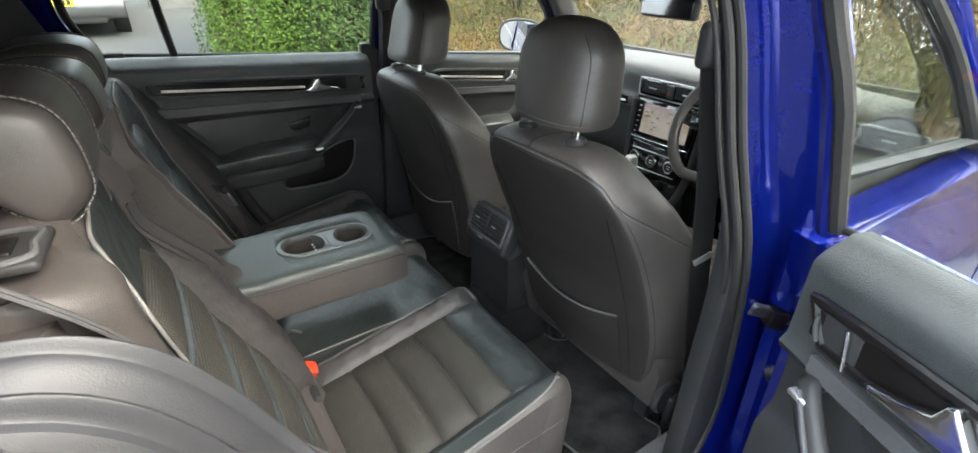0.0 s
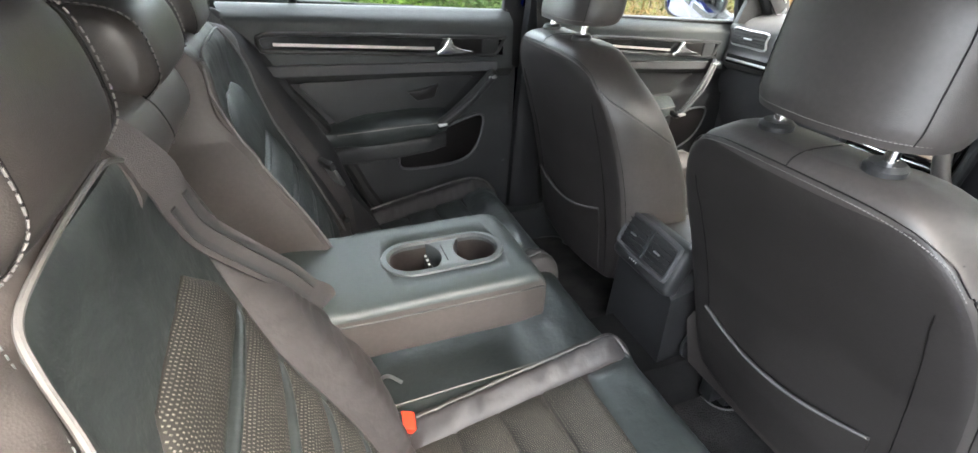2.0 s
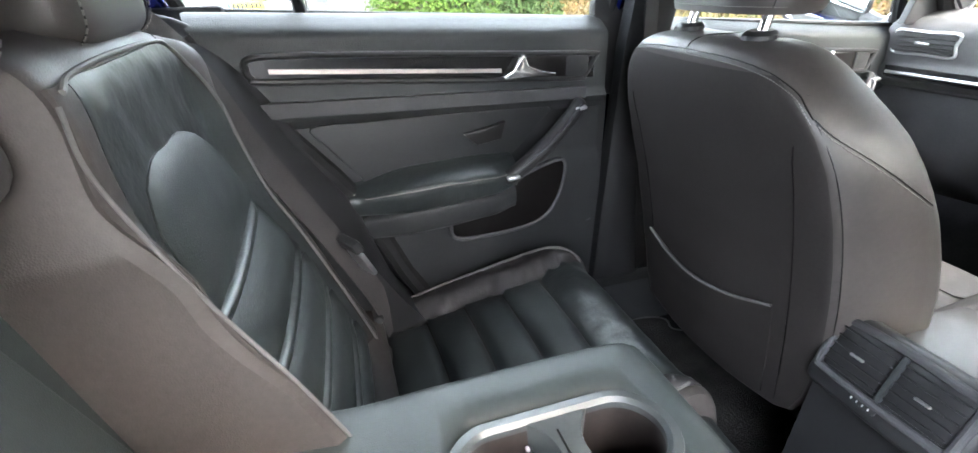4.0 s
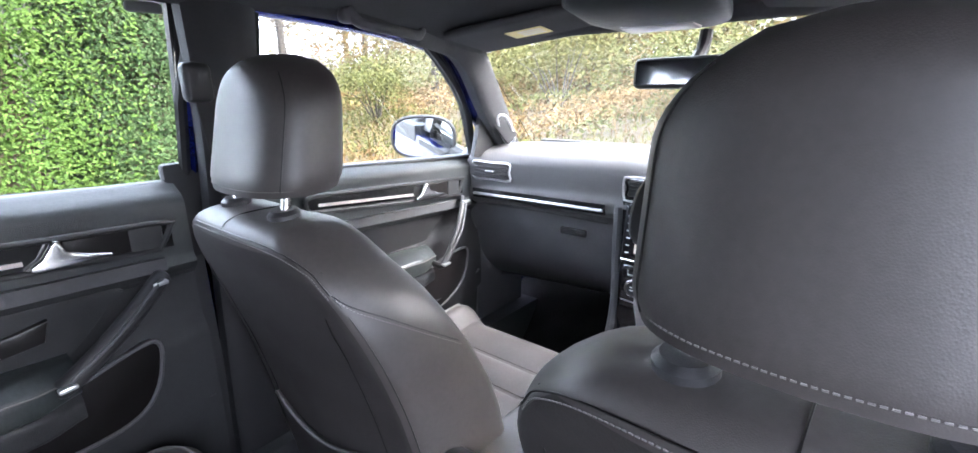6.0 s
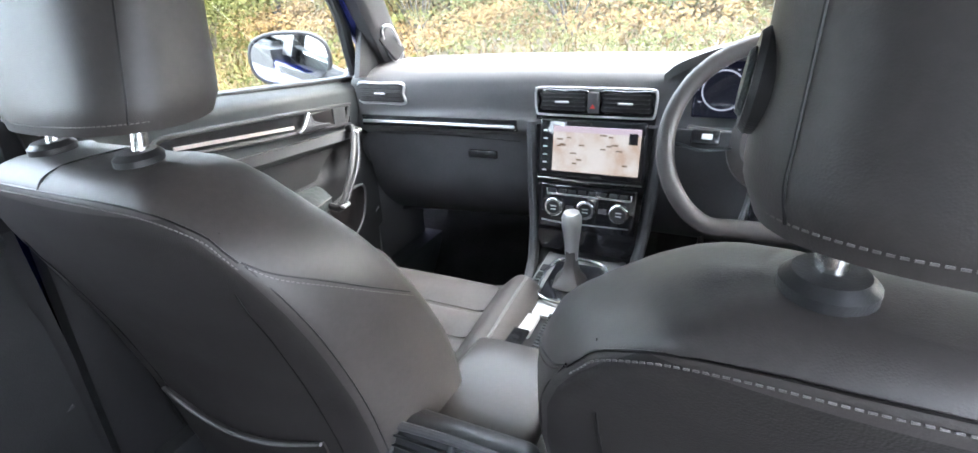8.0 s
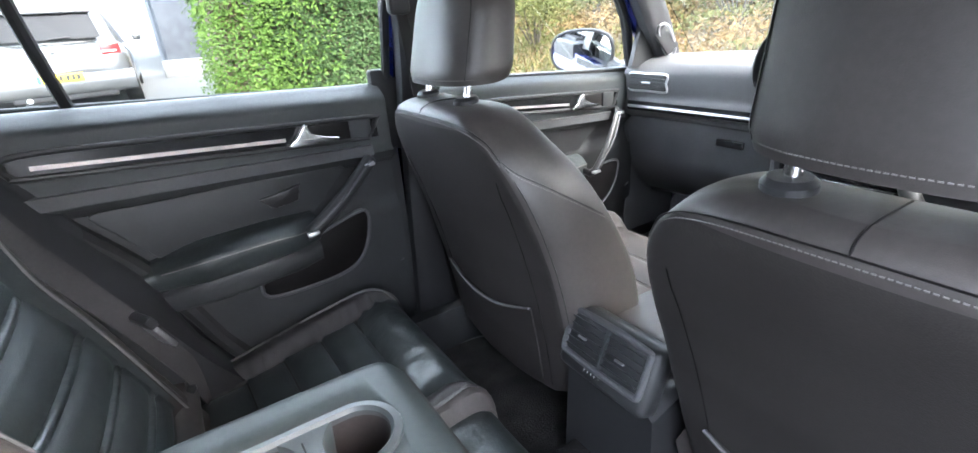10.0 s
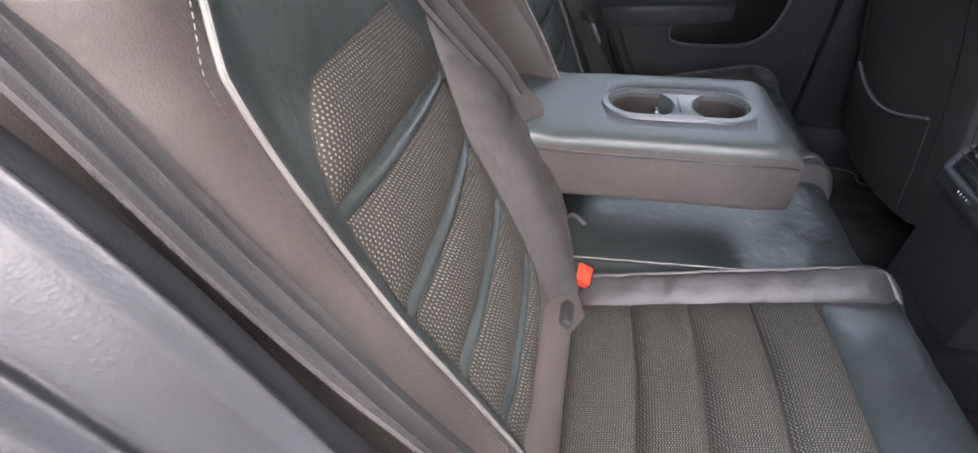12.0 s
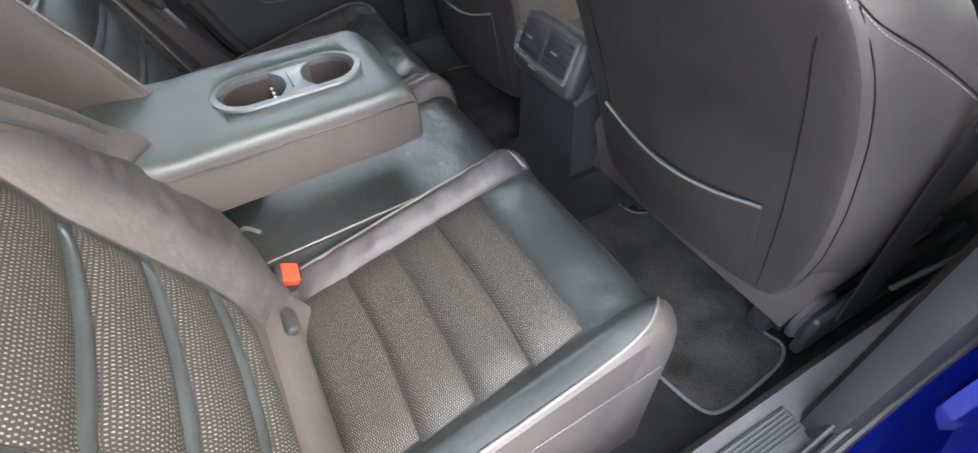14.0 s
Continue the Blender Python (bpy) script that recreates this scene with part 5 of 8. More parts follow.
DEEP = [(0.455, 0.06), (0.47, 0.10), (0.50, 0.132), (0.60, 0.150), (0.80, 0.146), (0.95, 0.140), (1.01, 0.132), (1.032, 0.128), (1.045, 0.118), (1.054, 0.10), (1.060, 0.07)]


def seat_half(z):
    """One level of a front seat's back, from the rear middle to the front middle: a flat panel, a firm corner, a flared side and a soft bolster."""
    r, yr, d = curve_at(BACK, z), curve_at(REAR_W, z), curve_at(DEEP, z)
    w = yr + curve_at(FLARE, z)
    lip = 0.038 * (1 - smooth((z - 0.70) / 0.34)) * smooth((z - 0.455) / 0.06)
    cr = 0.020
    pts = [(r + 0.013 * (k / 8) ** 2.4, (yr - cr) * k / 8) for k in range(9)]
    bez = lambda p, q, t, k: ((1 - k) ** 2 * p[0] + 2 * k * (1 - k) * q[0] + k * k * t[0], (1 - k) ** 2 * p[1] + 2 * k * (1 - k) * q[1] + k * k * t[1])
    a, c, b = pts[-1], (r + 0.016, yr), (r + 0.016 + cr, yr + (w - yr) * 0.25)
    pts += [bez(a, c, b, k / 5) for k in range(1, 6)]
    e = (r + d - 0.02 + lip, w)
    pts += [(lerp(b[0], e[0], k / 6), lerp(b[1], e[1], k / 6) + 0.006 * math.sin(math.pi * k / 6)) for k in range(1, 7)]
    f, g = (r + d + 0.016 + lip, w - 0.004), (r + d + lip * 0.6, w - 0.055 * min(1.0, w / 0.2))
    pts += [bez(e, f, g, k / 6) for k in range(1, 7)]
    pts += [(lerp(g[0], r + d, smooth(k / 5)), g[1] * (1 - k / 5)) for k in range(1, 6)]
    return pts


def seat_ring(z):
    half = seat_half(z)
    return [Vector((x, y, z)) for x, y in half] + [Vector((x, -y, z)) for x, y in half[-2:0:-1]]


def seat_rear(y, z, off=0.002):
    """The rear face of the seat back at a height."""
    half = seat_half(z)[:14]
    for (x0, y0), (x1, y1) in zip(half, half[1:]):
        if abs(y) <= y1:
            return Vector((lerp(x0, x1, (abs(y) - y0) / max(1e-6, y1 - y0)) - off, y, z))
    return Vector((half[-1][0] - off, math.copysign(half[-1][1] + off, y), z))


def seat_side(k, z, q, off=0.0012):
    """A point on the flared side, from the rear corner (0) to the bolster (1)."""
    h = seat_half(z)[11:20]
    f = k * (len(h) - 1)
    i = min(len(h) - 2, int(f))
    return Vector((lerp(h[i][0], h[i + 1][0], f - i) - off * 0.3, q * (lerp(h[i][1], h[i + 1][1], f - i) + off), z))


def front_seat(tag):
    st = thing("front_seat", tag, "car seat", "front seats")
    zs = [0.455, 0.458, 0.462, 0.468, 0.475, 0.485, 0.50] + [0.50 + 0.56 * (1 - (1 - k / 44) ** 1.8) for k in range(1, 45)]
    back = part("backrest", rings_body([seat_ring(z) for z in zs]), LEATHER, st, "smooth black leather backrest shell with pale stitching", 60)
    # faces turned to the rear get the darker copy, their shade painted in
    back.data.materials.append(LEATHER_SHADED)
    for pg in back.data.polygons:
        if pg.normal.x < -0.80 and pg.center.z < 1.03:
            pg.material_index = 1
    # map pocket
    def pock(u, v, off):
        y = lerp(-0.152, 0.182, u)
        zt = 0.668 - 0.022 * u - 0.036 * math.sin(math.pi * u) 
        z = lerp(0.475, zt, v)
        p = seat_rear(y, z, 0.0)
        return p + Vector((-off - 0.006 * math.sin(math.pi * u) * v, 0, 0))
    bm = bmesh.new()
    solid(bm, 24, 16, lambda u, v: pock(u, v, 0.003), lambda u, v: pock(u, v, -0.002))
    part("pocket", bm, LEATHER_SHADED, back, "flat map pocket with a pale elastic edge")
    part("pocket_edge", tube([pock(k / 12, 1.0, 0.006) for k in range(13)], 0.0028, 8, 3), PIPING, back)
    for q in (-1, 1):
        part("seam", tube([seat_rear(q * (0.176 + 0.004 * k / 8), 0.48 + 0.53 * k / 8, 0.0002) for k in range(9)], 0.0009, 6, 3), PIT, back)
        part("corner_seam", tube([seat_side(0.06, 0.475 + 0.505 * k / 14, q, 0.0) for k in range(15)], 0.0009, 6, 3), PIT, back)
        part("cap_seam", tube([seat_side(0.06, 0.984, q, 0.0008), seat_side(0.25, 0.966, q, 0.0008), seat_side(0.5, 0.940, q, 0.0008), seat_side(0.75, 0.910, q, 0.0008), seat_side(1.0, 0.876, q, 0.0004)], 0.0009, 6, 4), PIT, back)
        part("stitching", stitches([seat_side(k, z - 0.007, q) for k, z in ((0.06, 0.984), (0.25, 0.966), (0.5, 0.940), (0.75, 0.910), (1.0, 0.876))], 0.0032, 0.0020, 0.0006, 6), THREAD, back)
    half = [(curve_at(REAR_W, z) - 0.004, z) for z in (0.978, 0.992, 1.006)] + [(0.150, 1.022), (0.125, 1.029), (0.095, 1.034), (0.05, 1.037)]
    arc = [seat_rear(-y, z, 0.0012) for y, z in half] + [seat_rear(y, z, 0.0012) for y, z in half[::-1]]
    part("stitching", stitches(arc, 0.0030, 0.0016, 0.0007, 6), THREAD, back)
    arc2 = [p + Vector((0.0016, 0, 0.0060)) for p in arc]
    part("seam", tube(arc2, 0.0010, 6, 4), PIT, back)
    part("seam", tube([seat_rear(0.0, 1.043, 0.0005), seat_rear(0.0, 1.054, 0.0005), (0.525, 0.0, 1.0606), (0.58, 0.0, 1.0606)], 0.0009, 6), PIT, back)
    # head restraint
    hz = [1.092 + 0.186 * k / 22 for k in range(23)]

    def head_ring(z):
        t = (z - 1.092) / 0.186
        w = 0.117 - 0.006 * t - 0.040 * smooth((t - 0.55) / 0.45) ** 1.6
        d = 0.066 - 0.012 * t
        if t > 0.8:
            k = math.sqrt(max(0.0, 1 - ((t - 0.8) / 0.2) ** 2))
            w, d = w * (0.35 + 0.65 * k), d * (0.30 + 0.70 * k)
        if t < 0.10:
            k = 0.93 + 0.07 * t / 0.10
            w, d = w * k, d * k
        cx = 0.574 + 0.012 * t
        out = []
        for j in range(48):
            c, sn = math.cos(2 * math.pi * j / 48), math.sin(2 * math.pi * j / 48)
            out.append(Vector((cx + d * math.copysign(abs(c) ** 0.72, c) - 0.012 * (1 - abs(sn)) * (c < 0), w * math.copysign(abs(sn) ** 0.60, sn), z + 0.010 * (c > 0) * abs(c) * (t < 0.2))))
        return out

    hr = part("headrest", rings_body([head_ring(z) for z in hz]), LEATHER, st, "smooth black leather head restraint", 60)
    base = head_ring(1.097)
    rearhalf = sorted([p for p in base if p.x < 0.580], key=lambda p: p.y)
    part("stitching", stitches([p + Vector((-0.0015, 0, 0.004)) for p in rearhalf[::2]], 0.0028, 0.0016, 0.0007, 5), THREAD, hr)
    for q in (-1, 1):
        line = []
        for k in range(1, 21):
            r_ = head_ring(hz[k])
            line.append(r_[17 if q > 0 else 31] + Vector((-0.0006, 0, 0)))
        part("seam", tube(line[::2], 0.0009, 6, 3), PIT, hr)
        part("post", tube([(0.546, q * 0.072, 1.04), (0.553, q * 0.072, 1.12)], 0.0075, 14), CHROME, hr, "chrome post")
        part("collar", disc(0.022, 0.011, 26, pose(0.546, q * 0.072, 1.061, 0, -4), 0.005), PLASTIC, hr)
    bt = part("height_button", disc(0.026, 0.010, 26, pose(0.575, 0.110, 1.155, -84), 0.003), PLASTIC, hr)
    part("button_cap", disc(0.017, 0.004, 22, pose(0.575, 0.119, 1.155, -84), 0.002), TRIM_SOFT, bt)
    # cushion
    def ctop(u, v):
        x, y = lerp(0.70, 1.235, u), lerp(-0.255, 0.255, v)
        z = 0.545 + 0.09 * (x - 0.9) + 0.045 * smooth((abs(y) - 0.145) / 0.06) - round_off(1.235 - x, 0.07) - round_off(0.255 - abs(y), 0.05)
        return Vector((x, y, z))
    bm = bmesh.new()
    solid(bm, 40, 40, ctop, lambda u, v: Vector((lerp(0.72, 1.19, u), lerp(-0.235, 0.235, v), 0.40)))
    cu = part("cushion", bm, LEATHER_SIDE, st, "black leather front cushion with quilted cross panels")
    for x0, x1 in ((0.82, 0.90), (0.91, 0.99), (1.0, 1.08), (1.09, 1.20)):
        def g(u, v, h, x0=x0, x1=x1):
            x, y = lerp(x0, x1, v), lerp(-0.158, 0.158, u)
            p = ctop((x - 0.70) / 0.535, (y + 0.255) / 0.51)
            return p + Vector((0, 0, h))
        bm = bmesh.new()
        solid(bm, 16, 8, lambda u, v: g(u, v, 0.002 + 0.010 * (1 - abs(2 * u - 1) ** 6) * (1 - abs(2 * v - 1) ** 2.6)), lambda u, v: g(u, v, -0.01))
        part("cross_panel", bm, LEATHER_SIDE, cu)
    for q in (-1, 1):
        part("piping", tube([ctop((x - 0.70) / 0.535, (q * 0.222 + 0.255) / 0.51) + Vector((0, 0, 0.002)) for x in (0.8, 0.95, 1.1, 1.19)], 0.0035, 8), PIPING, cu)
        part("side_cover", rbox((0.42, 0.02, 0.10), 0.009, 3, pose(0.96, q * 0.262, 0.40)), PLASTIC, st, "black plastic seat side cover")
        part("recliner_cover", disc(0.048, 0.014, 30, pose(0.752, q * 0.246, 0.452, -90 * q), 0.006), PLASTIC, st)
        part("rail", rbox((0.52, 0.05, 0.05), 0.008, 2, pose(1.06, q * 0.19, FLOOR + 0.024)), PLASTIC, st, "black steel seat rail")
        part("rail_leg", rbox((0.40, 0.04, 0.06), 0.008, 2, pose(0.95, q * 0.19, 0.362)), PLASTIC, st)
    part("side_tag", rbox((0.016, 0.0025, 0.012), 0.001, 1, pose(0.652, -0.237, 0.912)), DARKPRINT, st)
    return st


seat_l = front_seat("black leather front passenger seat with chrome headrest posts")
seat_l.matrix_world = Matrix.Translation((0.004, 0.350, -0.010))
seat_r = front_seat("black leather driver seat with a pale-edged map pocket")
seat_r.matrix_world = Matrix.Translation((-0.016, -0.350, -0.022))
# the driver's cushion is raised at its front
raised = Matrix.Identity(4)
raised[2][0], raised[2][3] = 0.13, 0.022 - 0.13 * 0.75
for ob in seat_r.children:
    if ob.name.split(".")[0] == "cushion":
        for o in [ob] + list(ob.children_recursive):
            o.data.transform(raised)
# the passenger's backrest stands more upright
upright = Matrix.Shear("XY", 4, (0.0, 0.0))
upright[0][2], upright[0][3] = 0.113, -0.043 - 0.113 * 0.66
for ob in seat_l.children:
    if ob.name.split(".")[0] in ("backrest", "headrest"):
        for o in [ob] + list(ob.children_recursive):
            o.data.transform(upright)

# ---- doors ----
def card_y(x):
    """Half width at the door card's face."""
    return 0.600 + 0.135 * (x + 0.08) if x < 0.60 else 0.692 + 0.03 * (x - 0.60)


def belt_z(x):
    return 1.086 - 0.060 * x if x < 0.6 else 1.050 - 0.062 * (x - 0.6)


def card(x, z, x0, x1):
    """The face of a door card: a rolled top, a shoulder line and a dished middle."""
    y = card_y(x)
    top = belt_z(x)
    y += 0.050 * smooth((z - top + 0.045) / 0.05) ** 2
    y -= 0.010 * smooth(1 - abs(z - (top - 0.155)) / 0.018)
    y += 0.020 * smooth((top - 0.165 - z) / 0.02) * smooth((z - 0.74) / 0.05)
    y += 0.012 * smooth((0.60 - z) / 0.2)
    return y


def rear_edge(z):
    """Where the rear door ends, round the wheel arch."""
    return curve_at([(0.40, 0.21), (0.56, 0.118), (0.70, 0.058), (0.77, 0.02), (0.88, -0.06), (0.97, -0.128), (1.06, -0.185), (1.2, -0.24)], z)


def door_parts(door, s, x0, x1, rear):
    """Everything on a door, for the side s, in the car's place."""

    def put(name, bm, material, parent=door, label="", sharp=35):
        return part(name, flip_y(bm) if s < 0 else bm, material, parent, label, sharp)

    def face(u, v):
        z = lerp(0.40, 1.0, v)
        xa = rear_edge(z) if rear else x0
        x = lerp(xa, x1, u)
        zz = lerp(0.40, belt_z(x), v)
        if rear:
            x = lerp(rear_edge(zz), x1, u)
        return Vector((x, card(x, zz, x0, x1), zz))

    def follow(bm, xm):
        """Lay a flat piece along the card, which runs slightly outward."""
        for v in bm.verts:
            v.co.y += card_y(v.co.x) - card_y(xm)
        return bm

    bm = bmesh.new()
    solid(bm, 40, 24, lambda u, v: face(u, lerp(0.765, 1, v)), lambda u, v: face(u, lerp(0.765, 1, v)) + Vector((0, 0.03, 0)))
    c = put("upper_card", bm, TRIM_SOFT, door, "dark grey soft-touch upper door card")
    bm = bmesh.new()
    solid(bm, 40, 50, lambda u, v: face(u, lerp(0, 0.765, v)), lambda u, v: face(u, lerp(0, 0.765, v)) + Vector((0, 0.03, 0)))
    put("lower_card", bm, TRIM_DARK if rear else PILLAR, door, "dark grained lower door card")
    xs = x0 + (0.05 if rear else 0.08)

    def strip(name, xa, xb, za, zb, off, material, parent, label="", n=14, thick=0.012, slant=0.0):
        """A strip that follows the card: za and zb below the belt line, at both ends."""
        def f(u, v):
            x = lerp(xa, xb, u) + slant * (v - 0.5) * (1 if u > 0.5 else -1) * -1
            z = belt_z(x) - lerp(za(u), zb(u), v)
            return Vector((x, card_y(x) - off, z))
        bm = bmesh.new()
        solid(bm, n, 4, f, lambda u, v: f(u, v) + Vector((0, thick + 0.02, 0)))
        return put(name, bm, material, parent, label)

    i0, i1 = (x0 + 0.01, 0.530) if rear else (x0 + 0.12, x1 - 0.09)
    inlay = strip("inlay", i0, i1, lambda u: 0.098 + 0.018 * u, lambda u: 0.060 + 0.009 * u + 0.008 * smooth((0.08 - u) / 0.08), 0.006, INLAY, door, "dark glossy inlay with a bright line")
    strip("bright_line", i0 + 0.03, i1 - 0.215, lambda u: 0.0875 + 0.012 * u, lambda u: 0.0805 + 0.012 * u, 0.0095, LINE, inlay, "thin satin chrome line")
    strip("shoulder", i0 - 0.02, x1 - 0.055, lambda u: 0.158, lambda u: 0.134, 0.013, TRIM, door)
    edge = []
    for u, t in ((-0.003, 0.082), (0.03, 0.062), (0.3, 0.061), (0.7, 0.065), (0.985, 0.068), (1.0, 0.076), (0.965, 0.112), (0.93, 0.117), (0.6, 0.112), (0.3, 0.105), (0.03, 0.100), (0.005, 0.094)):
        x = lerp(i0, i1, u)
        edge.append((x, card_y(x) - 0.006, belt_z(x) - t))
    put("inlay_rim", tube(edge, 0.0055 if s > 0 else 0.0075, 8, 5, closed=True), PLASTIC if s > 0 else PIT, door)
    if s < 0 and rear:
        zc = belt_z(i1) - 0.094
        put("opener_bevel", tube([(i1 - 0.020, card_y(i1) - 0.018, zc - 0.016), (i1 - 0.014, card_y(i1) - 0.018, zc), (i1 - 0.012, card_y(i1) - 0.018, zc + 0.014)], 0.003, 8, 4), TRIM_SOFT, door)
        put("panel_divider", tube([(i1 - 0.062, card_y(i1 - 0.06) - 0.013, zc - 0.024), (i1 - 0.058, card_y(i1 - 0.06) - 0.014, zc), (i1 - 0.052, card_y(i1 - 0.06) - 0.013, zc + 0.024)], 0.0024, 8, 4), CHROME, door, "slanted silver divider")
    if rear:
        dish = [(-0.045, 0.905), (0.05, 0.903), (0.25, 0.897), (0.43, 0.885), (0.40, 0.845), (0.345, 0.795), (0.30, 0.785), (0.15, 0.788), (0.055, 0.775), (0.02, 0.81), (-0.02, 0.862)]
    else:
        dish = [(x0 + 0.06, 0.875), (x0 + 0.3, 0.868), (x1 - 0.16, 0.855), (x1 - 0.22, 0.79), (x1 - 0.28, 0.75), (x0 + 0.3, 0.745), (x0 + 0.08, 0.745)]
    dsm = [(p.x, p.z) for p in catmull([(a, 0, b) for a, b in dish], 4, True)]
    db = prism(dsm, 0.02, 1, 0.003, 2)
    xm = sum(a for a, _ in dish) / len(dish)
    db.transform(Matrix.Translation((0, card_y(xm) + 0.010, 0)))
    put("door_pad", follow(db, xm), TRIM_DARK if rear else PILLAR, door, "smooth black padded door panel")
    # inside opener in its recess
    hx = i1 - 0.13
    hz = belt_z(hx) - 0.088
    hy = card_y(hx)
    # no hollow is cut: the recess's shade is this near-black block
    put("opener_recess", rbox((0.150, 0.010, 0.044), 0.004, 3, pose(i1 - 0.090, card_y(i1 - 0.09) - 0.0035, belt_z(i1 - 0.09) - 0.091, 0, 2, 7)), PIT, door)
    put("opener_panel", rbox((0.056, 0.008, 0.044), 0.003, 3, pose(i1 - 0.044, card_y(i1 - 0.044) - 0.0055, belt_z(i1 - 0.044) - 0.092, 0, 2, 7)), TRIM_DARK, door)
    op = prism([(hx - 0.068, hz - 0.012), (hx - 0.052, hz - 0.002), (hx - 0.043, hz + 0.012), (hx - 0.036, hz + 0.023), (hx - 0.030, hz + 0.019), (hx - 0.025, hz + 0.004), (hx - 0.005, hz - 0.006), (hx + 0.02, hz - 0.012), (hx + 0.018, hz - 0.018), (hx - 0.06, hz - 0.019)], 0.016, 1, 0.004, 3)
    op.transform(Matrix.Translation((hx - 0.024, hy - 0.028, hz)) @ Matrix.Diagonal((1.28, 1, 1.15, 1)) @ Matrix.Translation((-hx + 0.02, 0, -hz)))
    put("opener", op, CHROME, door, "satin chrome inside door opener")
    # slanted pull bar
    if rear:
        ga, gb = Vector((0.485, 0.650, 0.885)), Vector((0.320, 0.602, 0.772))
    else:
        ga, gb = Vector((x1 - 0.125, 0.672, 0.872)), Vector((x1 - 0.265, 0.630, 0.715))
    mid = ga.lerp(gb, 0.5) + Vector((0, -0.014, 0))
    put("pull_bar", tube([ga + Vector((0.012, 0.03, 0)), ga, mid, gb, gb + Vector((-0.012, 0.03, -0.004))], 0.0165 if rear else 0.012, 12, 6, flat=0.7), PLASTIC, door, "black slanted pull bar with silver ends")
    put("pull_trim", tube([ga + Vector((0.004, -0.010, 0.006)), mid + Vector((0.004, -0.014, 0.006)), gb + Vector((0.004, -0.010, 0.006))], 0.0035, 8, 6), TRIM, door)
    for e in (ga, gb):
        put("bar_end", rbox((0.026, 0.016, 0.008), 0.003, 2, pose(e.x, e.y - 0.010, e.z, 0, -6)), SILVER, door, "satin chrome end cap")
    # armrest: a padded shelf with a seamed front edge over a plain base
    ax0, ax1 = (0.000, 0.338) if rear else (x0 + 0.08, x1 - 0.26)
    az = 0.790 if rear else 0.745

    def arm_section(t, grow, drop):
        x = lerp(ax0, ax1, t)
        reach = (0.012 + 0.050 * smooth(t * 3.0) - 0.020 * smooth((t - 0.82) / 0.18)) * grow
        back, fr = card_y(x) + 0.028, card_y(x) - reach
        top = az + 0.018 * smooth(t * 3) - 0.006 * smooth((t - 0.7) / 0.3) - drop
        mid_, low = top - 0.024 - 0.004 * t, top - (0.060 + 0.012 * math.sin(math.pi * t))
        outline = [(back, top), (lerp(back, fr, 0.55), top - 0.004), (fr + 0.010, mid_ + 0.010), (fr, mid_), (fr + 0.002, lerp(mid_, low, 0.7)), (fr + 0.014, low), (back, low + 0.004)]
        return [Vector((x, y, z)) for y, z in outline]

    rings = [[p for p in catmull(arm_section(k / 24, 1.0, 0.0), 3)] for k in range(25)]
    put("armrest", rings_body(rings), LEATHER_SOFT, door, "black leather door armrest", 60)
    seam = [arm_section(k / 12, 1.0, 0.0)[3] + Vector((0, -0.0015, 0.001)) for k in range(1, 13)]
    put("armrest_seam", tube(seam, 0.0016, 6, 3), THREAD, door, "pale seam along the armrest edge")
    lower = [[p for p in catmull(arm_section(k / 24, 0.80, 0.052), 3)] for k in range(25)]
    put("armrest_base", rings_body(lower), TRIM_DARK, door, "", 60)
    # shelf line under the armrest, speaker and bin
    put("shelf_line", tube([(ax0 - 0.01, card_y(ax0) - 0.004, az - 0.086), (ax0 + 0.12, card_y(ax0 + 0.12) - 0.006, az - 0.094), (ax1 - 0.10, card_y(ax1 - 0.1) - 0.008, az - 0.085)], 0.005, 8, 6), TRIM, door)
    if rear:
        out = [(0.195, 0.655), (0.21, 0.690), (0.27, 0.720), (0.37, 0.750), (0.462, 0.768), (0.468, 0.72), (0.448, 0.665), (0.41, 0.632), (0.34, 0.622), (0.22, 0.630)]
    else:
        out = [(x1 - 0.34, 0.56), (x1 - 0.33, 0.62), (x1 - 0.28, 0.665), (x1 - 0.18, 0.695), (x1 - 0.085, 0.70), (x1 - 0.075, 0.66), (x1 - 0.10, 0.60), (x1 - 0.16, 0.555), (x1 - 0.26, 0.53)]
    ym = sum(card_y(a) for a, _ in out) / len(out)
    sm = [(p.x, p.z) for p in catmull([(a, 0, b) for a, b in out], 4, True)]
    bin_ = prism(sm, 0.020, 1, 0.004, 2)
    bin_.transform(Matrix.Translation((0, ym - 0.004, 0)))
    # flat black plate; the bin's inner shade is only its colour
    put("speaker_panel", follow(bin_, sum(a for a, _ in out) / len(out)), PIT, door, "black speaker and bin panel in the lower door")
    put("bin_rim", tube([(a, card_y(a) - 0.005, b) for a, b in sm[:: 2]], 0.0042, 8, 2, closed=True), TRIM, door)
    if rear:
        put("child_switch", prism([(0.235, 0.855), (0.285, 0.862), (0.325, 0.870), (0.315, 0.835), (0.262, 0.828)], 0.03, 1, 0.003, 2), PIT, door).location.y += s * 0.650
    put("lower_line", tube([((0.20 if rear else x0 + 0.05), card_y(0.3) + 0.004, 0.555), (x1 - 0.12, card_y(x1) + 0.002, 0.565), (x1 - 0.012, card_y(x1), 0.60)], 0.004, 6, 6), TRIM, door)
    # outer skin, core and window frame
    sk = bmesh.new()
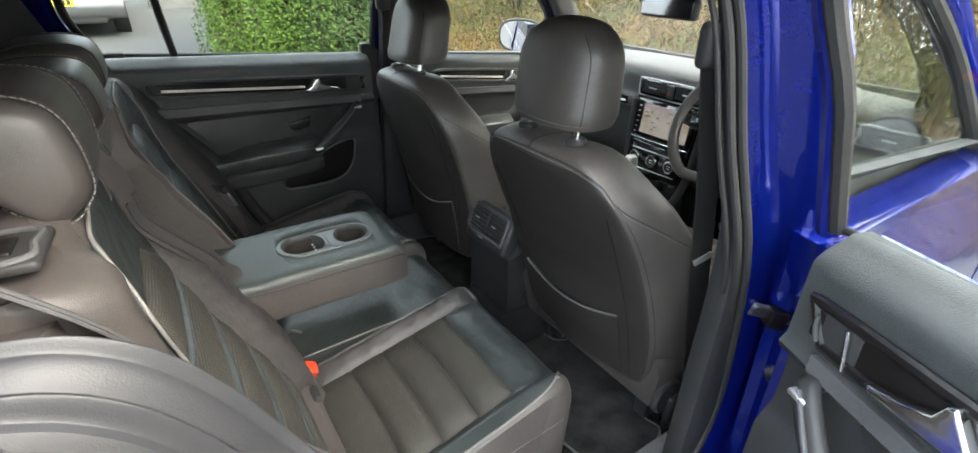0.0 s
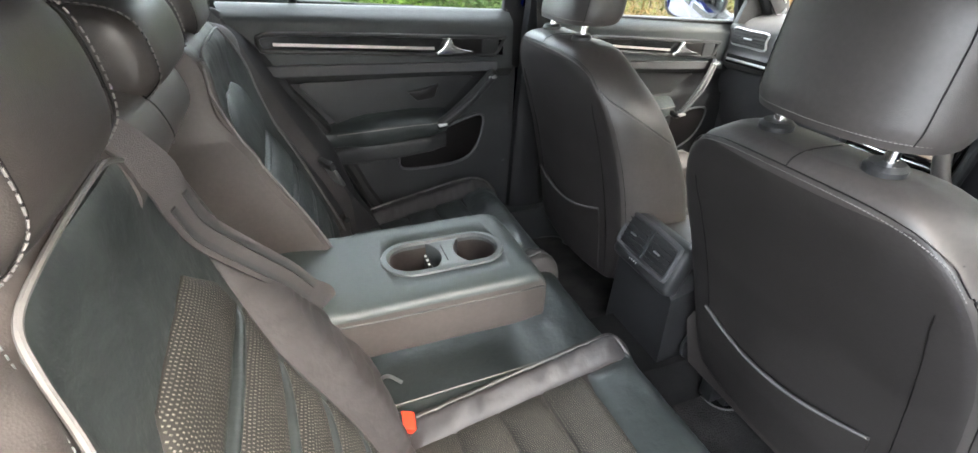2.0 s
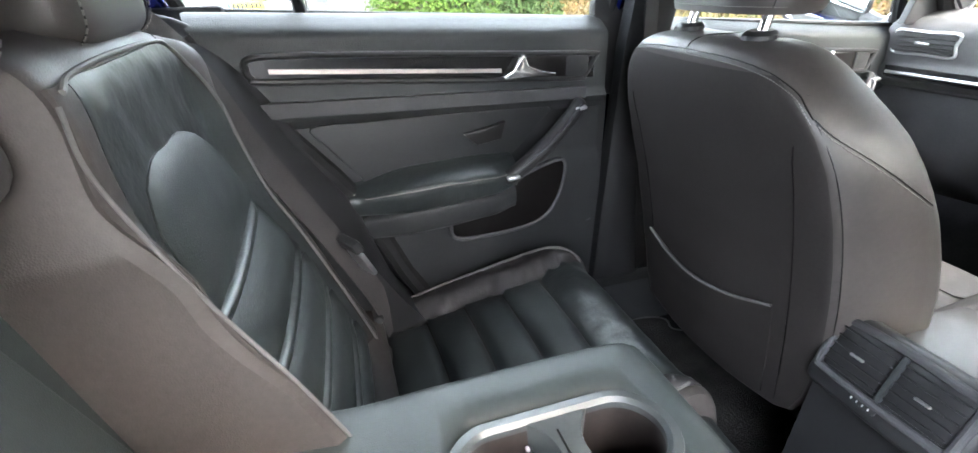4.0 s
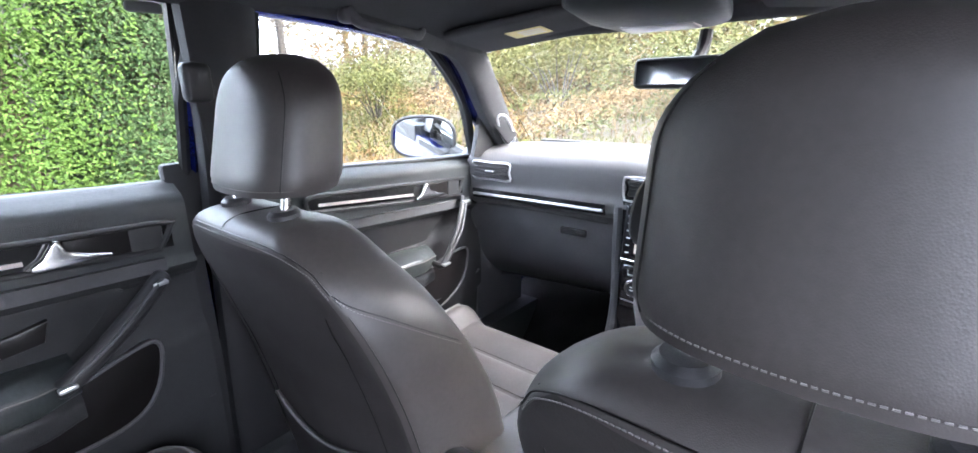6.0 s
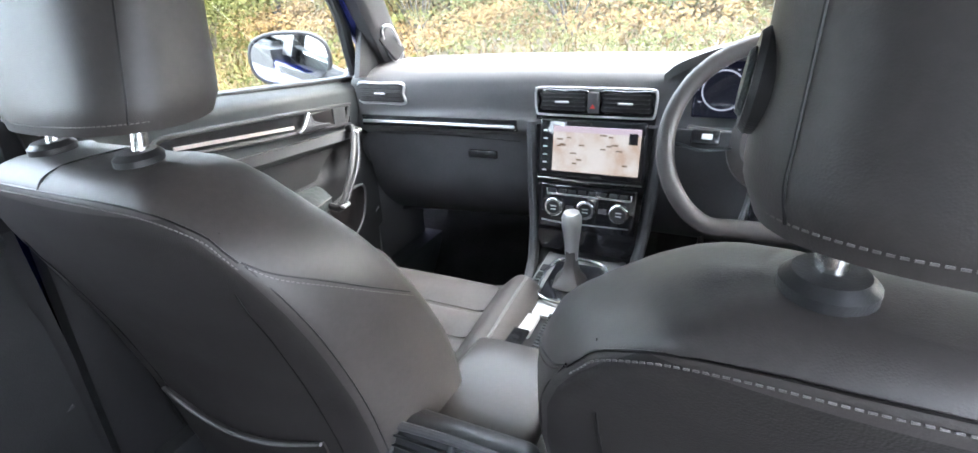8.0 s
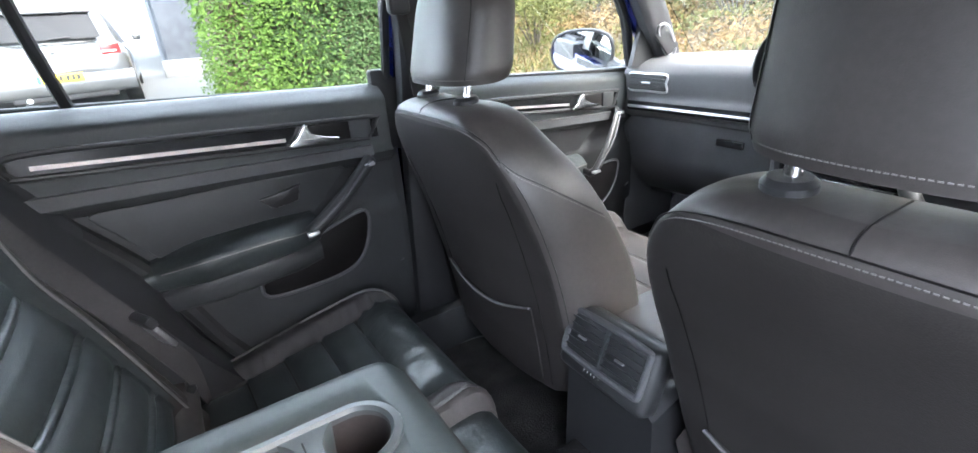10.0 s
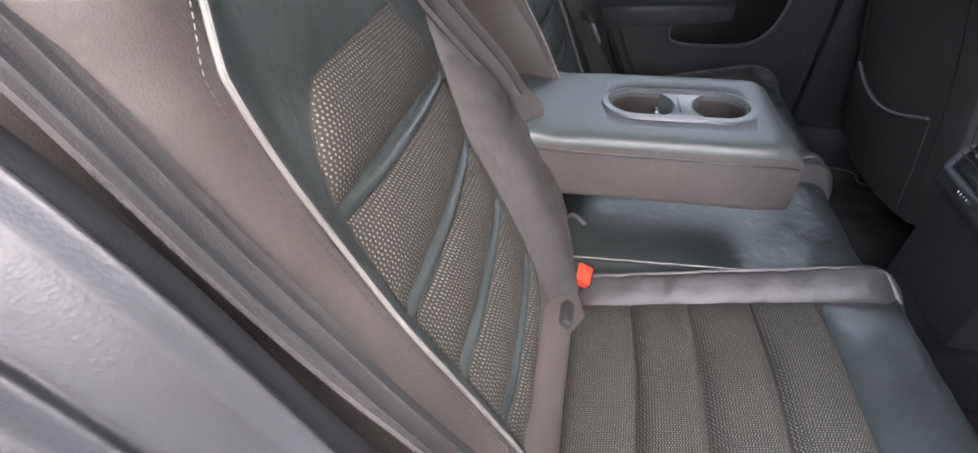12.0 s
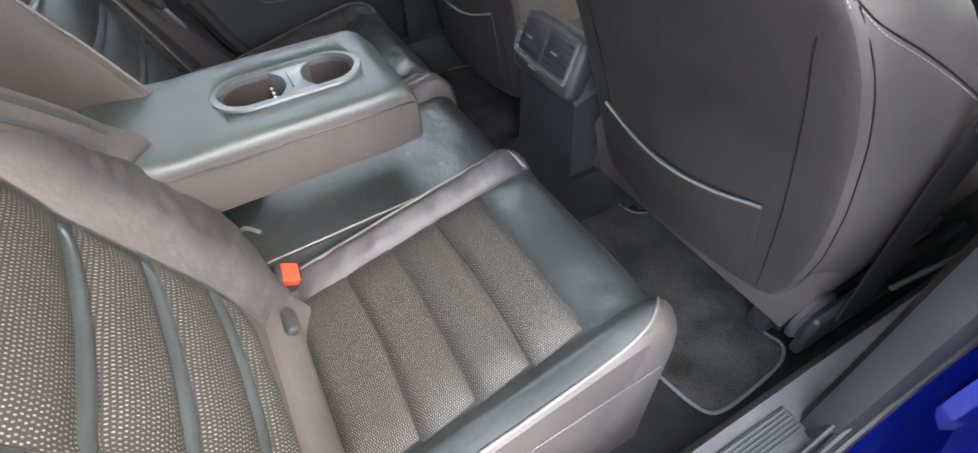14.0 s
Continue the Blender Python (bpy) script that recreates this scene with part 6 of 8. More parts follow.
    xa, xb = (x0 - 0.02, x1 + 0.135) if rear else (x0 - 0.02, x1 + 0.12)

    def sf(u, v, off):
        z = lerp(0.25, 0.985 - 0.03 * (lerp(xa, xb, u) - 0.5), v)
        lo = (rear_edge(z) - 0.03) if rear else xa
        x = lerp(lo, xb, u)
        y = 0.876 - 0.05 * smooth((z - 0.72) / 0.3) - 0.05 * smooth((0.5 - z) / 0.3) + 0.006 * smooth(1 - abs(z - 0.80) / 0.03)
        return Vector((x, y - off, z))

    solid(sk, 20, 24, lambda u, v: sf(u, v, 0), lambda u, v: sf(u, v, 0.03))
    put("outer_skin", sk, PAINT, door, "glossy blue outer door skin")
    def core(u, v, off):
        z = lerp(0.38, belt_z(x1) - 0.03, v)
        lo = rear_edge(z) + 0.005 if rear else x0 + 0.005
        return Vector((lerp(lo, x1 + (0.03 if rear else 0.02), u), lerp(card_y(x1) + 0.04, 0.835, off), z))
    bm = bmesh.new()
    solid(bm, 12, 20, lambda u, v: core(u, v, 0), lambda u, v: core(u, v, 1))
    put("door_core", bm, PAINT if s < 0 else PLASTIC, door, "door edge")
    pane = REAR_PANE if rear else FRONT_PANE
    ys = lambda z: side_y(z)
    if rear:
        frame = [(0.612, 1.03), (0.608, 1.2), (0.600, 1.388), (0.25, 1.405), (-0.06, 1.392), (-0.25, 1.335), (-0.285, 1.22), (-0.245, 1.09)]
    else:
        frame = [(0.685, 1.03), (0.685, 1.2), (0.695, 1.39), (0.95, 1.395), (1.14, 1.355), (1.36, 1.195), (1.47, 1.03), (1.50, 0.985)]
    put("window_frame", tube([(a, ys(b) + 0.018, b) for a, b in frame], 0.018, 10, 5, flat=1.0), PAINT if rear else RUBBER, door, "blue painted window frame" if rear else "black window frame")
    put("glass_seal", tube([(lerp(0.27, a, 0.945) if rear else lerp(1.08, a, 0.965), ys(b) + 0.006, lerp(1.2, b, 0.94)) for a, b in frame], 0.011, 8, 5), RUBBER, door, "black rubber glass run")
    put("waist_seal", tube([(x, side_y(1.0) - 0.004, belt_z(x) - 0.006) for x in ((pane[0][0] - (0.21 if rear else 0)), lerp(pane[0][0], x1, 0.5), x1 + 0.03)], 0.006, 8, 4), RUBBER, door)
    w = put("window", side_glass("window", pane, 1, ""), GLASS, door, "clear side window pane")
    w.visible_shadow = False
    if rear:
        q = put("window", side_glass("window", QUARTER_PANE, 1, ""), GLASS, door, "small fixed rear quarter pane")
        q.visible_shadow = False
        put("divider_bar", tube([(-0.028, ys(1.08) + 0.004, 1.07), (-0.045, ys(1.22) + 0.004, 1.22), (-0.055, ys(1.36) + 0.004, 1.36)], 0.011, 8, 4), RUBBER, door, "black bar between the panes")
    return door


door_l = thing("door_1", "closed left rear door with dark card and satin chrome opener", "door", kind="structure")
door_parts(door_l, 1, -0.13, 0.565, True)
door_fl = thing("door_2", "closed left front door with dark card and silver pull bar", "door", kind="structure")
door_parts(door_fl, 1, 0.70, 1.46, False)
door_fr = thing("door_3", "closed right front door in blue paint", "door", kind="structure")
door_parts(door_fr, -1, 0.70, 1.46, False)
door_r = thing("door_4", "wide-open right rear door with grey card and silver opener", "door", kind="structure")
door_parts(door_r, -1, -0.13, 0.565, True)
HINGE = Vector((0.668, -0.818, 0))
door_r.matrix_world = Matrix.Translation(HINGE) @ pose(0, 0, 0, 0, 0, 71) @ Matrix.Translation(-HINGE)


def wing_mirror(s):
    m = thing("wing_mirror", "oval door mirror in pale painted shell", "mirror", "door mirrors")
    c = Vector((1.44, s * 0.955, 1.045))
    rings = []
    for k in range(15):
        t = k / 14
        f = math.sqrt(max(0.02, 1 - (t * 1.0) ** 2.4))
        rings.append([Vector((c.x + 0.14 * t, c.y + s * 0.115 * f * math.copysign(abs(math.cos(q)) ** 0.75, math.cos(q)), c.z + 0.072 * f * math.copysign(abs(math.sin(q)) ** 0.75, math.sin(q)))) for q in (2 * math.pi * j / 28 for j in range(28))])
    part("shell", rings_body(rings), WHITECAR if s > 0 else PAINT, m, "pale glossy mirror shell")
    ring = [Vector((c.x - 0.004, p.y, p.z)) for p in rings[0]]
    part("surround", tube(ring[::2], 0.006, 8, 2, closed=True), PLASTIC, m, "black mirror surround")
    gl = bmesh.new()
    gl.faces.new([gl.verts.new(Vector((c.x - 0.010, c.y + (p.y - c.y) * 0.95, c.z + (p.z - c.z) * 0.93))) for p in rings[0]])
    geo = bmesh.ops.extrude_face_region(gl, geom=gl.faces[:])
    for v in geo["geom"]:
        if isinstance(v, bmesh.types.BMVert):
            v.co.x += 0.004
    part("mirror_glass", gl, mat("mirror_silver", (0.9, 0.9, 0.9), 0.02, metal=1.0, vary=0.0, rvary=0.0), m, "silvered mirror glass")
    part("arm", tube([(1.50, s * 0.76, 0.975), (1.50, s * 0.83, 0.985), (1.51, s * 0.90, 1.01)], 0.026, 10, 5), PLASTIC, m)
    turn = Matrix.Translation(c) @ pose(0, 0, 0, 0, 0, s * 29) @ Matrix.Translation(-c)
    for ch in m.children:
        if ch.name.split('.')[0] != "arm":
            ch.matrix_basis = turn
    return m


wing_mirror(1)
wing_mirror(-1)
ls = thing("door_seal", "black rubber seal behind the closed rear door", "door seal")
part("seal_tube", tube([(rear_edge(z) - 0.016, card_y(rear_edge(z)) + 0.012, z) for z in (0.42, 0.56, 0.66, 0.77, 0.88, 0.97, 1.06)], 0.021, 10, 5), RUBBER, ls)
for s in (1, -1):
    f = thing("mirror_triangle", "black triangular cover with a round tweeter grille", "speaker", "tweeters")
    part("cover", prism([(1.40, 1.0), (1.53, 0.99), (1.44, 1.13)], 0.02, 1, 0.004, 2), PLASTIC, f).location.y = s * 0.70 - (0.02 if s > 0 else 0)
    t = thing("tweeter_grille", "silver-rimmed tweeter grille at the foot of the pillar", "speaker", "tweeters")
    part("rim", tube([(1.46, s * 0.632, 1.115), (1.485, s * 0.615, 1.12), (1.545, s * 0.630, 1.045), (1.52, s * 0.648, 1.035)], 0.004, 8, 5, closed=True), SILVER, t, "satin silver rim")
    part("grille", rbox((0.085, 0.014, 0.05), 0.006, 2, pose(1.502, s * 0.634, 1.078, 0, 50, s * -16)), PLASTIC, t)

# ---- right rear opening: trim, seals, sill ----
EDGE = [(-0.36, -0.66, 1.31), (-0.10, -0.648, 1.372), (0.25, -0.64, 1.388), (0.47, -0.645, 1.372), (0.54, -0.665, 1.29), (0.575, -0.700, 1.10), (0.607, -0.735, 0.93), (0.635, -0.742, 0.75), (0.650, -0.742, 0.58), (0.605, -0.745, 0.455), (0.52, -0.748, 0.402), (0.36, -0.748, 0.392), (0.22, -0.738, 0.425), (0.12, -0.728, 0.49), (0.04, -0.722, 0.575), (-0.045, -0.720, 0.69), (-0.125, -0.720, 0.82), (-0.225, -0.715, 0.945), (-0.325, -0.708, 1.045), (-0.42, -0.685, 1.18)]
seal = thing("door_seal", "ribbed black rubber seal round the rear door opening", "door seal")
part("inner_lip", tube(EDGE, 0.0068, 10, 6, closed=True), RUBBER, seal)
cen = Vector((0.13, -0.70, 0.9))
for k in (1,):
    part("seal_rib", tube([Vector(p) - (Vector((p[0], 0, p[2])) - Vector((cen.x, 0, cen.z))).normalized() * 0.011 * k + Vector((0, 0.014 * k - 0.002, 0)) for p in EDGE], 0.0045, 8, 5, closed=True), RUBBER, seal)
part("outer_bulb", tube([Vector(p) + (Vector((p[0], 0, p[2])) - Vector((cen.x, 0, cen.z))).normalized() * 0.012 + Vector((0, -0.010, 0)) for p in EDGE], 0.0072, 10, 6, closed=True), RUBBER, seal)


def flange(u, v):
    """The painted lip of the body round the opening, outside the seal."""
    n = len(FL)
    i = int(u * n) % n
    p = FL[i]
    o = (Vector((p.x, 0, p.z)) - Vector((cen.x, 0, cen.z))).normalized()
    w = lerp(0.012, 0.10, v)
    return p + o * w + Vector((0, -0.016 - 0.060 * smooth(v) - 0.012 * math.sin(v * 9), 0))


FL = catmull(EDGE, 6, True)
bm = bmesh.new()
surf(bm, len(FL), 8, lambda u, v: flange(u, v), wrap=True)
bmesh.ops.solidify(bm, geom=bm.faces[:], thickness=0.006)
part("opening_flange", bm, PAINT, body, "blue painted lip of the rear door opening")
part("pillar_outer", sheet(lambda u, v: Vector((lerp(0.695, lerp(0.80, 0.745, smooth((v - 0.55) / 0.08)), u) - 0.04 * v, -(side_y(lerp(0.35, 1.37, v)) + 0.055 + 0.03 * math.sin(math.pi * u) - 0.01 * v), lerp(0.35, 1.37, v))), 12, 24, (0, 0.02, 0)), PAINT, body, "blue painted centre pillar")
part("pillar_outer", sheet(lambda u, v: Vector((lerp(0.60, 0.76, u) - 0.02 * v, side_y(lerp(1.0, 1.37, v)) + 0.02, lerp(1.0, 1.37, v))), 6, 24, (0, 0.02, 0)), RUBBER, body)
strap = thing("door_check_strap", "black steel door check strap and hinge bracket", "hinge")
part("bracket", rbox((0.034, 0.004, 0.026), 0.002, 2, pose(0.652, -0.776, 0.826, 0, 12, -38)), STEEL, strap, "bolted steel plate")
part("bolt", disc(0.009, 0.008, 10, pose(0.644, -0.772, 0.829, 90, 0, -38)), STEEL, strap)
part("guide_box", rbox((0.030, 0.030, 0.034), 0.004, 2, pose(0.668, -0.795, 0.818, 0, 10, -38)), PIT, strap, "black strap guide")
part("strap", tube([(0.670, -0.795, 0.817), (0.700, -0.832, 0.806), (0.735, -0.866, 0.795)], 0.008, 8, 4, flat=0.5), PLASTIC, strap)
boot = thing("cable_boot", "black corrugated rubber cable boot between pillar and door", "cable")
part("hose", tube([(0.690, -0.800, 0.690), (0.715, -0.835, 0.705), (0.735, -0.875, 0.715)], 0.017, 12, 5), RUBBER, boot)
for k in range(6):
    a = Vector((0.692 + 0.0042 * k, -0.803 - 0.006 * k, 0.691 + 0.0024 * k))
    part("ridge", tube([a, a + Vector((0.0018, -0.0026, 0.001))], 0.020, 12, 1), RUBBER, boot)

# sill plate with a ribbed tread
def sill_f(u, v):
    x, y = lerp(0.02, 1.75, u), lerp(-0.636, -0.745, v)
    z = 0.405 - 0.11 * smooth((0.20 - v) / 0.20)
    z += 0.10 * smooth((0.24 - x) / 0.2) * smooth(v * 2)
    return Vector((x, y, z))


# the open side's sill has the daylight on it painted in; the left stays dark
setting("sill_trim", sheet(sill_f, 60, 14, (0, 0, -0.05)), TRIM_SILL_LIT, "dark grained sill trim along the door opening")
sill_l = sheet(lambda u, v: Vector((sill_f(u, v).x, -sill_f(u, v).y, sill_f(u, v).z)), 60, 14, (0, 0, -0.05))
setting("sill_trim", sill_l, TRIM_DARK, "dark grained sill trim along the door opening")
tread = thing("sill_tread", "ribbed dark tread strip on the sill", "tread plate")
part("plate", rbox((0.218, 0.040, 0.006), 0.002, 1, pose(0.480, -0.697, 0.4085)), TRIM, tread)
for k in range(6):
    part("rib", rbox((0.205, 0.0030, 0.004), 0.0012, 1, pose(0.480, -0.682 - 0.006 * k, 0.4125)), TRIM, tread)


# wheel arch trim beside the bench
def arch(s):
    def f(u, v):
        """u: from the seat to the opening; v: from the sill up to the shoulder."""
        line = catmull([(0.30, 0, 0.30), (0.235, 0, 0.375), (0.16, 0, 0.44), (0.078, 0, 0.555), (0.028, 0, 0.642), (-0.012, 0, 0.72), (-0.062, 0, 0.80), (-0.098, 0, 0.862), (-0.138, 0, 0.945), (-0.182, 0, 1.012), (-0.235, 0, 1.052), (-0.31, 0, 1.07), (-0.42, 0, 1.10)], 8)
        i = min(len(line) - 2, int(v * (len(line) - 1)))
        p = line[i].lerp(line[i + 1], v * (len(line) - 1) - i)
        y = lerp(0.630 if s < 0 else 0.545, 0.708, u)
        bulge = (0.026 if s < 0 else 0.045) * math.sin(math.pi * min(1, u * 1.15)) * smooth((v - 0.18) / 0.3)
        n = Vector((0.72, 0, 0.69))
        fade = smooth((v - 0.36) / 0.25)
        crease = 0.011 * fade * (smooth(1 - abs(u - lerp(0.62, 0.36, fade)) / 0.11) + smooth(1 - abs(u - lerp(0.66, 0.82, fade)) / 0.09))
        q = Vector((p.x, 0, p.z)) + n * (bulge + crease - 0.012 * u ** 2)
        return Vector((q.x - 0.012 * u, s * y, q.z))
    bm = bmesh.new()
    solid(bm, 110, 120, f, lambda u, v: f(u, v) + Vector((-0.10, 0, -0.10)))
    return setting("trim", bm, PEBBLE, "large dark grained wheel arch panel beside the rear seat", 75)


arch(-1)
arch(1)
rl = thing("backrest_release", "black bezel with the backrest release lever", "lever", at=pose(-0.282, -0.508, 1.088, 6, -2, -8))
part("bezel", rbox((0.105, 0.070, 0.012), 0.005, 3), PLASTIC, rl)
part("bezel_rim", tube([(-0.044, -0.027, 0.0065), (0.040, -0.027, 0.0065), (0.044, 0.0, 0.0065), (0.040, 0.027, 0.0065), (-0.044, 0.027, 0.0065), (-0.046, 0.0, 0.0065)], 0.0035, 8, 5, closed=True), TRIM, rl)
part("lever", rbox((0.06, 0.032, 0.008), 0.003, 3, pose(0.0, 0, 0.005)), PIT, rl)

# front belt on the right pillar
fb = thing("seat_belt", "black front seat belt hanging beside the centre pillar", "seat belt", "front seat belts")
part("webbing", ribbon([(0.60, -0.622, 1.22), (0.615, -0.632, 1.12), (0.642, -0.634, 1.02), (0.695, -0.633, 0.80), (0.755, -0.632, 0.56), (0.775, -0.635, 0.44)], (0.93, -0.2, 0), 0.046), BELT_BLACK, fb)
part("tongue", rbox((0.040, 0.004, 0.014), 0.002, 2, pose(0.678, -0.640, 0.850, 0, -28, -20)), SILVER, fb, "steel belt tongue")
part("guide", rbox((0.05, 0.03, 0.07), 0.012, 3, pose(0.60, -0.618, 1.235, 0, 0, 0)), PLASTIC, fb)
fb2 = thing("seat_belt", "black front seat belt hanging beside the centre pillar", "seat belt", "front seat belts")
part("webbing", ribbon([(0.61, 0.625, 1.22), (0.64, 0.65, 1.0), (0.67, 0.665, 0.7), (0.70, 0.665, 0.45)], (0.9, 0.4, 0), 0.046), BELT_BLACK, fb2)
part("guide", rbox((0.05, 0.03, 0.07), 0.012, 3, pose(0.60, 0.622, 1.235)), PLASTIC, fb2)
part("side_panel", sheet(lambda u, v: Vector((lerp(1.44, 1.70, u), 0.72 + 0.0 * u, lerp(0.30, 0.99, v))), 4, 4, (0, 0.02, 0)), TRIM, body)
part("side_panel", sheet(lambda u, v: Vector((lerp(1.44, 1.70, u), -0.72, lerp(0.30, 0.99, v))), 4, 4, (0, -0.02, 0)), TRIM, body)
part("side_panel", rbox((0.13, 0.03, 0.20), 0.008, 2, pose(0.615, 0.742, 0.985)), PILLAR, body)
part("side_panel", rbox((0.30, 0.03, 0.20), 0.008, 2, pose(-0.30, 0.715, 1.0)), HEADLINER, body)

# ---- dashboard ----
DC = 0.045
dash = thing("dashboard", "dark grey soft dashboard with satin strip and dark lower half", "dashboard")
PROF = [(1.80, 0.99), (1.66, 1.035), (1.55, 1.045), (1.47, 1.030), (1.437, 1.005), (1.432, 0.97), (1.436, 0.925), (1.425, 0.905), (1.428, 0.878), (1.45, 0.86)]
LOWER = [(1.45, 0.862), (1.452, 0.82), (1.458, 0.78), (1.475, 0.70), (1.53, 0.62), (1.62, 0.56), (1.75, 0.55)]


def dash_f(prof, y0, y1, n=60):
    line = [Vector((a, 0, b)) for a, b in prof]
    pts = catmull(line, 5)

    def f(u, v):
        p = pts[min(len(pts) - 1, round(v * (len(pts) - 1)))]
        y = lerp(y0, y1, u)
        bow = 0.045 * (abs(y) / 0.73) ** 2.5
        return Vector((p.x + (-bow * 0.3 if p.x < 1.6 else -bow), y, p.z - 0.02 * (abs(y) / 0.73) ** 3))
    bm = bmesh.new()
    solid(bm, n, len(pts) - 1, f, lambda u, v: f(u, v) + Vector((0.03, 0, -0.012)))
    return bm


part("dash_top", dash_f(PROF, -0.73, 0.73, 70), DASHTOP, dash, "grey grained soft dash top")
part("lower_dash", dash_f(LOWER, -0.72, 0.72, 40), TRIM, dash, "black lower dash and glovebox lid")
gb = part("glovebox_latch", rbox((0.012, 0.085, 0.022), 0.004, 2, pose(1.449, 0.345, 0.80)), INLAY, dash, "recessed glovebox latch")
part("glovebox_line", tube([(1.447, 0.235, 0.842), (1.447, 0.45, 0.845), (1.44, 0.66, 0.842)], 0.0022, 6), PLASTIC, dash)
strip_ = part("dash_strip", sheet(lambda u, v: Vector((1.4195 - 0.010 * abs(lerp(0.235, 0.70, u) / 0.73) ** 2.5, lerp(0.235, 0.70, u), lerp(0.873, 0.902, v) - 0.004 * u)), 20, 3, (0.012, 0, 0)), INLAY, dash, "glossy dark dash strip with bright edge")
part("bright_line", tube([(1.417, 0.24, 0.885), (1.413, 0.45, 0.884), (1.409, 0.695, 0.882)], 0.0042, 8, 6), SILVER, strip_, "satin chrome line")


def air_vent(x, y, z, w, h, yaw, rim, n=5, parent=dash, tab=True):
    """A louvred outlet in a bright frame; it faces the seats."""
    M = pose(x, y, z, 0, 0, yaw)
    v = part("air_vent", rbox((0.03, w, h), 0.008, 3, M @ pose(0.012, 0, 0)), PLASTIC, parent, "black louvred air vent in a bright frame")
    fr = [(-0.006, sy * (w / 2 - 0.004), sz * (h / 2 - 0.004)) for sy, sz in ((1, 1), (1, 0), (1, -1), (0, -1), (-1, -1), (-1, 0), (-1, 1), (0, 1))]
    part("frame", tube([M @ Vector(p) for p in fr], 0.0038, 8, 5, closed=True), rim, v)
    for k in range(n):
        zz = h * (-0.5 + (k + 0.75) / (n + 0.5))
        part("slat", rbox((0.016, w - 0.02, 0.0028), 0.001, 1, M @ pose(-0.006, 0, zz, 0, 14)), PLASTIC, v)
    if tab:
        part("tab", rbox((0.006, 0.034, 0.005), 0.0015, 1, M @ pose(-0.016, 0, 0)), SILVER, v)
    return v


air_vent(1.430, 0.632, 0.957, 0.150, 0.060, 0, SILVER)
air_vent(1.432, DC + 0.073, 0.952, 0.122, 0.054, -2, PIANO)
air_vent(1.432, DC - 0.073, 0.952, 0.122, 0.054, -2, PIANO)
air_vent(1.430, -0.632, 0.957, 0.150, 0.060, 0, SILVER)
part("hazard_panel", rbox((0.02, 0.026, 0.046), 0.004, 2, pose(1.424, DC, 0.952)), TRIM, dash)
part("hazard_mark", prism([(DC - 0.006, 0.940), (DC + 0.006, 0.940), (DC, 0.950)], 0.002, 0, 0), REDPRINT, dash).location.x = 1.4125
part("vent_surround", tube([(1.421, DC + sy * dy, 0.952 + dz) for sy, dy, dz in ((1, 0.128, 0.031), (1, 0.06, 0.032), (-1, 0.06, 0.032), (-1, 0.128, 0.031), (-1, 0.138, 0.024), (-1, 0.139, 0.0), (-1, 0.136, -0.025), (-1, 0.127, -0.031), (-1, 0.06, -0.032), (1, 0.06, -0.032), (1, 0.127, -0.031), (1, 0.136, -0.025), (1, 0.139, 0.0), (1, 0.138, 0.024))], 0.0027, 8, 6, closed=True), SILVER, dash)
part("centre_panel", sheet(lambda u, v: Vector((lerp(1.38, 1.428, v), DC + lerp(-0.140, 0.140, u) * lerp(0.86, 1.0, v), lerp(0.585, 0.925, v))), 8, 10, (0.05, 0, 0)), PIANO, dash, "glossy black centre stack")
TIL = 8.0


def on_stack(y, z, lift=0.0):
    x = lerp(1.38, 1.428, (z - 0.585) / 0.34) - lift
    return pose(x, DC + y, z, 0, TIL, 0)


scr = part("touch_screen", rbox((0.014, 0.252, 0.140), 0.006, 3, on_stack(0, 0.842, 0.004)), PIANO, dash, "glossy black touch screen with a lit map")
part("map", rbox((0.003, 0.205, 0.108), 0.001, 1, on_stack(-0.012, 0.844, 0.0125)), MAPGLOW, scr, "cream lit road map")
part("map_haze", rbox((0.002, 0.205, 0.014), 0.0005, 1, on_stack(-0.012, 0.891, 0.0140)), glow("screen_header", (0.75, 0.62, 0.68), 0.04), scr)
part("map_icon", rbox((0.002, 0.020, 0.026), 0.001, 1, on_stack(-0.098, 0.876, 0.0145)), PIANO, scr)
for k in range(16):
    part("map_mark", rbox((0.0015, 0.010 + 0.006 * rng.random(), 0.0035), 0.0003, 1, on_stack(rng.uniform(-0.10, 0.078), rng.uniform(0.80, 0.885), 0.0142)), SCREENDARK, scr)
for k in range(6):
    part("screen_key", rbox((0.002, 0.010, 0.003), 0.0005, 1, on_stack(0.110, 0.79 + 0.019 * k, 0.0122)), MAT_WHITE, scr)
part("screen_trim", tube([on_stack(0.126, 0.770, 0.008).translation, on_stack(0, 0.768, 0.008).translation, on_stack(-0.126, 0.770, 0.008).translation], 0.003, 8), CHROME, dash)
climate = part("climate_panel", rbox((0.012, 0.235, 0.115), 0.006, 2, on_stack(0, 0.700, 0.004)), PIANO, dash, "glossy climate panel with three silver dials")
part("key_row", tube([on_stack(0.100, 0.745, 0.010).translation, on_stack(0.100, 0.732, 0.010).translation, on_stack(-0.105, 0.732, 0.010).translation, on_stack(-0.105, 0.745, 0.010).translation], 0.0022, 8, 2, smooth_line=False), SILVER, climate)
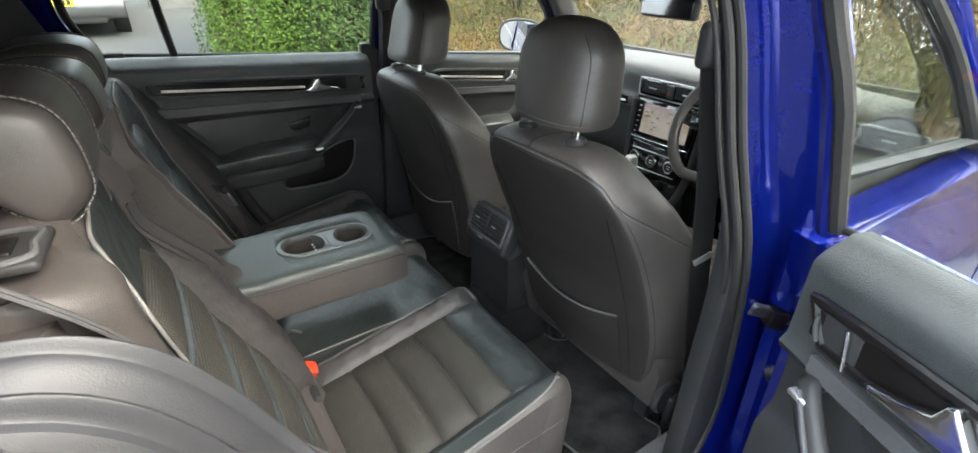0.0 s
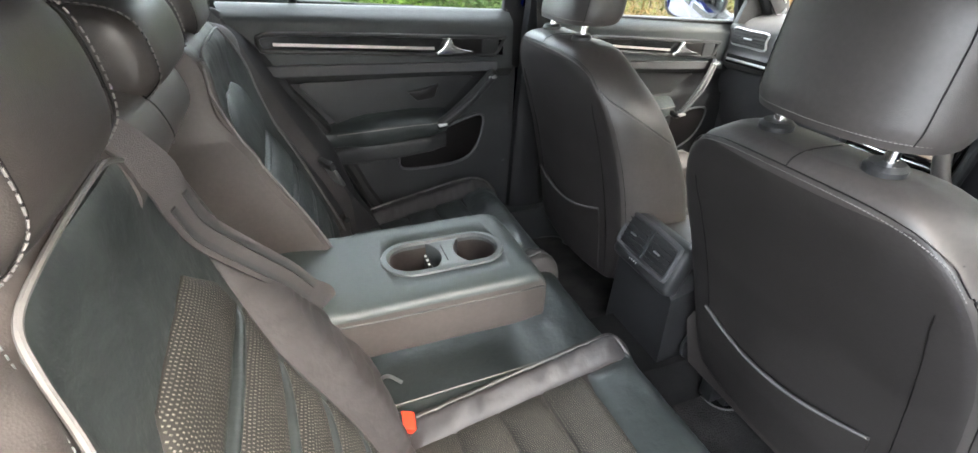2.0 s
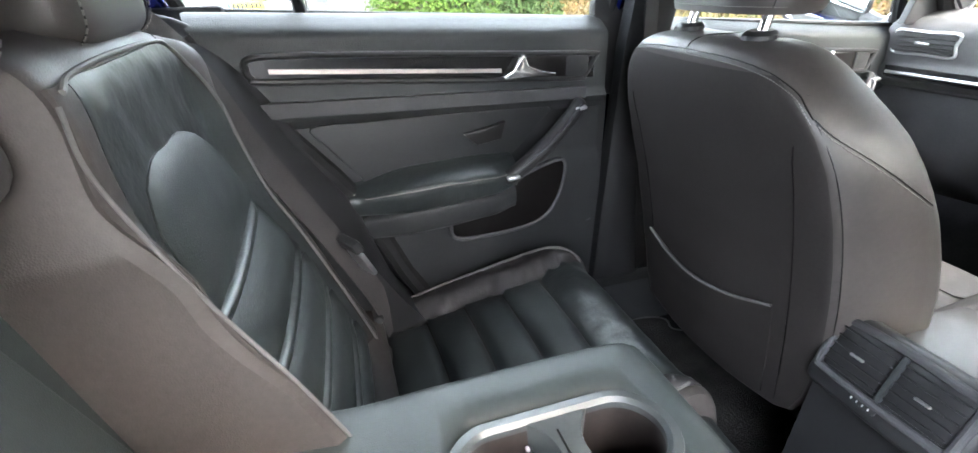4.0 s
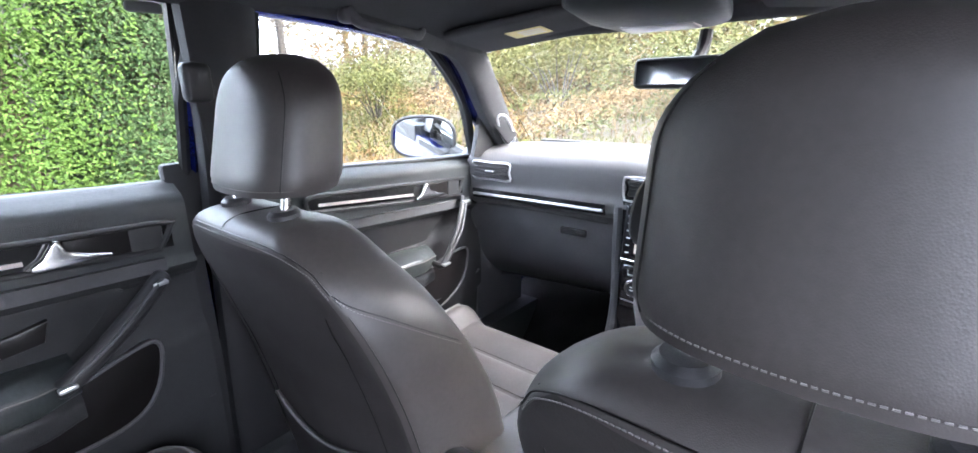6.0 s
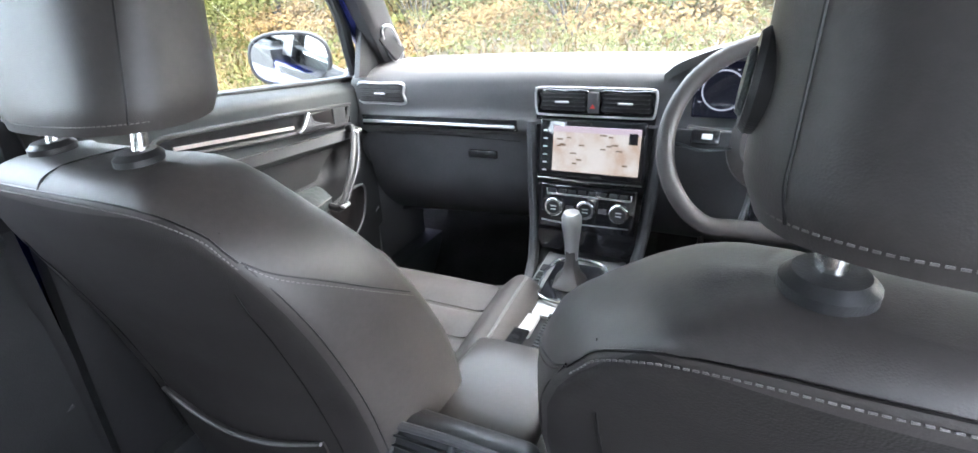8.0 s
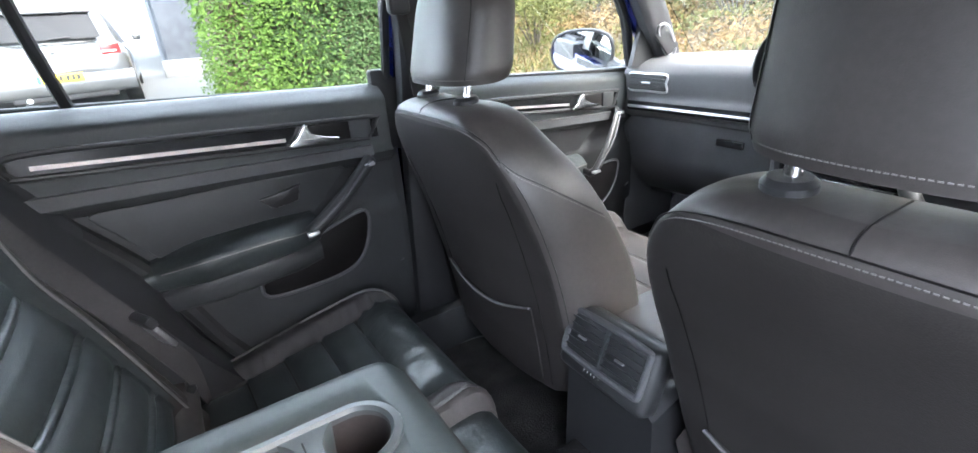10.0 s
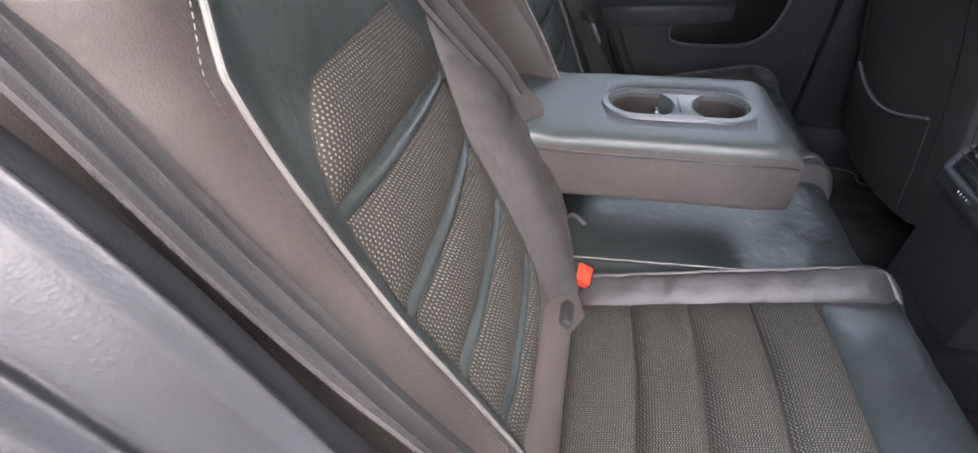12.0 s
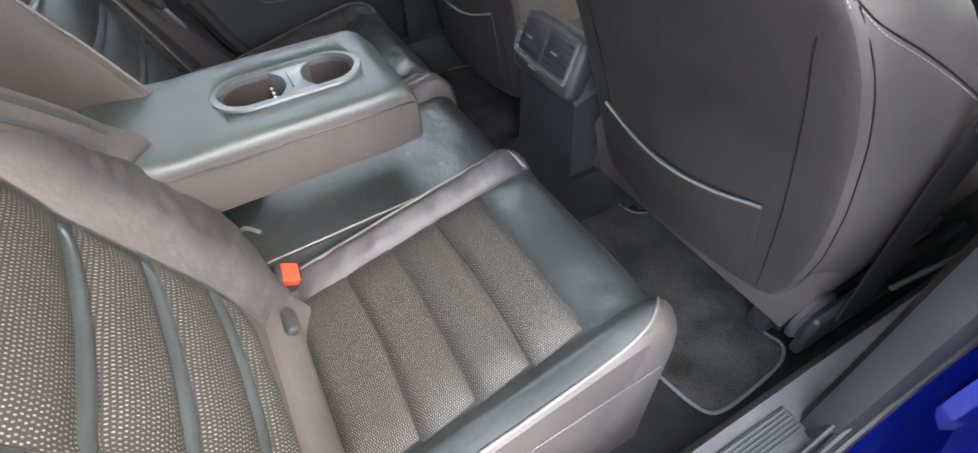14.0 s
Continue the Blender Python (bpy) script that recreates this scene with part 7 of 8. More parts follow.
for k in range(8):
    part("key", rbox((0.004, 0.018, 0.009), 0.001, 1, on_stack(-0.088 + 0.025 * k, 0.741, 0.010)), PLASTIC, climate)
for y in (-0.080, 0.0, 0.080):
    d = part("dial", disc(0.0235, 0.012, 30, on_stack(y, 0.700, 0.009) @ pose(0, 0, 0, 0, -90), 0.003, 0.016), CHROME, climate, "silver climate dial")
    part("dial_face", disc(0.0165, 0.009, 26, on_stack(y, 0.700, 0.009) @ pose(0, 0, 0, 0, -90), 0.001), PLASTIC, d)
    for k in (-1, 1):
        part("dial_mark", rbox((0.001, 0.014, 0.0025), 0.0003, 1, on_stack(y, 0.700 + 0.004 * k, 0.0187)), MAT_WHITE, d)
for y in (-0.04, 0.04):
    part("readout", rbox((0.003, 0.02, 0.012), 0.001, 1, on_stack(y, 0.700, 0.010)), TRIM, climate)
part("lower_line", tube([on_stack(0.112, 0.664, 0.010).translation, on_stack(0.05, 0.661, 0.010).translation, on_stack(-0.105, 0.664, 0.010).translation], 0.0018, 6), SILVER, climate)
for q in (-1, 1):
    part("panel_side", tube([(1.432, DC + q * 0.152, 0.90), (1.422, DC + q * 0.148, 0.76), (1.395, DC + q * 0.135, 0.62), (1.30, DC + q * 0.118, 0.53), (1.10, DC + q * 0.108, 0.50)], 0.014, 10, 6), TRIM, dash, "grey padded side of the centre stack")

# instrument binnacle on the driver's side
part("binnacle_hood", sheet(lambda u, v: Vector((lerp(1.36, 1.56, v), -0.315 + lerp(-0.205, 0.205, u), 1.045 + 0.045 * math.sin(math.pi * u) ** 0.6 * (1 - 0.3 * v) - 0.02 * (1 - math.sin(math.pi * u)))), 24, 8, (0, 0, -0.02)), DASHTOP, dash, "grey hood over the instruments")
cl = part("instrument_display", rbox((0.01, 0.30, 0.115), 0.01, 3, pose(1.435, -0.315, 0.985, 0, 14)), SCREENBLUE, dash, "dark blue digital instrument display")
for y in (-0.222, -0.408):
    M = pose(1.428, y, 0.985, 0, 14 - 90)
    part("gauge_ring", disc(0.042, 0.003, 30, M, 0, 0.0385), SCREENWHITE, cl)
    for k in range(9):
        a = radians(-30 + 30 * k)
        part("gauge_tick", rbox((0.0015, 0.006, 0.002), 0.0003, 1, pose(1.426 + 0.0124 * math.sin(a), y + 0.049 * math.cos(a), 0.985 + 0.0475 * math.sin(a) * 0.97, 0, 14)), SCREENWHITE, cl)
    part("gauge_red", rbox((0.002, 0.012, 0.02), 0.0005, 1, pose(1.424, y - 0.048, 0.965, 0, 14)), SCREENRED, cl)
part("car_icon", rbox((0.0015, 0.028, 0.024), 0.003, 2, pose(1.427, -0.315, 0.985, 0, 14)), SCREENWHITE, cl)
part("warning_lamp", rbox((0.002, 0.010, 0.010), 0.001, 1, pose(1.436, -0.29, 1.032, 0, 14)), SCREENRED, cl)

# steering wheel, square to its column
WH = pose(1.245, -0.318, 0.925, 0, -66, 0)
sw = thing("steering_wheel", "black leather flat-bottomed steering wheel with silver trim", "steering wheel", at=WH)
rim = []
for k in range(48):
    a = 2 * math.pi * k / 48
    x, y = 0.183 * math.cos(a), 0.183 * math.sin(a)
    rim.append(Vector((max(x, -0.158) if abs(y) < 0.1 else x, y, 0)))
rim = [Vector((p.x if p.x > -0.15 else -0.15 - (abs(p.x) - 0.15) * 0.35, p.y, 0)) for p in rim]
part("rim", tube(rim[::2], 0.0165, 14, 3, closed=True), LEATHER, sw, "black leather rim")
part("hub", disc(0.078, 0.05, 36, pose(-0.005, 0, -0.035), 0.02), LEATHER_SIDE, sw, "round black airbag cover")
em = part("emblem", disc(0.026, 0.003, 32, pose(-0.005, 0, 0.0148), 0.001, 0.0225), CHROME, sw, "plain chrome ring emblem")
for q in (-1, 1):
    part("emblem_bar", rbox((0.036, 0.005, 0.002), 0.0008, 1, pose(-0.005, q * 0.008, 0.016, 0, 0, q * 24)), CHROME, em)
    part("spoke", rbox((0.034, 0.10, 0.016), 0.006, 3, pose(0.004, q * 0.118, -0.010)), PLASTIC, sw)
    part("spoke_trim", tube([(-0.012, q * 0.07, 0.002), (-0.018, q * 0.12, 0.0), (-0.006, q * 0.165, -0.004)], 0.0028, 8, 5), CUPRIM, sw, "satin grey spoke edge")
    part("key_pad", rbox((0.026, 0.05, 0.012), 0.004, 2, pose(0.006, q * 0.115, 0.002)), INLAY, sw)
    part("key_sign", rbox((0.010, 0.018, 0.001), 0.0003, 1, pose(0.006, q * 0.112, 0.0085)), MAT_WHITE, sw)
    part("lower_spoke", tube([(-0.07, q * 0.028, -0.004), (-0.12, q * 0.034, -0.006), (-0.155, q * 0.045, -0.004)], 0.005, 8, 5), CUPRIM, sw)
part("lower_insert", rbox((0.075, 0.055, 0.010), 0.004, 2, pose(-0.115, 0, -0.010)), PIANO, sw)
part("lower_badge", rbox((0.006, 0.03, 0.002), 0.0008, 1, pose(-0.138, 0, -0.004)), CHROME, sw)
part("column", tube([(0, 0, -0.03), (0.0, 0, -0.24)], 0.048, 16, 3), PLASTIC, sw, "black steering column shroud")
for q in (-1, 1):
    part("stalk", tube([(0.02, q * 0.04, -0.06), (0.03, q * 0.15, -0.05)], 0.008, 8, 3), PLASTIC, sw)
for i, (y, w) in enumerate(((-0.22, 0.075), (-0.335, 0.05))):
    pd = thing("pedal", "brushed steel pedal with rubber studs", "pedal", "pedals", at=pose(1.56, y, 0.47, 0, -35))
    part("plate", rbox((0.012, w, 0.065), 0.004, 2), STEEL, pd)
    part("lever", tube([(0.006, 0, 0.02), (0.10, 0, 0.12)], 0.008, 8, 3), PLASTIC, pd)
    for k in range(3):
        part("stud", rbox((0.006, w - 0.02, 0.008), 0.002, 1, pose(-0.007, 0, -0.02 + 0.02 * k)), RUBBER, pd)

# ---- centre console ----
con = thing("centre_console", "dark centre console with silver shift surround and rear vents", "console")


def con_f(u, v):
    x = lerp(0.64, 1.44, u)
    y = lerp(-1, 1, v)
    z = curve_at([(0.64, 0.585), (0.70, 0.60), (0.80, 0.585), (1.0, 0.553), (1.10, 0.540), (1.36, 0.558), (1.44, 0.60)], x)
    w = curve_at([(0.64, 0.100), (0.9, 0.100), (1.1, 0.105), (1.44, 0.125)], x)
    c = curve_at([(0.64, 0.020), (1.44, DC)], x)
    return Vector((x, c + w * y, z - 0.02 * abs(y) ** 6))


bm = bmesh.new()
solid(bm, 40, 20, con_f, lambda u, v: Vector((con_f(u, v).x, con_f(u, v).y * 1.1, FLOOR + 0.02)))
part("console_body", bm, PLASTIC, con, "dark grained console body")
lid = rings_body([[Vector((x, 0.030 + w * math.copysign(abs(math.cos(q)) ** 0.45, math.cos(q)), z + h * math.copysign(abs(math.sin(q)) ** 0.5, math.sin(q)))) for q in (2 * math.pi * j / 24 for j in range(24))] for x, w, h, z in ((0.665, 0.07, 0.012, 0.622), (0.675, 0.080, 0.022, 0.627), (0.74, 0.083, 0.024, 0.632), (0.83, 0.082, 0.024, 0.635), (0.895, 0.078, 0.022, 0.634), (0.908, 0.070, 0.013, 0.632))])
part("armrest", lid, LEATHER, con, "smooth black leather armrest lid", 60)
pl = part("shift_plate", rbox((0.27, 0.20, 0.012), 0.006, 2, pose(1.265, DC - 0.005, 0.512, 0, -4)), PALE, con, "satin silver shift surround")
part("plate_well", rbox((0.165, 0.125, 0.010), 0.01, 3, pose(1.265, DC - 0.004, 0.518, 0, -4)), PIANO, pl)
part("plate_rim", tube([(1.19, DC + 0.055, 0.521), (1.19, DC - 0.063, 0.521), (1.345, DC - 0.063, 0.530), (1.345, DC + 0.055, 0.530)], 0.004, 8, 5, closed=True), CHROME, pl)
gaiter = rings_body([[Vector((1.265 + dx + w * math.copysign(abs(math.cos(q)) ** 0.6, math.cos(q)), DC + 0.004 + w * 0.8 * math.copysign(abs(math.sin(q)) ** 0.6, math.sin(q)) * (1 + 0.08 * math.cos(5 * q)), z)) for q in (2 * math.pi * j / 30 for j in range(30))] for w, z, dx in ((0.046, 0.522, 0), (0.040, 0.530, 0.002), (0.028, 0.542, 0.006), (0.021, 0.556, 0.009), (0.017, 0.575, 0.011), (0.015, 0.60, 0.012))])
gl_ = part("gear_lever", gaiter, LEATHER, con, "automatic gear lever with leather gaiter and bright knob")
part("knob", rings_body([[Vector((1.279 + dx + a * math.cos(q), DC + 0.004 + b * math.sin(q), z)) for q in (2 * math.pi * j / 24 for j in range(24))] for a, b, z, dx in ((0.016, 0.015, 0.575, 0), (0.017, 0.016, 0.61, -0.001), (0.021, 0.019, 0.640, -0.003), (0.026, 0.022, 0.665, -0.006), (0.027, 0.022, 0.684, -0.008), (0.020, 0.017, 0.697, -0.009))]), SILVER, gl_, "satin silver gear knob", 60)
for k in range(4):
    part("shift_key", rbox((0.028, 0.018, 0.006), 0.002, 1, pose(1.195 + 0.035 * k, DC - 0.088, 0.520 + 0.0025 * k)), PLASTIC, con)
    part("shift_key", rbox((0.028, 0.018, 0.006), 0.002, 1, pose(1.195 + 0.035 * k, DC + 0.076, 0.520 + 0.0025 * k)), PLASTIC, con)
part("parking_switch", rbox((0.075, 0.042, 0.014), 0.004, 2, pose(1.085, DC + 0.048, 0.508)), PALE, con, "silver parking brake switch")
part("switch_pit", rbox((0.06, 0.040, 0.008), 0.003, 1, pose(1.025, DC + 0.046, 0.519)), PIANO, con)
part("cup_shutter", rbox((0.14, 0.085, 0.010), 0.004, 2, pose(1.065, DC - 0.032, 0.512)), TRIM_SOFT, con, "dark ribbed cup holder shutter")
for k in range(13):
    part("shutter_rib", rbox((0.004, 0.08, 0.003), 0.001, 1, pose(1.005 + 0.01 * k, DC - 0.032, 0.5185)), PLASTIC, con)
for ob in con.children:
    if ob.name.split(".")[0] in ("shift_plate", "gear_lever", "shift_key", "parking_switch", "switch_pit", "cup_shutter", "shutter_rib"):
        ob.location.z += 0.043
buckle(0.99, 0.150, 0.545, 0, 5, RED, "black front buckle with a red release button")

# rear face of the console with two vents
RV = pose(0.640, 0.024, 0.640, 0, 22, 0)
rvf = part("rear_vent_housing", rbox((0.05, 0.205, 0.125), 0.018, 4, RV @ pose(0.020, 0, -0.004)), PLASTIC, con, "dark grey housing of the rear vents")
part("vent_bezel", tube([RV @ Vector((-0.008, sy * 0.088, sz)) for sy, sz in ((0.88, 0.047), (0, 0.050), (-0.88, 0.047), (-0.97, 0.043), (-1, 0.035), (-1, 0.0), (-1, -0.022), (-0.97, -0.030), (-0.88, -0.033), (0, -0.035), (0.88, -0.033), (0.97, -0.030), (1, -0.022), (1, 0.0), (1, 0.035), (0.97, 0.043))], 0.006, 10, 4, closed=True), TRIM, rvf, "satin grey vent frame")
for q in (-1, 1):
    v = part("air_vent", rbox((0.02, 0.080, 0.070), 0.006, 2, RV @ pose(0.000, q * 0.043, 0.009)), PLASTIC, rvf, "black louvred rear air vent")
    for k in range(5):
        part("slat", rbox((0.014, 0.074, 0.0026), 0.001, 1, RV @ pose(-0.011, q * 0.043, -0.017 + 0.013 * k, 0, 16)), PLASTIC, v)
    part("tab", rbox((0.006, 0.020, 0.004), 0.0015, 1, RV @ pose(-0.019, q * 0.043, 0.009)), SILVER, v, "silver vent tab")
part("vent_post", rbox((0.022, 0.008, 0.074), 0.003, 2, RV @ pose(-0.003, 0, 0.009)), TRIM_SOFT, rvf)
part("vent_wheel", rbox((0.010, 0.034, 0.010), 0.003, 2, RV @ pose(-0.007, 0.01, -0.043)), PLASTIC, rvf)
for k in range(4):
    part("wheel_mark", rbox((0.002, 0.002, 0.004), 0.0005, 1, RV @ pose(-0.012, 0.008 * k, -0.043)), MAT_WHITE, rvf)
part("rear_lower", sheet(lambda u, v: Vector((0.642 + 0.03 * (1 - v), 0.02 + lerp(-0.088, 0.088, u), lerp(FLOOR + 0.09, 0.585, v))), 8, 8, (0.03, 0, 0)), PLASTIC, con)

# ---- overhead ----
oc = thing("overhead_console", "dark overhead console with reading lamps", "overhead console", at=pose(1.17, 0.03, 1.352, 0, 7))
part("body", rings_body([[Vector((x, w * math.copysign(abs(math.cos(q)) ** 0.5, math.cos(q)), z + h * math.copysign(abs(math.sin(q)) ** 0.6, math.sin(q)))) for q in (2 * math.pi * j / 24 for j in range(24))] for x, w, h, z in ((-0.11, 0.12, 0.008, 0.010), (-0.095, 0.135, 0.022, 0.0), (0.0, 0.135, 0.028, -0.004), (0.09, 0.115, 0.024, -0.004), (0.115, 0.095, 0.010, 0.0))]), TRIM_SOFT, oc, "", 60)
part("lamp_lens", rbox((0.05, 0.14, 0.008), 0.003, 2, pose(0.045, 0, -0.029)), SILVER, oc)
for q in (-1, 1):
    for k in range(4):
        part("speaker_slot", rbox((0.002, 0.022, 0.0022), 0.0005, 1, pose(-0.1005, q * 0.09, -0.002 + 0.005 * k)), PIANO, oc)
rm = thing("rear_view_mirror", "black interior mirror hung from the windscreen", "mirror", at=pose(1.27, -0.008, 1.234, 0, 4, -8))
part("shell", rbox((0.028, 0.235, 0.062), 0.013, 4), PLASTIC, rm)
# the dark cabin's reflection is put into the glass as a low base colour
part("mirror_glass", rbox((0.004, 0.215, 0.048), 0.0018, 1, pose(-0.0135, 0, 0)), mat("mirror_dark_reflection", (0.13, 0.13, 0.14), 0.08, metal=1.0, vary=0.0, rvary=0.0), rm, "silvered mirror glass with a dark cabin reflection in its colour")
part("stem", tube([(0.012, 0, 0.01), (0.05, 0, 0.05), (0.06, 0, 0.085)], 0.013, 10, 5), PLASTIC, rm)
for q in (1, -1):
    vs = thing("sun_visor", "dark cloth sun visor folded to the roof", "sun visor", "sun visors", at=pose(1.22, q * 0.335 + 0.02, 1.338, q * -5, 9))
    part("flap", rbox((0.17, 0.36, 0.020), 0.009, 3), HEADLINER, vs)
    if q > 0:
        part("warning_label", rbox((0.05, 0.10, 0.001), 0.0003, 1, pose(-0.01, -0.02, -0.0108)), YELLOW, vs, "pale yellow printed warning label")
        for k in range(3):
            part("label_line", rbox((0.005, 0.06, 0.0006), 0.0002, 1, pose(-0.022 + 0.012 * k, -0.03, -0.0114)), MAT_WHITE, vs)
    gh = thing("grab_handle", "dark grey fold-down grab handle on the roof rail", "grab handle", "roof handles")
    part("bar", tube([(0.885, q * 0.555, 1.375), (0.905, q * 0.545, 1.349), (0.96, q * 0.540, 1.340), (1.02, q * 0.540, 1.336), (1.070, q * 0.545, 1.332), (1.092, q * 0.555, 1.348)], 0.0115, 12, 6, flat=0.75), TRIM, gh)
    for x in (0.888, 1.090):
        part("foot", rbox((0.036, 0.03, 0.03), 0.010, 3, pose(x, q * 0.562, 1.362)), TRIM, gh)
    hk = thing("coat_hook", "small dark coat hook above the pillar", "hook", "coat hooks", at=pose(0.52, q * 0.56, 1.345))
    part("plate", rbox((0.05, 0.012, 0.016), 0.005, 2), TRIM, hk)

# ---- mats ----
def mat_thing(outline, z, label):
    m = thing("floor_mat", label, "floor mat", "floor mats")
    sm = [(p.x, p.y) for p in catmull([(a, b, 0) for a, b in outline], 5, True)]
    bm = bmesh.new()
    lo = [bm.verts.new((a, b, z)) for a, b in sm]
    hi = [bm.verts.new((a, b, z + 0.008)) for a, b in sm]
    bm.faces.new(hi)
    bm.faces.new(lo[::-1])
    for i in range(len(lo)):
        k = (i + 1) % len(lo)
        bm.faces.new((lo[i], lo[k], hi[k], hi[i]))
    part("carpet", bm, MATPILE, m)
    part("edge_binding", tube([(a, b, z + 0.007) for a, b in sm[::2]], 0.0035, 8, 2, closed=True), PIPING, m, "pale grey bound edge")


RM = [(0.505, -0.14), (0.51, -0.30), (0.515, -0.42), (0.53, -0.53), (0.545, -0.600), (0.575, -0.622), (0.66, -0.620), (0.732, -0.610), (0.762, -0.587), (0.755, -0.552), (0.785, -0.532), (0.85, -0.515), (0.875, -0.36), (0.85, -0.212), (0.79, -0.203), (0.757, -0.183), (0.745, -0.142), (0.72, -0.126), (0.60, -0.124)]
mat_thing(RM, FLOOR + 0.002, "black carpet mat with pale bound edge behind the driver seat")
mat_thing([(a, -b + 0.02) for a, b in RM], FLOOR + 0.002, "black carpet mat with pale bound edge behind the passenger seat")
mat_thing([(1.15, 0.18), (1.15, 0.58), (1.30, 0.63), (1.52, 0.62), (1.54, 0.40), (1.52, 0.18)], FLOOR + 0.002, "black carpet mat in the front passenger footwell")

# ---- the parked white hatchback and the house ----
wc = thing("parked_car", "white hatchback parked on the driveway, seen from behind", "car", at=pose(-0.98, 8.75, 0.265))
def wring(y, w, z0, z1, roof=0.0):
    pts = []
    for k in range(40):
        c, sn = math.cos(2 * math.pi * k / 40), math.sin(2 * math.pi * k / 40)
        pts.append(Vector((w * math.copysign(abs(c) ** 0.38, c), y, (z0 + z1) / 2 + (z1 - z0) / 2 * math.copysign(abs(sn) ** 0.5, sn))))
    return pts


part("body", rings_body([wring(y, w, a, b) for y, w, a, b in ((0.0, 0.70, 0.30, 0.86), (0.03, 0.80, 0.26, 0.94), (0.12, 0.86, 0.24, 0.99), (0.5, 0.88, 0.22, 1.0), (2.0, 0.89, 0.22, 0.98), (3.4, 0.88, 0.22, 0.92), (4.1, 0.82, 0.24, 0.80), (4.25, 0.7, 0.3, 0.7))]), WHITECAR, wc, "glossy white body")
part("cabin", rings_body([[Vector((w * math.copysign(abs(math.cos(q)) ** 0.4, math.cos(q)), y0 + yl * (0.5 + 0.5 * math.copysign(abs(math.sin(q)) ** 0.5, math.sin(q))), z)) for q in (2 * math.pi * j / 40 for j in range(40))] for w, y0, yl, z in ((0.84, 0.06, 2.9, 0.92), (0.80, 0.12, 2.7, 1.05), (0.70, 0.32, 2.15, 1.32), (0.64, 0.36, 1.9, 1.40), (0.55, 0.45, 1.6, 1.43))]), WHITECAR, wc, "white roof and pillars")
part("rear_window", sheet(lambda u, v: Vector((lerp(-0.60, 0.60, u) * (1 - 0.12 * v), lerp(0.085, 0.275, v), lerp(1.02, 1.33, v))), 10, 6, (0, -0.02, 0)), PIT, wc, "dark sloping rear window")
part("spoiler", rbox((1.16, 0.20, 0.04), 0.018, 3, pose(0, 0.33, 1.385, 8)), WHITECAR, wc)
part("wiper", tube([(0.0, 0.06, 1.03), (0.25, 0.06, 1.05)], 0.010, 6), PLASTIC, wc)
for q in (-1, 1):
    tl = part("tail_lamp", rbox((0.24, 0.10, 0.16), 0.03, 3, pose(q * 0.655, 0.045, 0.865, 0, 0, q * 12)), mat("lamp_red", (0.55, 0.03, 0.03), 0.15, coat=0.5), wc, "red tail lamp")
    part("lamp_bar", rbox((0.18, 0.01, 0.025), 0.004, 1, pose(q * 0.64, -0.008, 0.835, 0, 0, q * 12)), MAT_WHITE, tl)
    w = part("wheel", disc(0.31, 0.21, 36, pose(q * 0.76 + 0.105, 0.75, 0.31, 0, -90), 0.03), RUBBER, wc)
    part("wheel", disc(0.31, 0.21, 36, pose(q * 0.76 + 0.105, 3.4, 0.31, 0, -90), 0.03), RUBBER, wc)
    part("door_mirror", rbox((0.16, 0.09, 0.12), 0.035, 3, pose(q * 0.99, 2.55, 1.02)), WHITECAR, wc)
    part("exhaust", disc(0.035, 0.12, 20, pose(q * 0.42 - 0.0, -0.02, 0.27, -90)), STEEL, wc) if q < 0 else None
part("plate_recess", rbox((0.62, 0.03, 0.17), 0.02, 3, pose(0, 0.02, 0.56)), WHITECAR, wc)
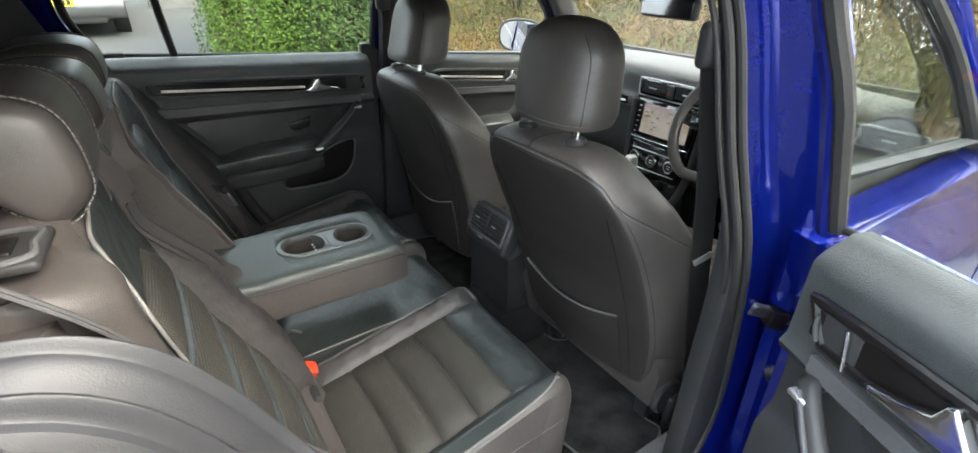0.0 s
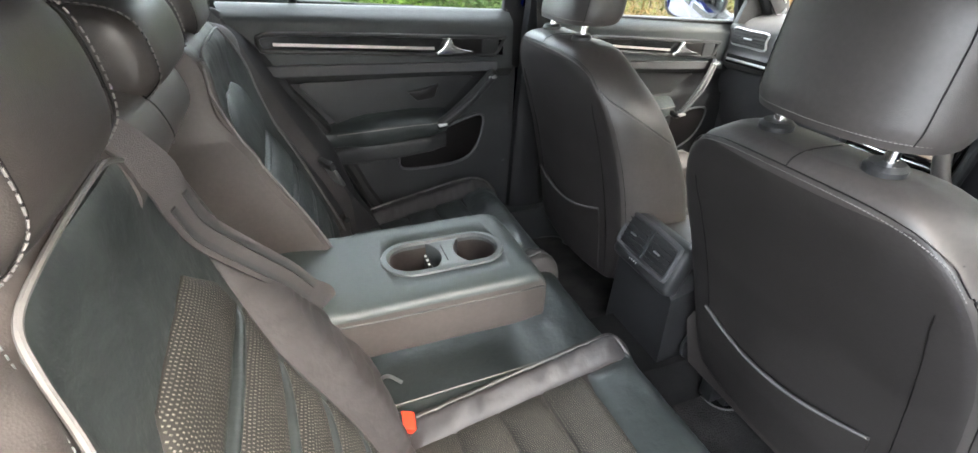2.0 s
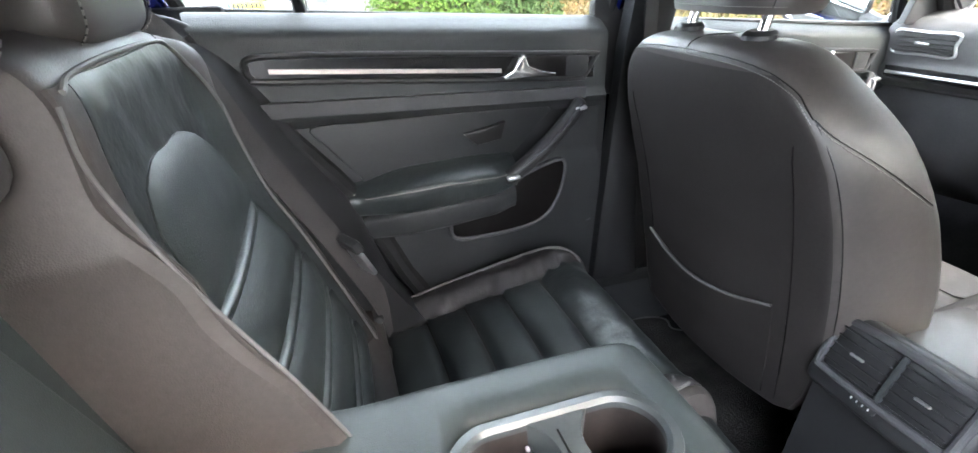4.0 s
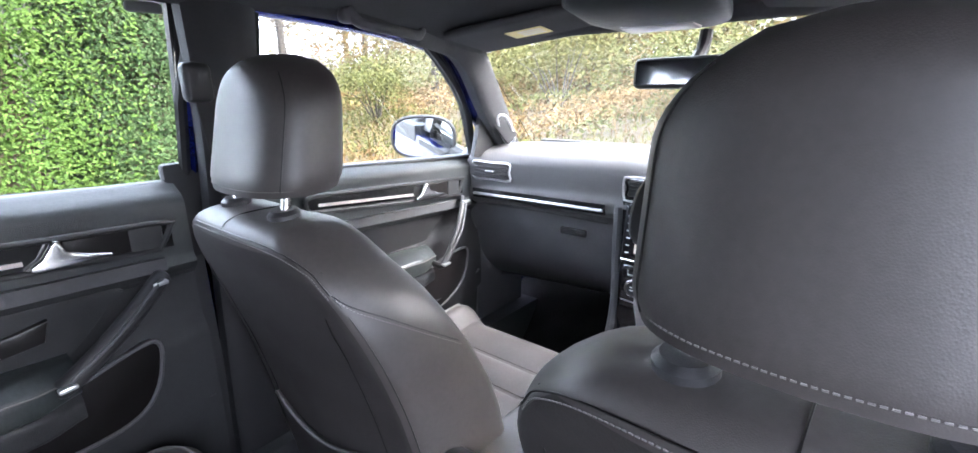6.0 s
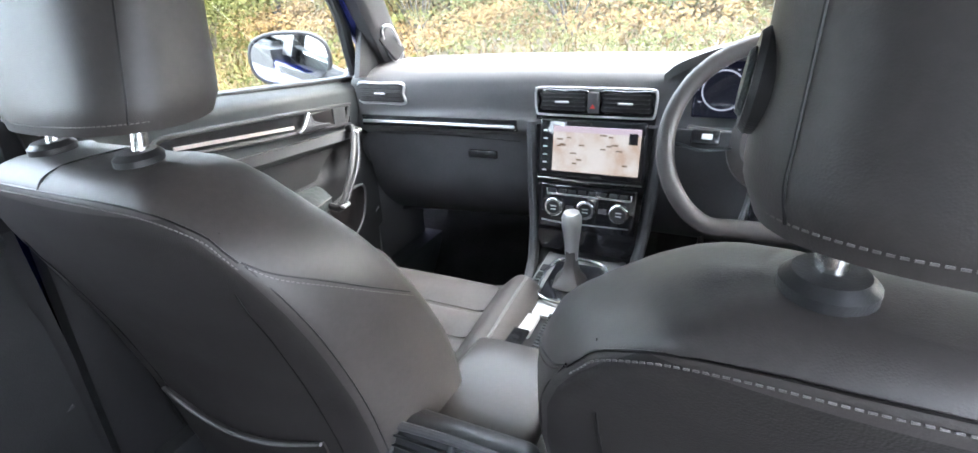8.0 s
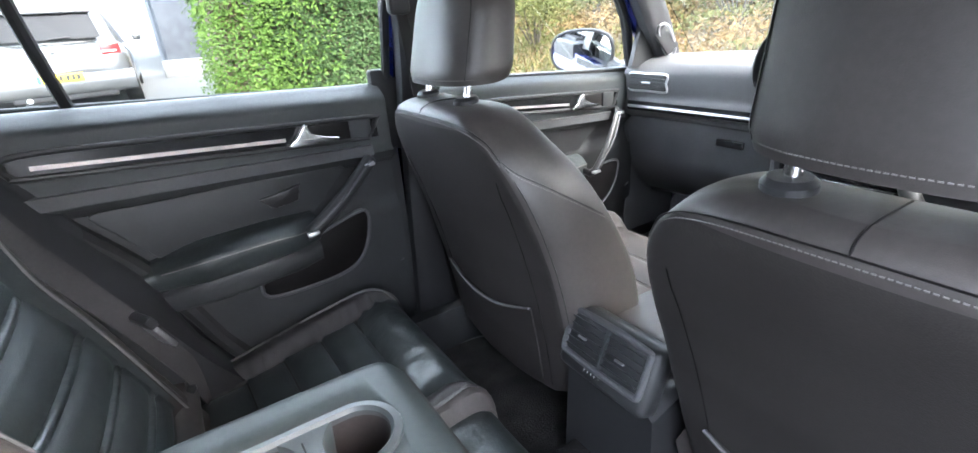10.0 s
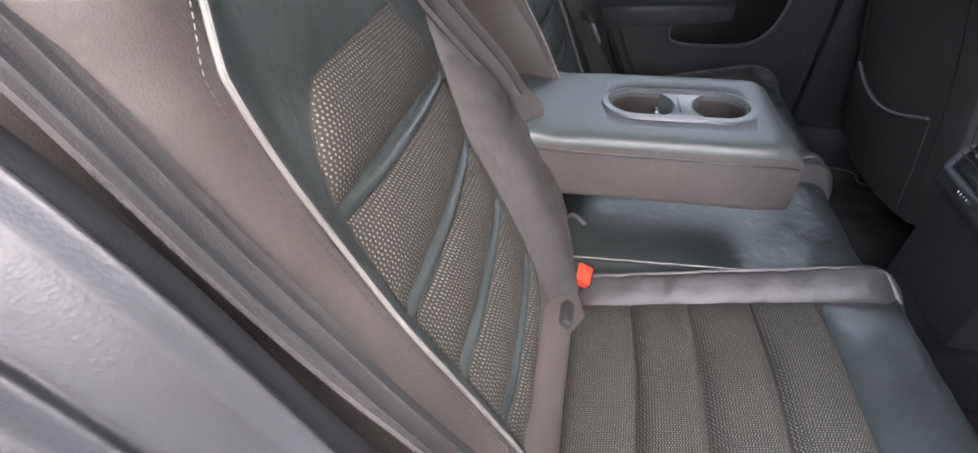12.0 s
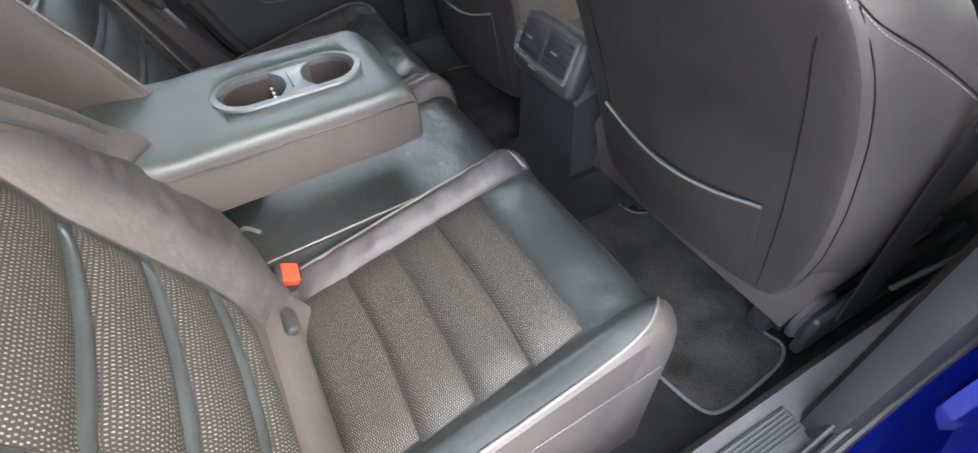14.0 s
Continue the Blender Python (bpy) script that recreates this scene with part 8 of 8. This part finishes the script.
pt = part("number_plate", rbox((0.52, 0.012, 0.112), 0.004, 2, pose(0, -0.075, 0.53)), mat("plate_yellow", (0.80, 0.60, 0.02), 0.5, vary=0.05), wc, "yellow rear number plate")
part("plate_band", rbox((0.045, 0.004, 0.105), 0.001, 1, pose(-0.235, -0.081, 0.53)), BLUEPRINT, pt)
for k in range(7):
    part("plate_bar", rbox((0.042, 0.003, 0.072), 0.001, 1, pose(-0.17 + 0.058 * k + (0.025 if k > 3 else 0), -0.0815, 0.53)), DARKPRINT, pt)
part("emblem", disc(0.04, 0.012, 26, pose(0, 0.012, 0.875, 90), 0.003), SILVER, wc, "round silver emblem")
part("boot_line", tube([(-0.55, 0.006, 0.60), (0, -0.004, 0.595), (0.55, 0.006, 0.60)], 0.006, 6), PLASTIC, wc)
part("bumper", rings_body([[Vector((x, 0.02 - 0.085 * math.cos(q) * (1 - 0.5 * abs(x / 0.85) ** 3), 0.44 + 0.14 * math.sin(q))) for q in (2 * math.pi * j / 16 for j in range(16))] for x in (-0.85, -0.8, -0.5, 0, 0.5, 0.8, 0.85)]), WHITECAR, wc, "white rear bumper", 60)
part("diffuser", rbox((1.2, 0.10, 0.12), 0.03, 3, pose(0, 0.05, 0.29)), PLASTIC, wc, "dark lower bumper insert")
hs = thing("garage", "dark slate-grey garage wall beside the driveway", "building")
part("wall", rbox((3.6, 0.3, 3.0), 0.02, 2, pose(2.25, 14.0, 1.5)), SLATE, hs)
part("wall", rbox((0.3, 5.0, 3.0), 0.02, 2, pose(0.55, 16.6, 1.5)), SLATE, hs)
part("roof", rbox((4.2, 6.0, 0.2), 0.04, 2, pose(2.4, 16.6, 3.1)), SLATE, hs)
part("plinth", rbox((0.9, 0.5, 0.55), 0.02, 2, pose(0.75, 12.6, 0.5)), WHITEWALL, hs, "pale low block beside the wall")
hw = thing("house", "white rendered house wall behind the driveway", "building")
part("wall", rbox((9.0, 0.4, 5.0), 0.02, 2, pose(-6.0, 21.0, 2.5)), WHITEWALL, hw)
part("roof", prism([(20.6, 5.0), (24.0, 7.5), (27.5, 5.0)], 9.4, 0, 0), SLATE, hw).location.x = -10.7
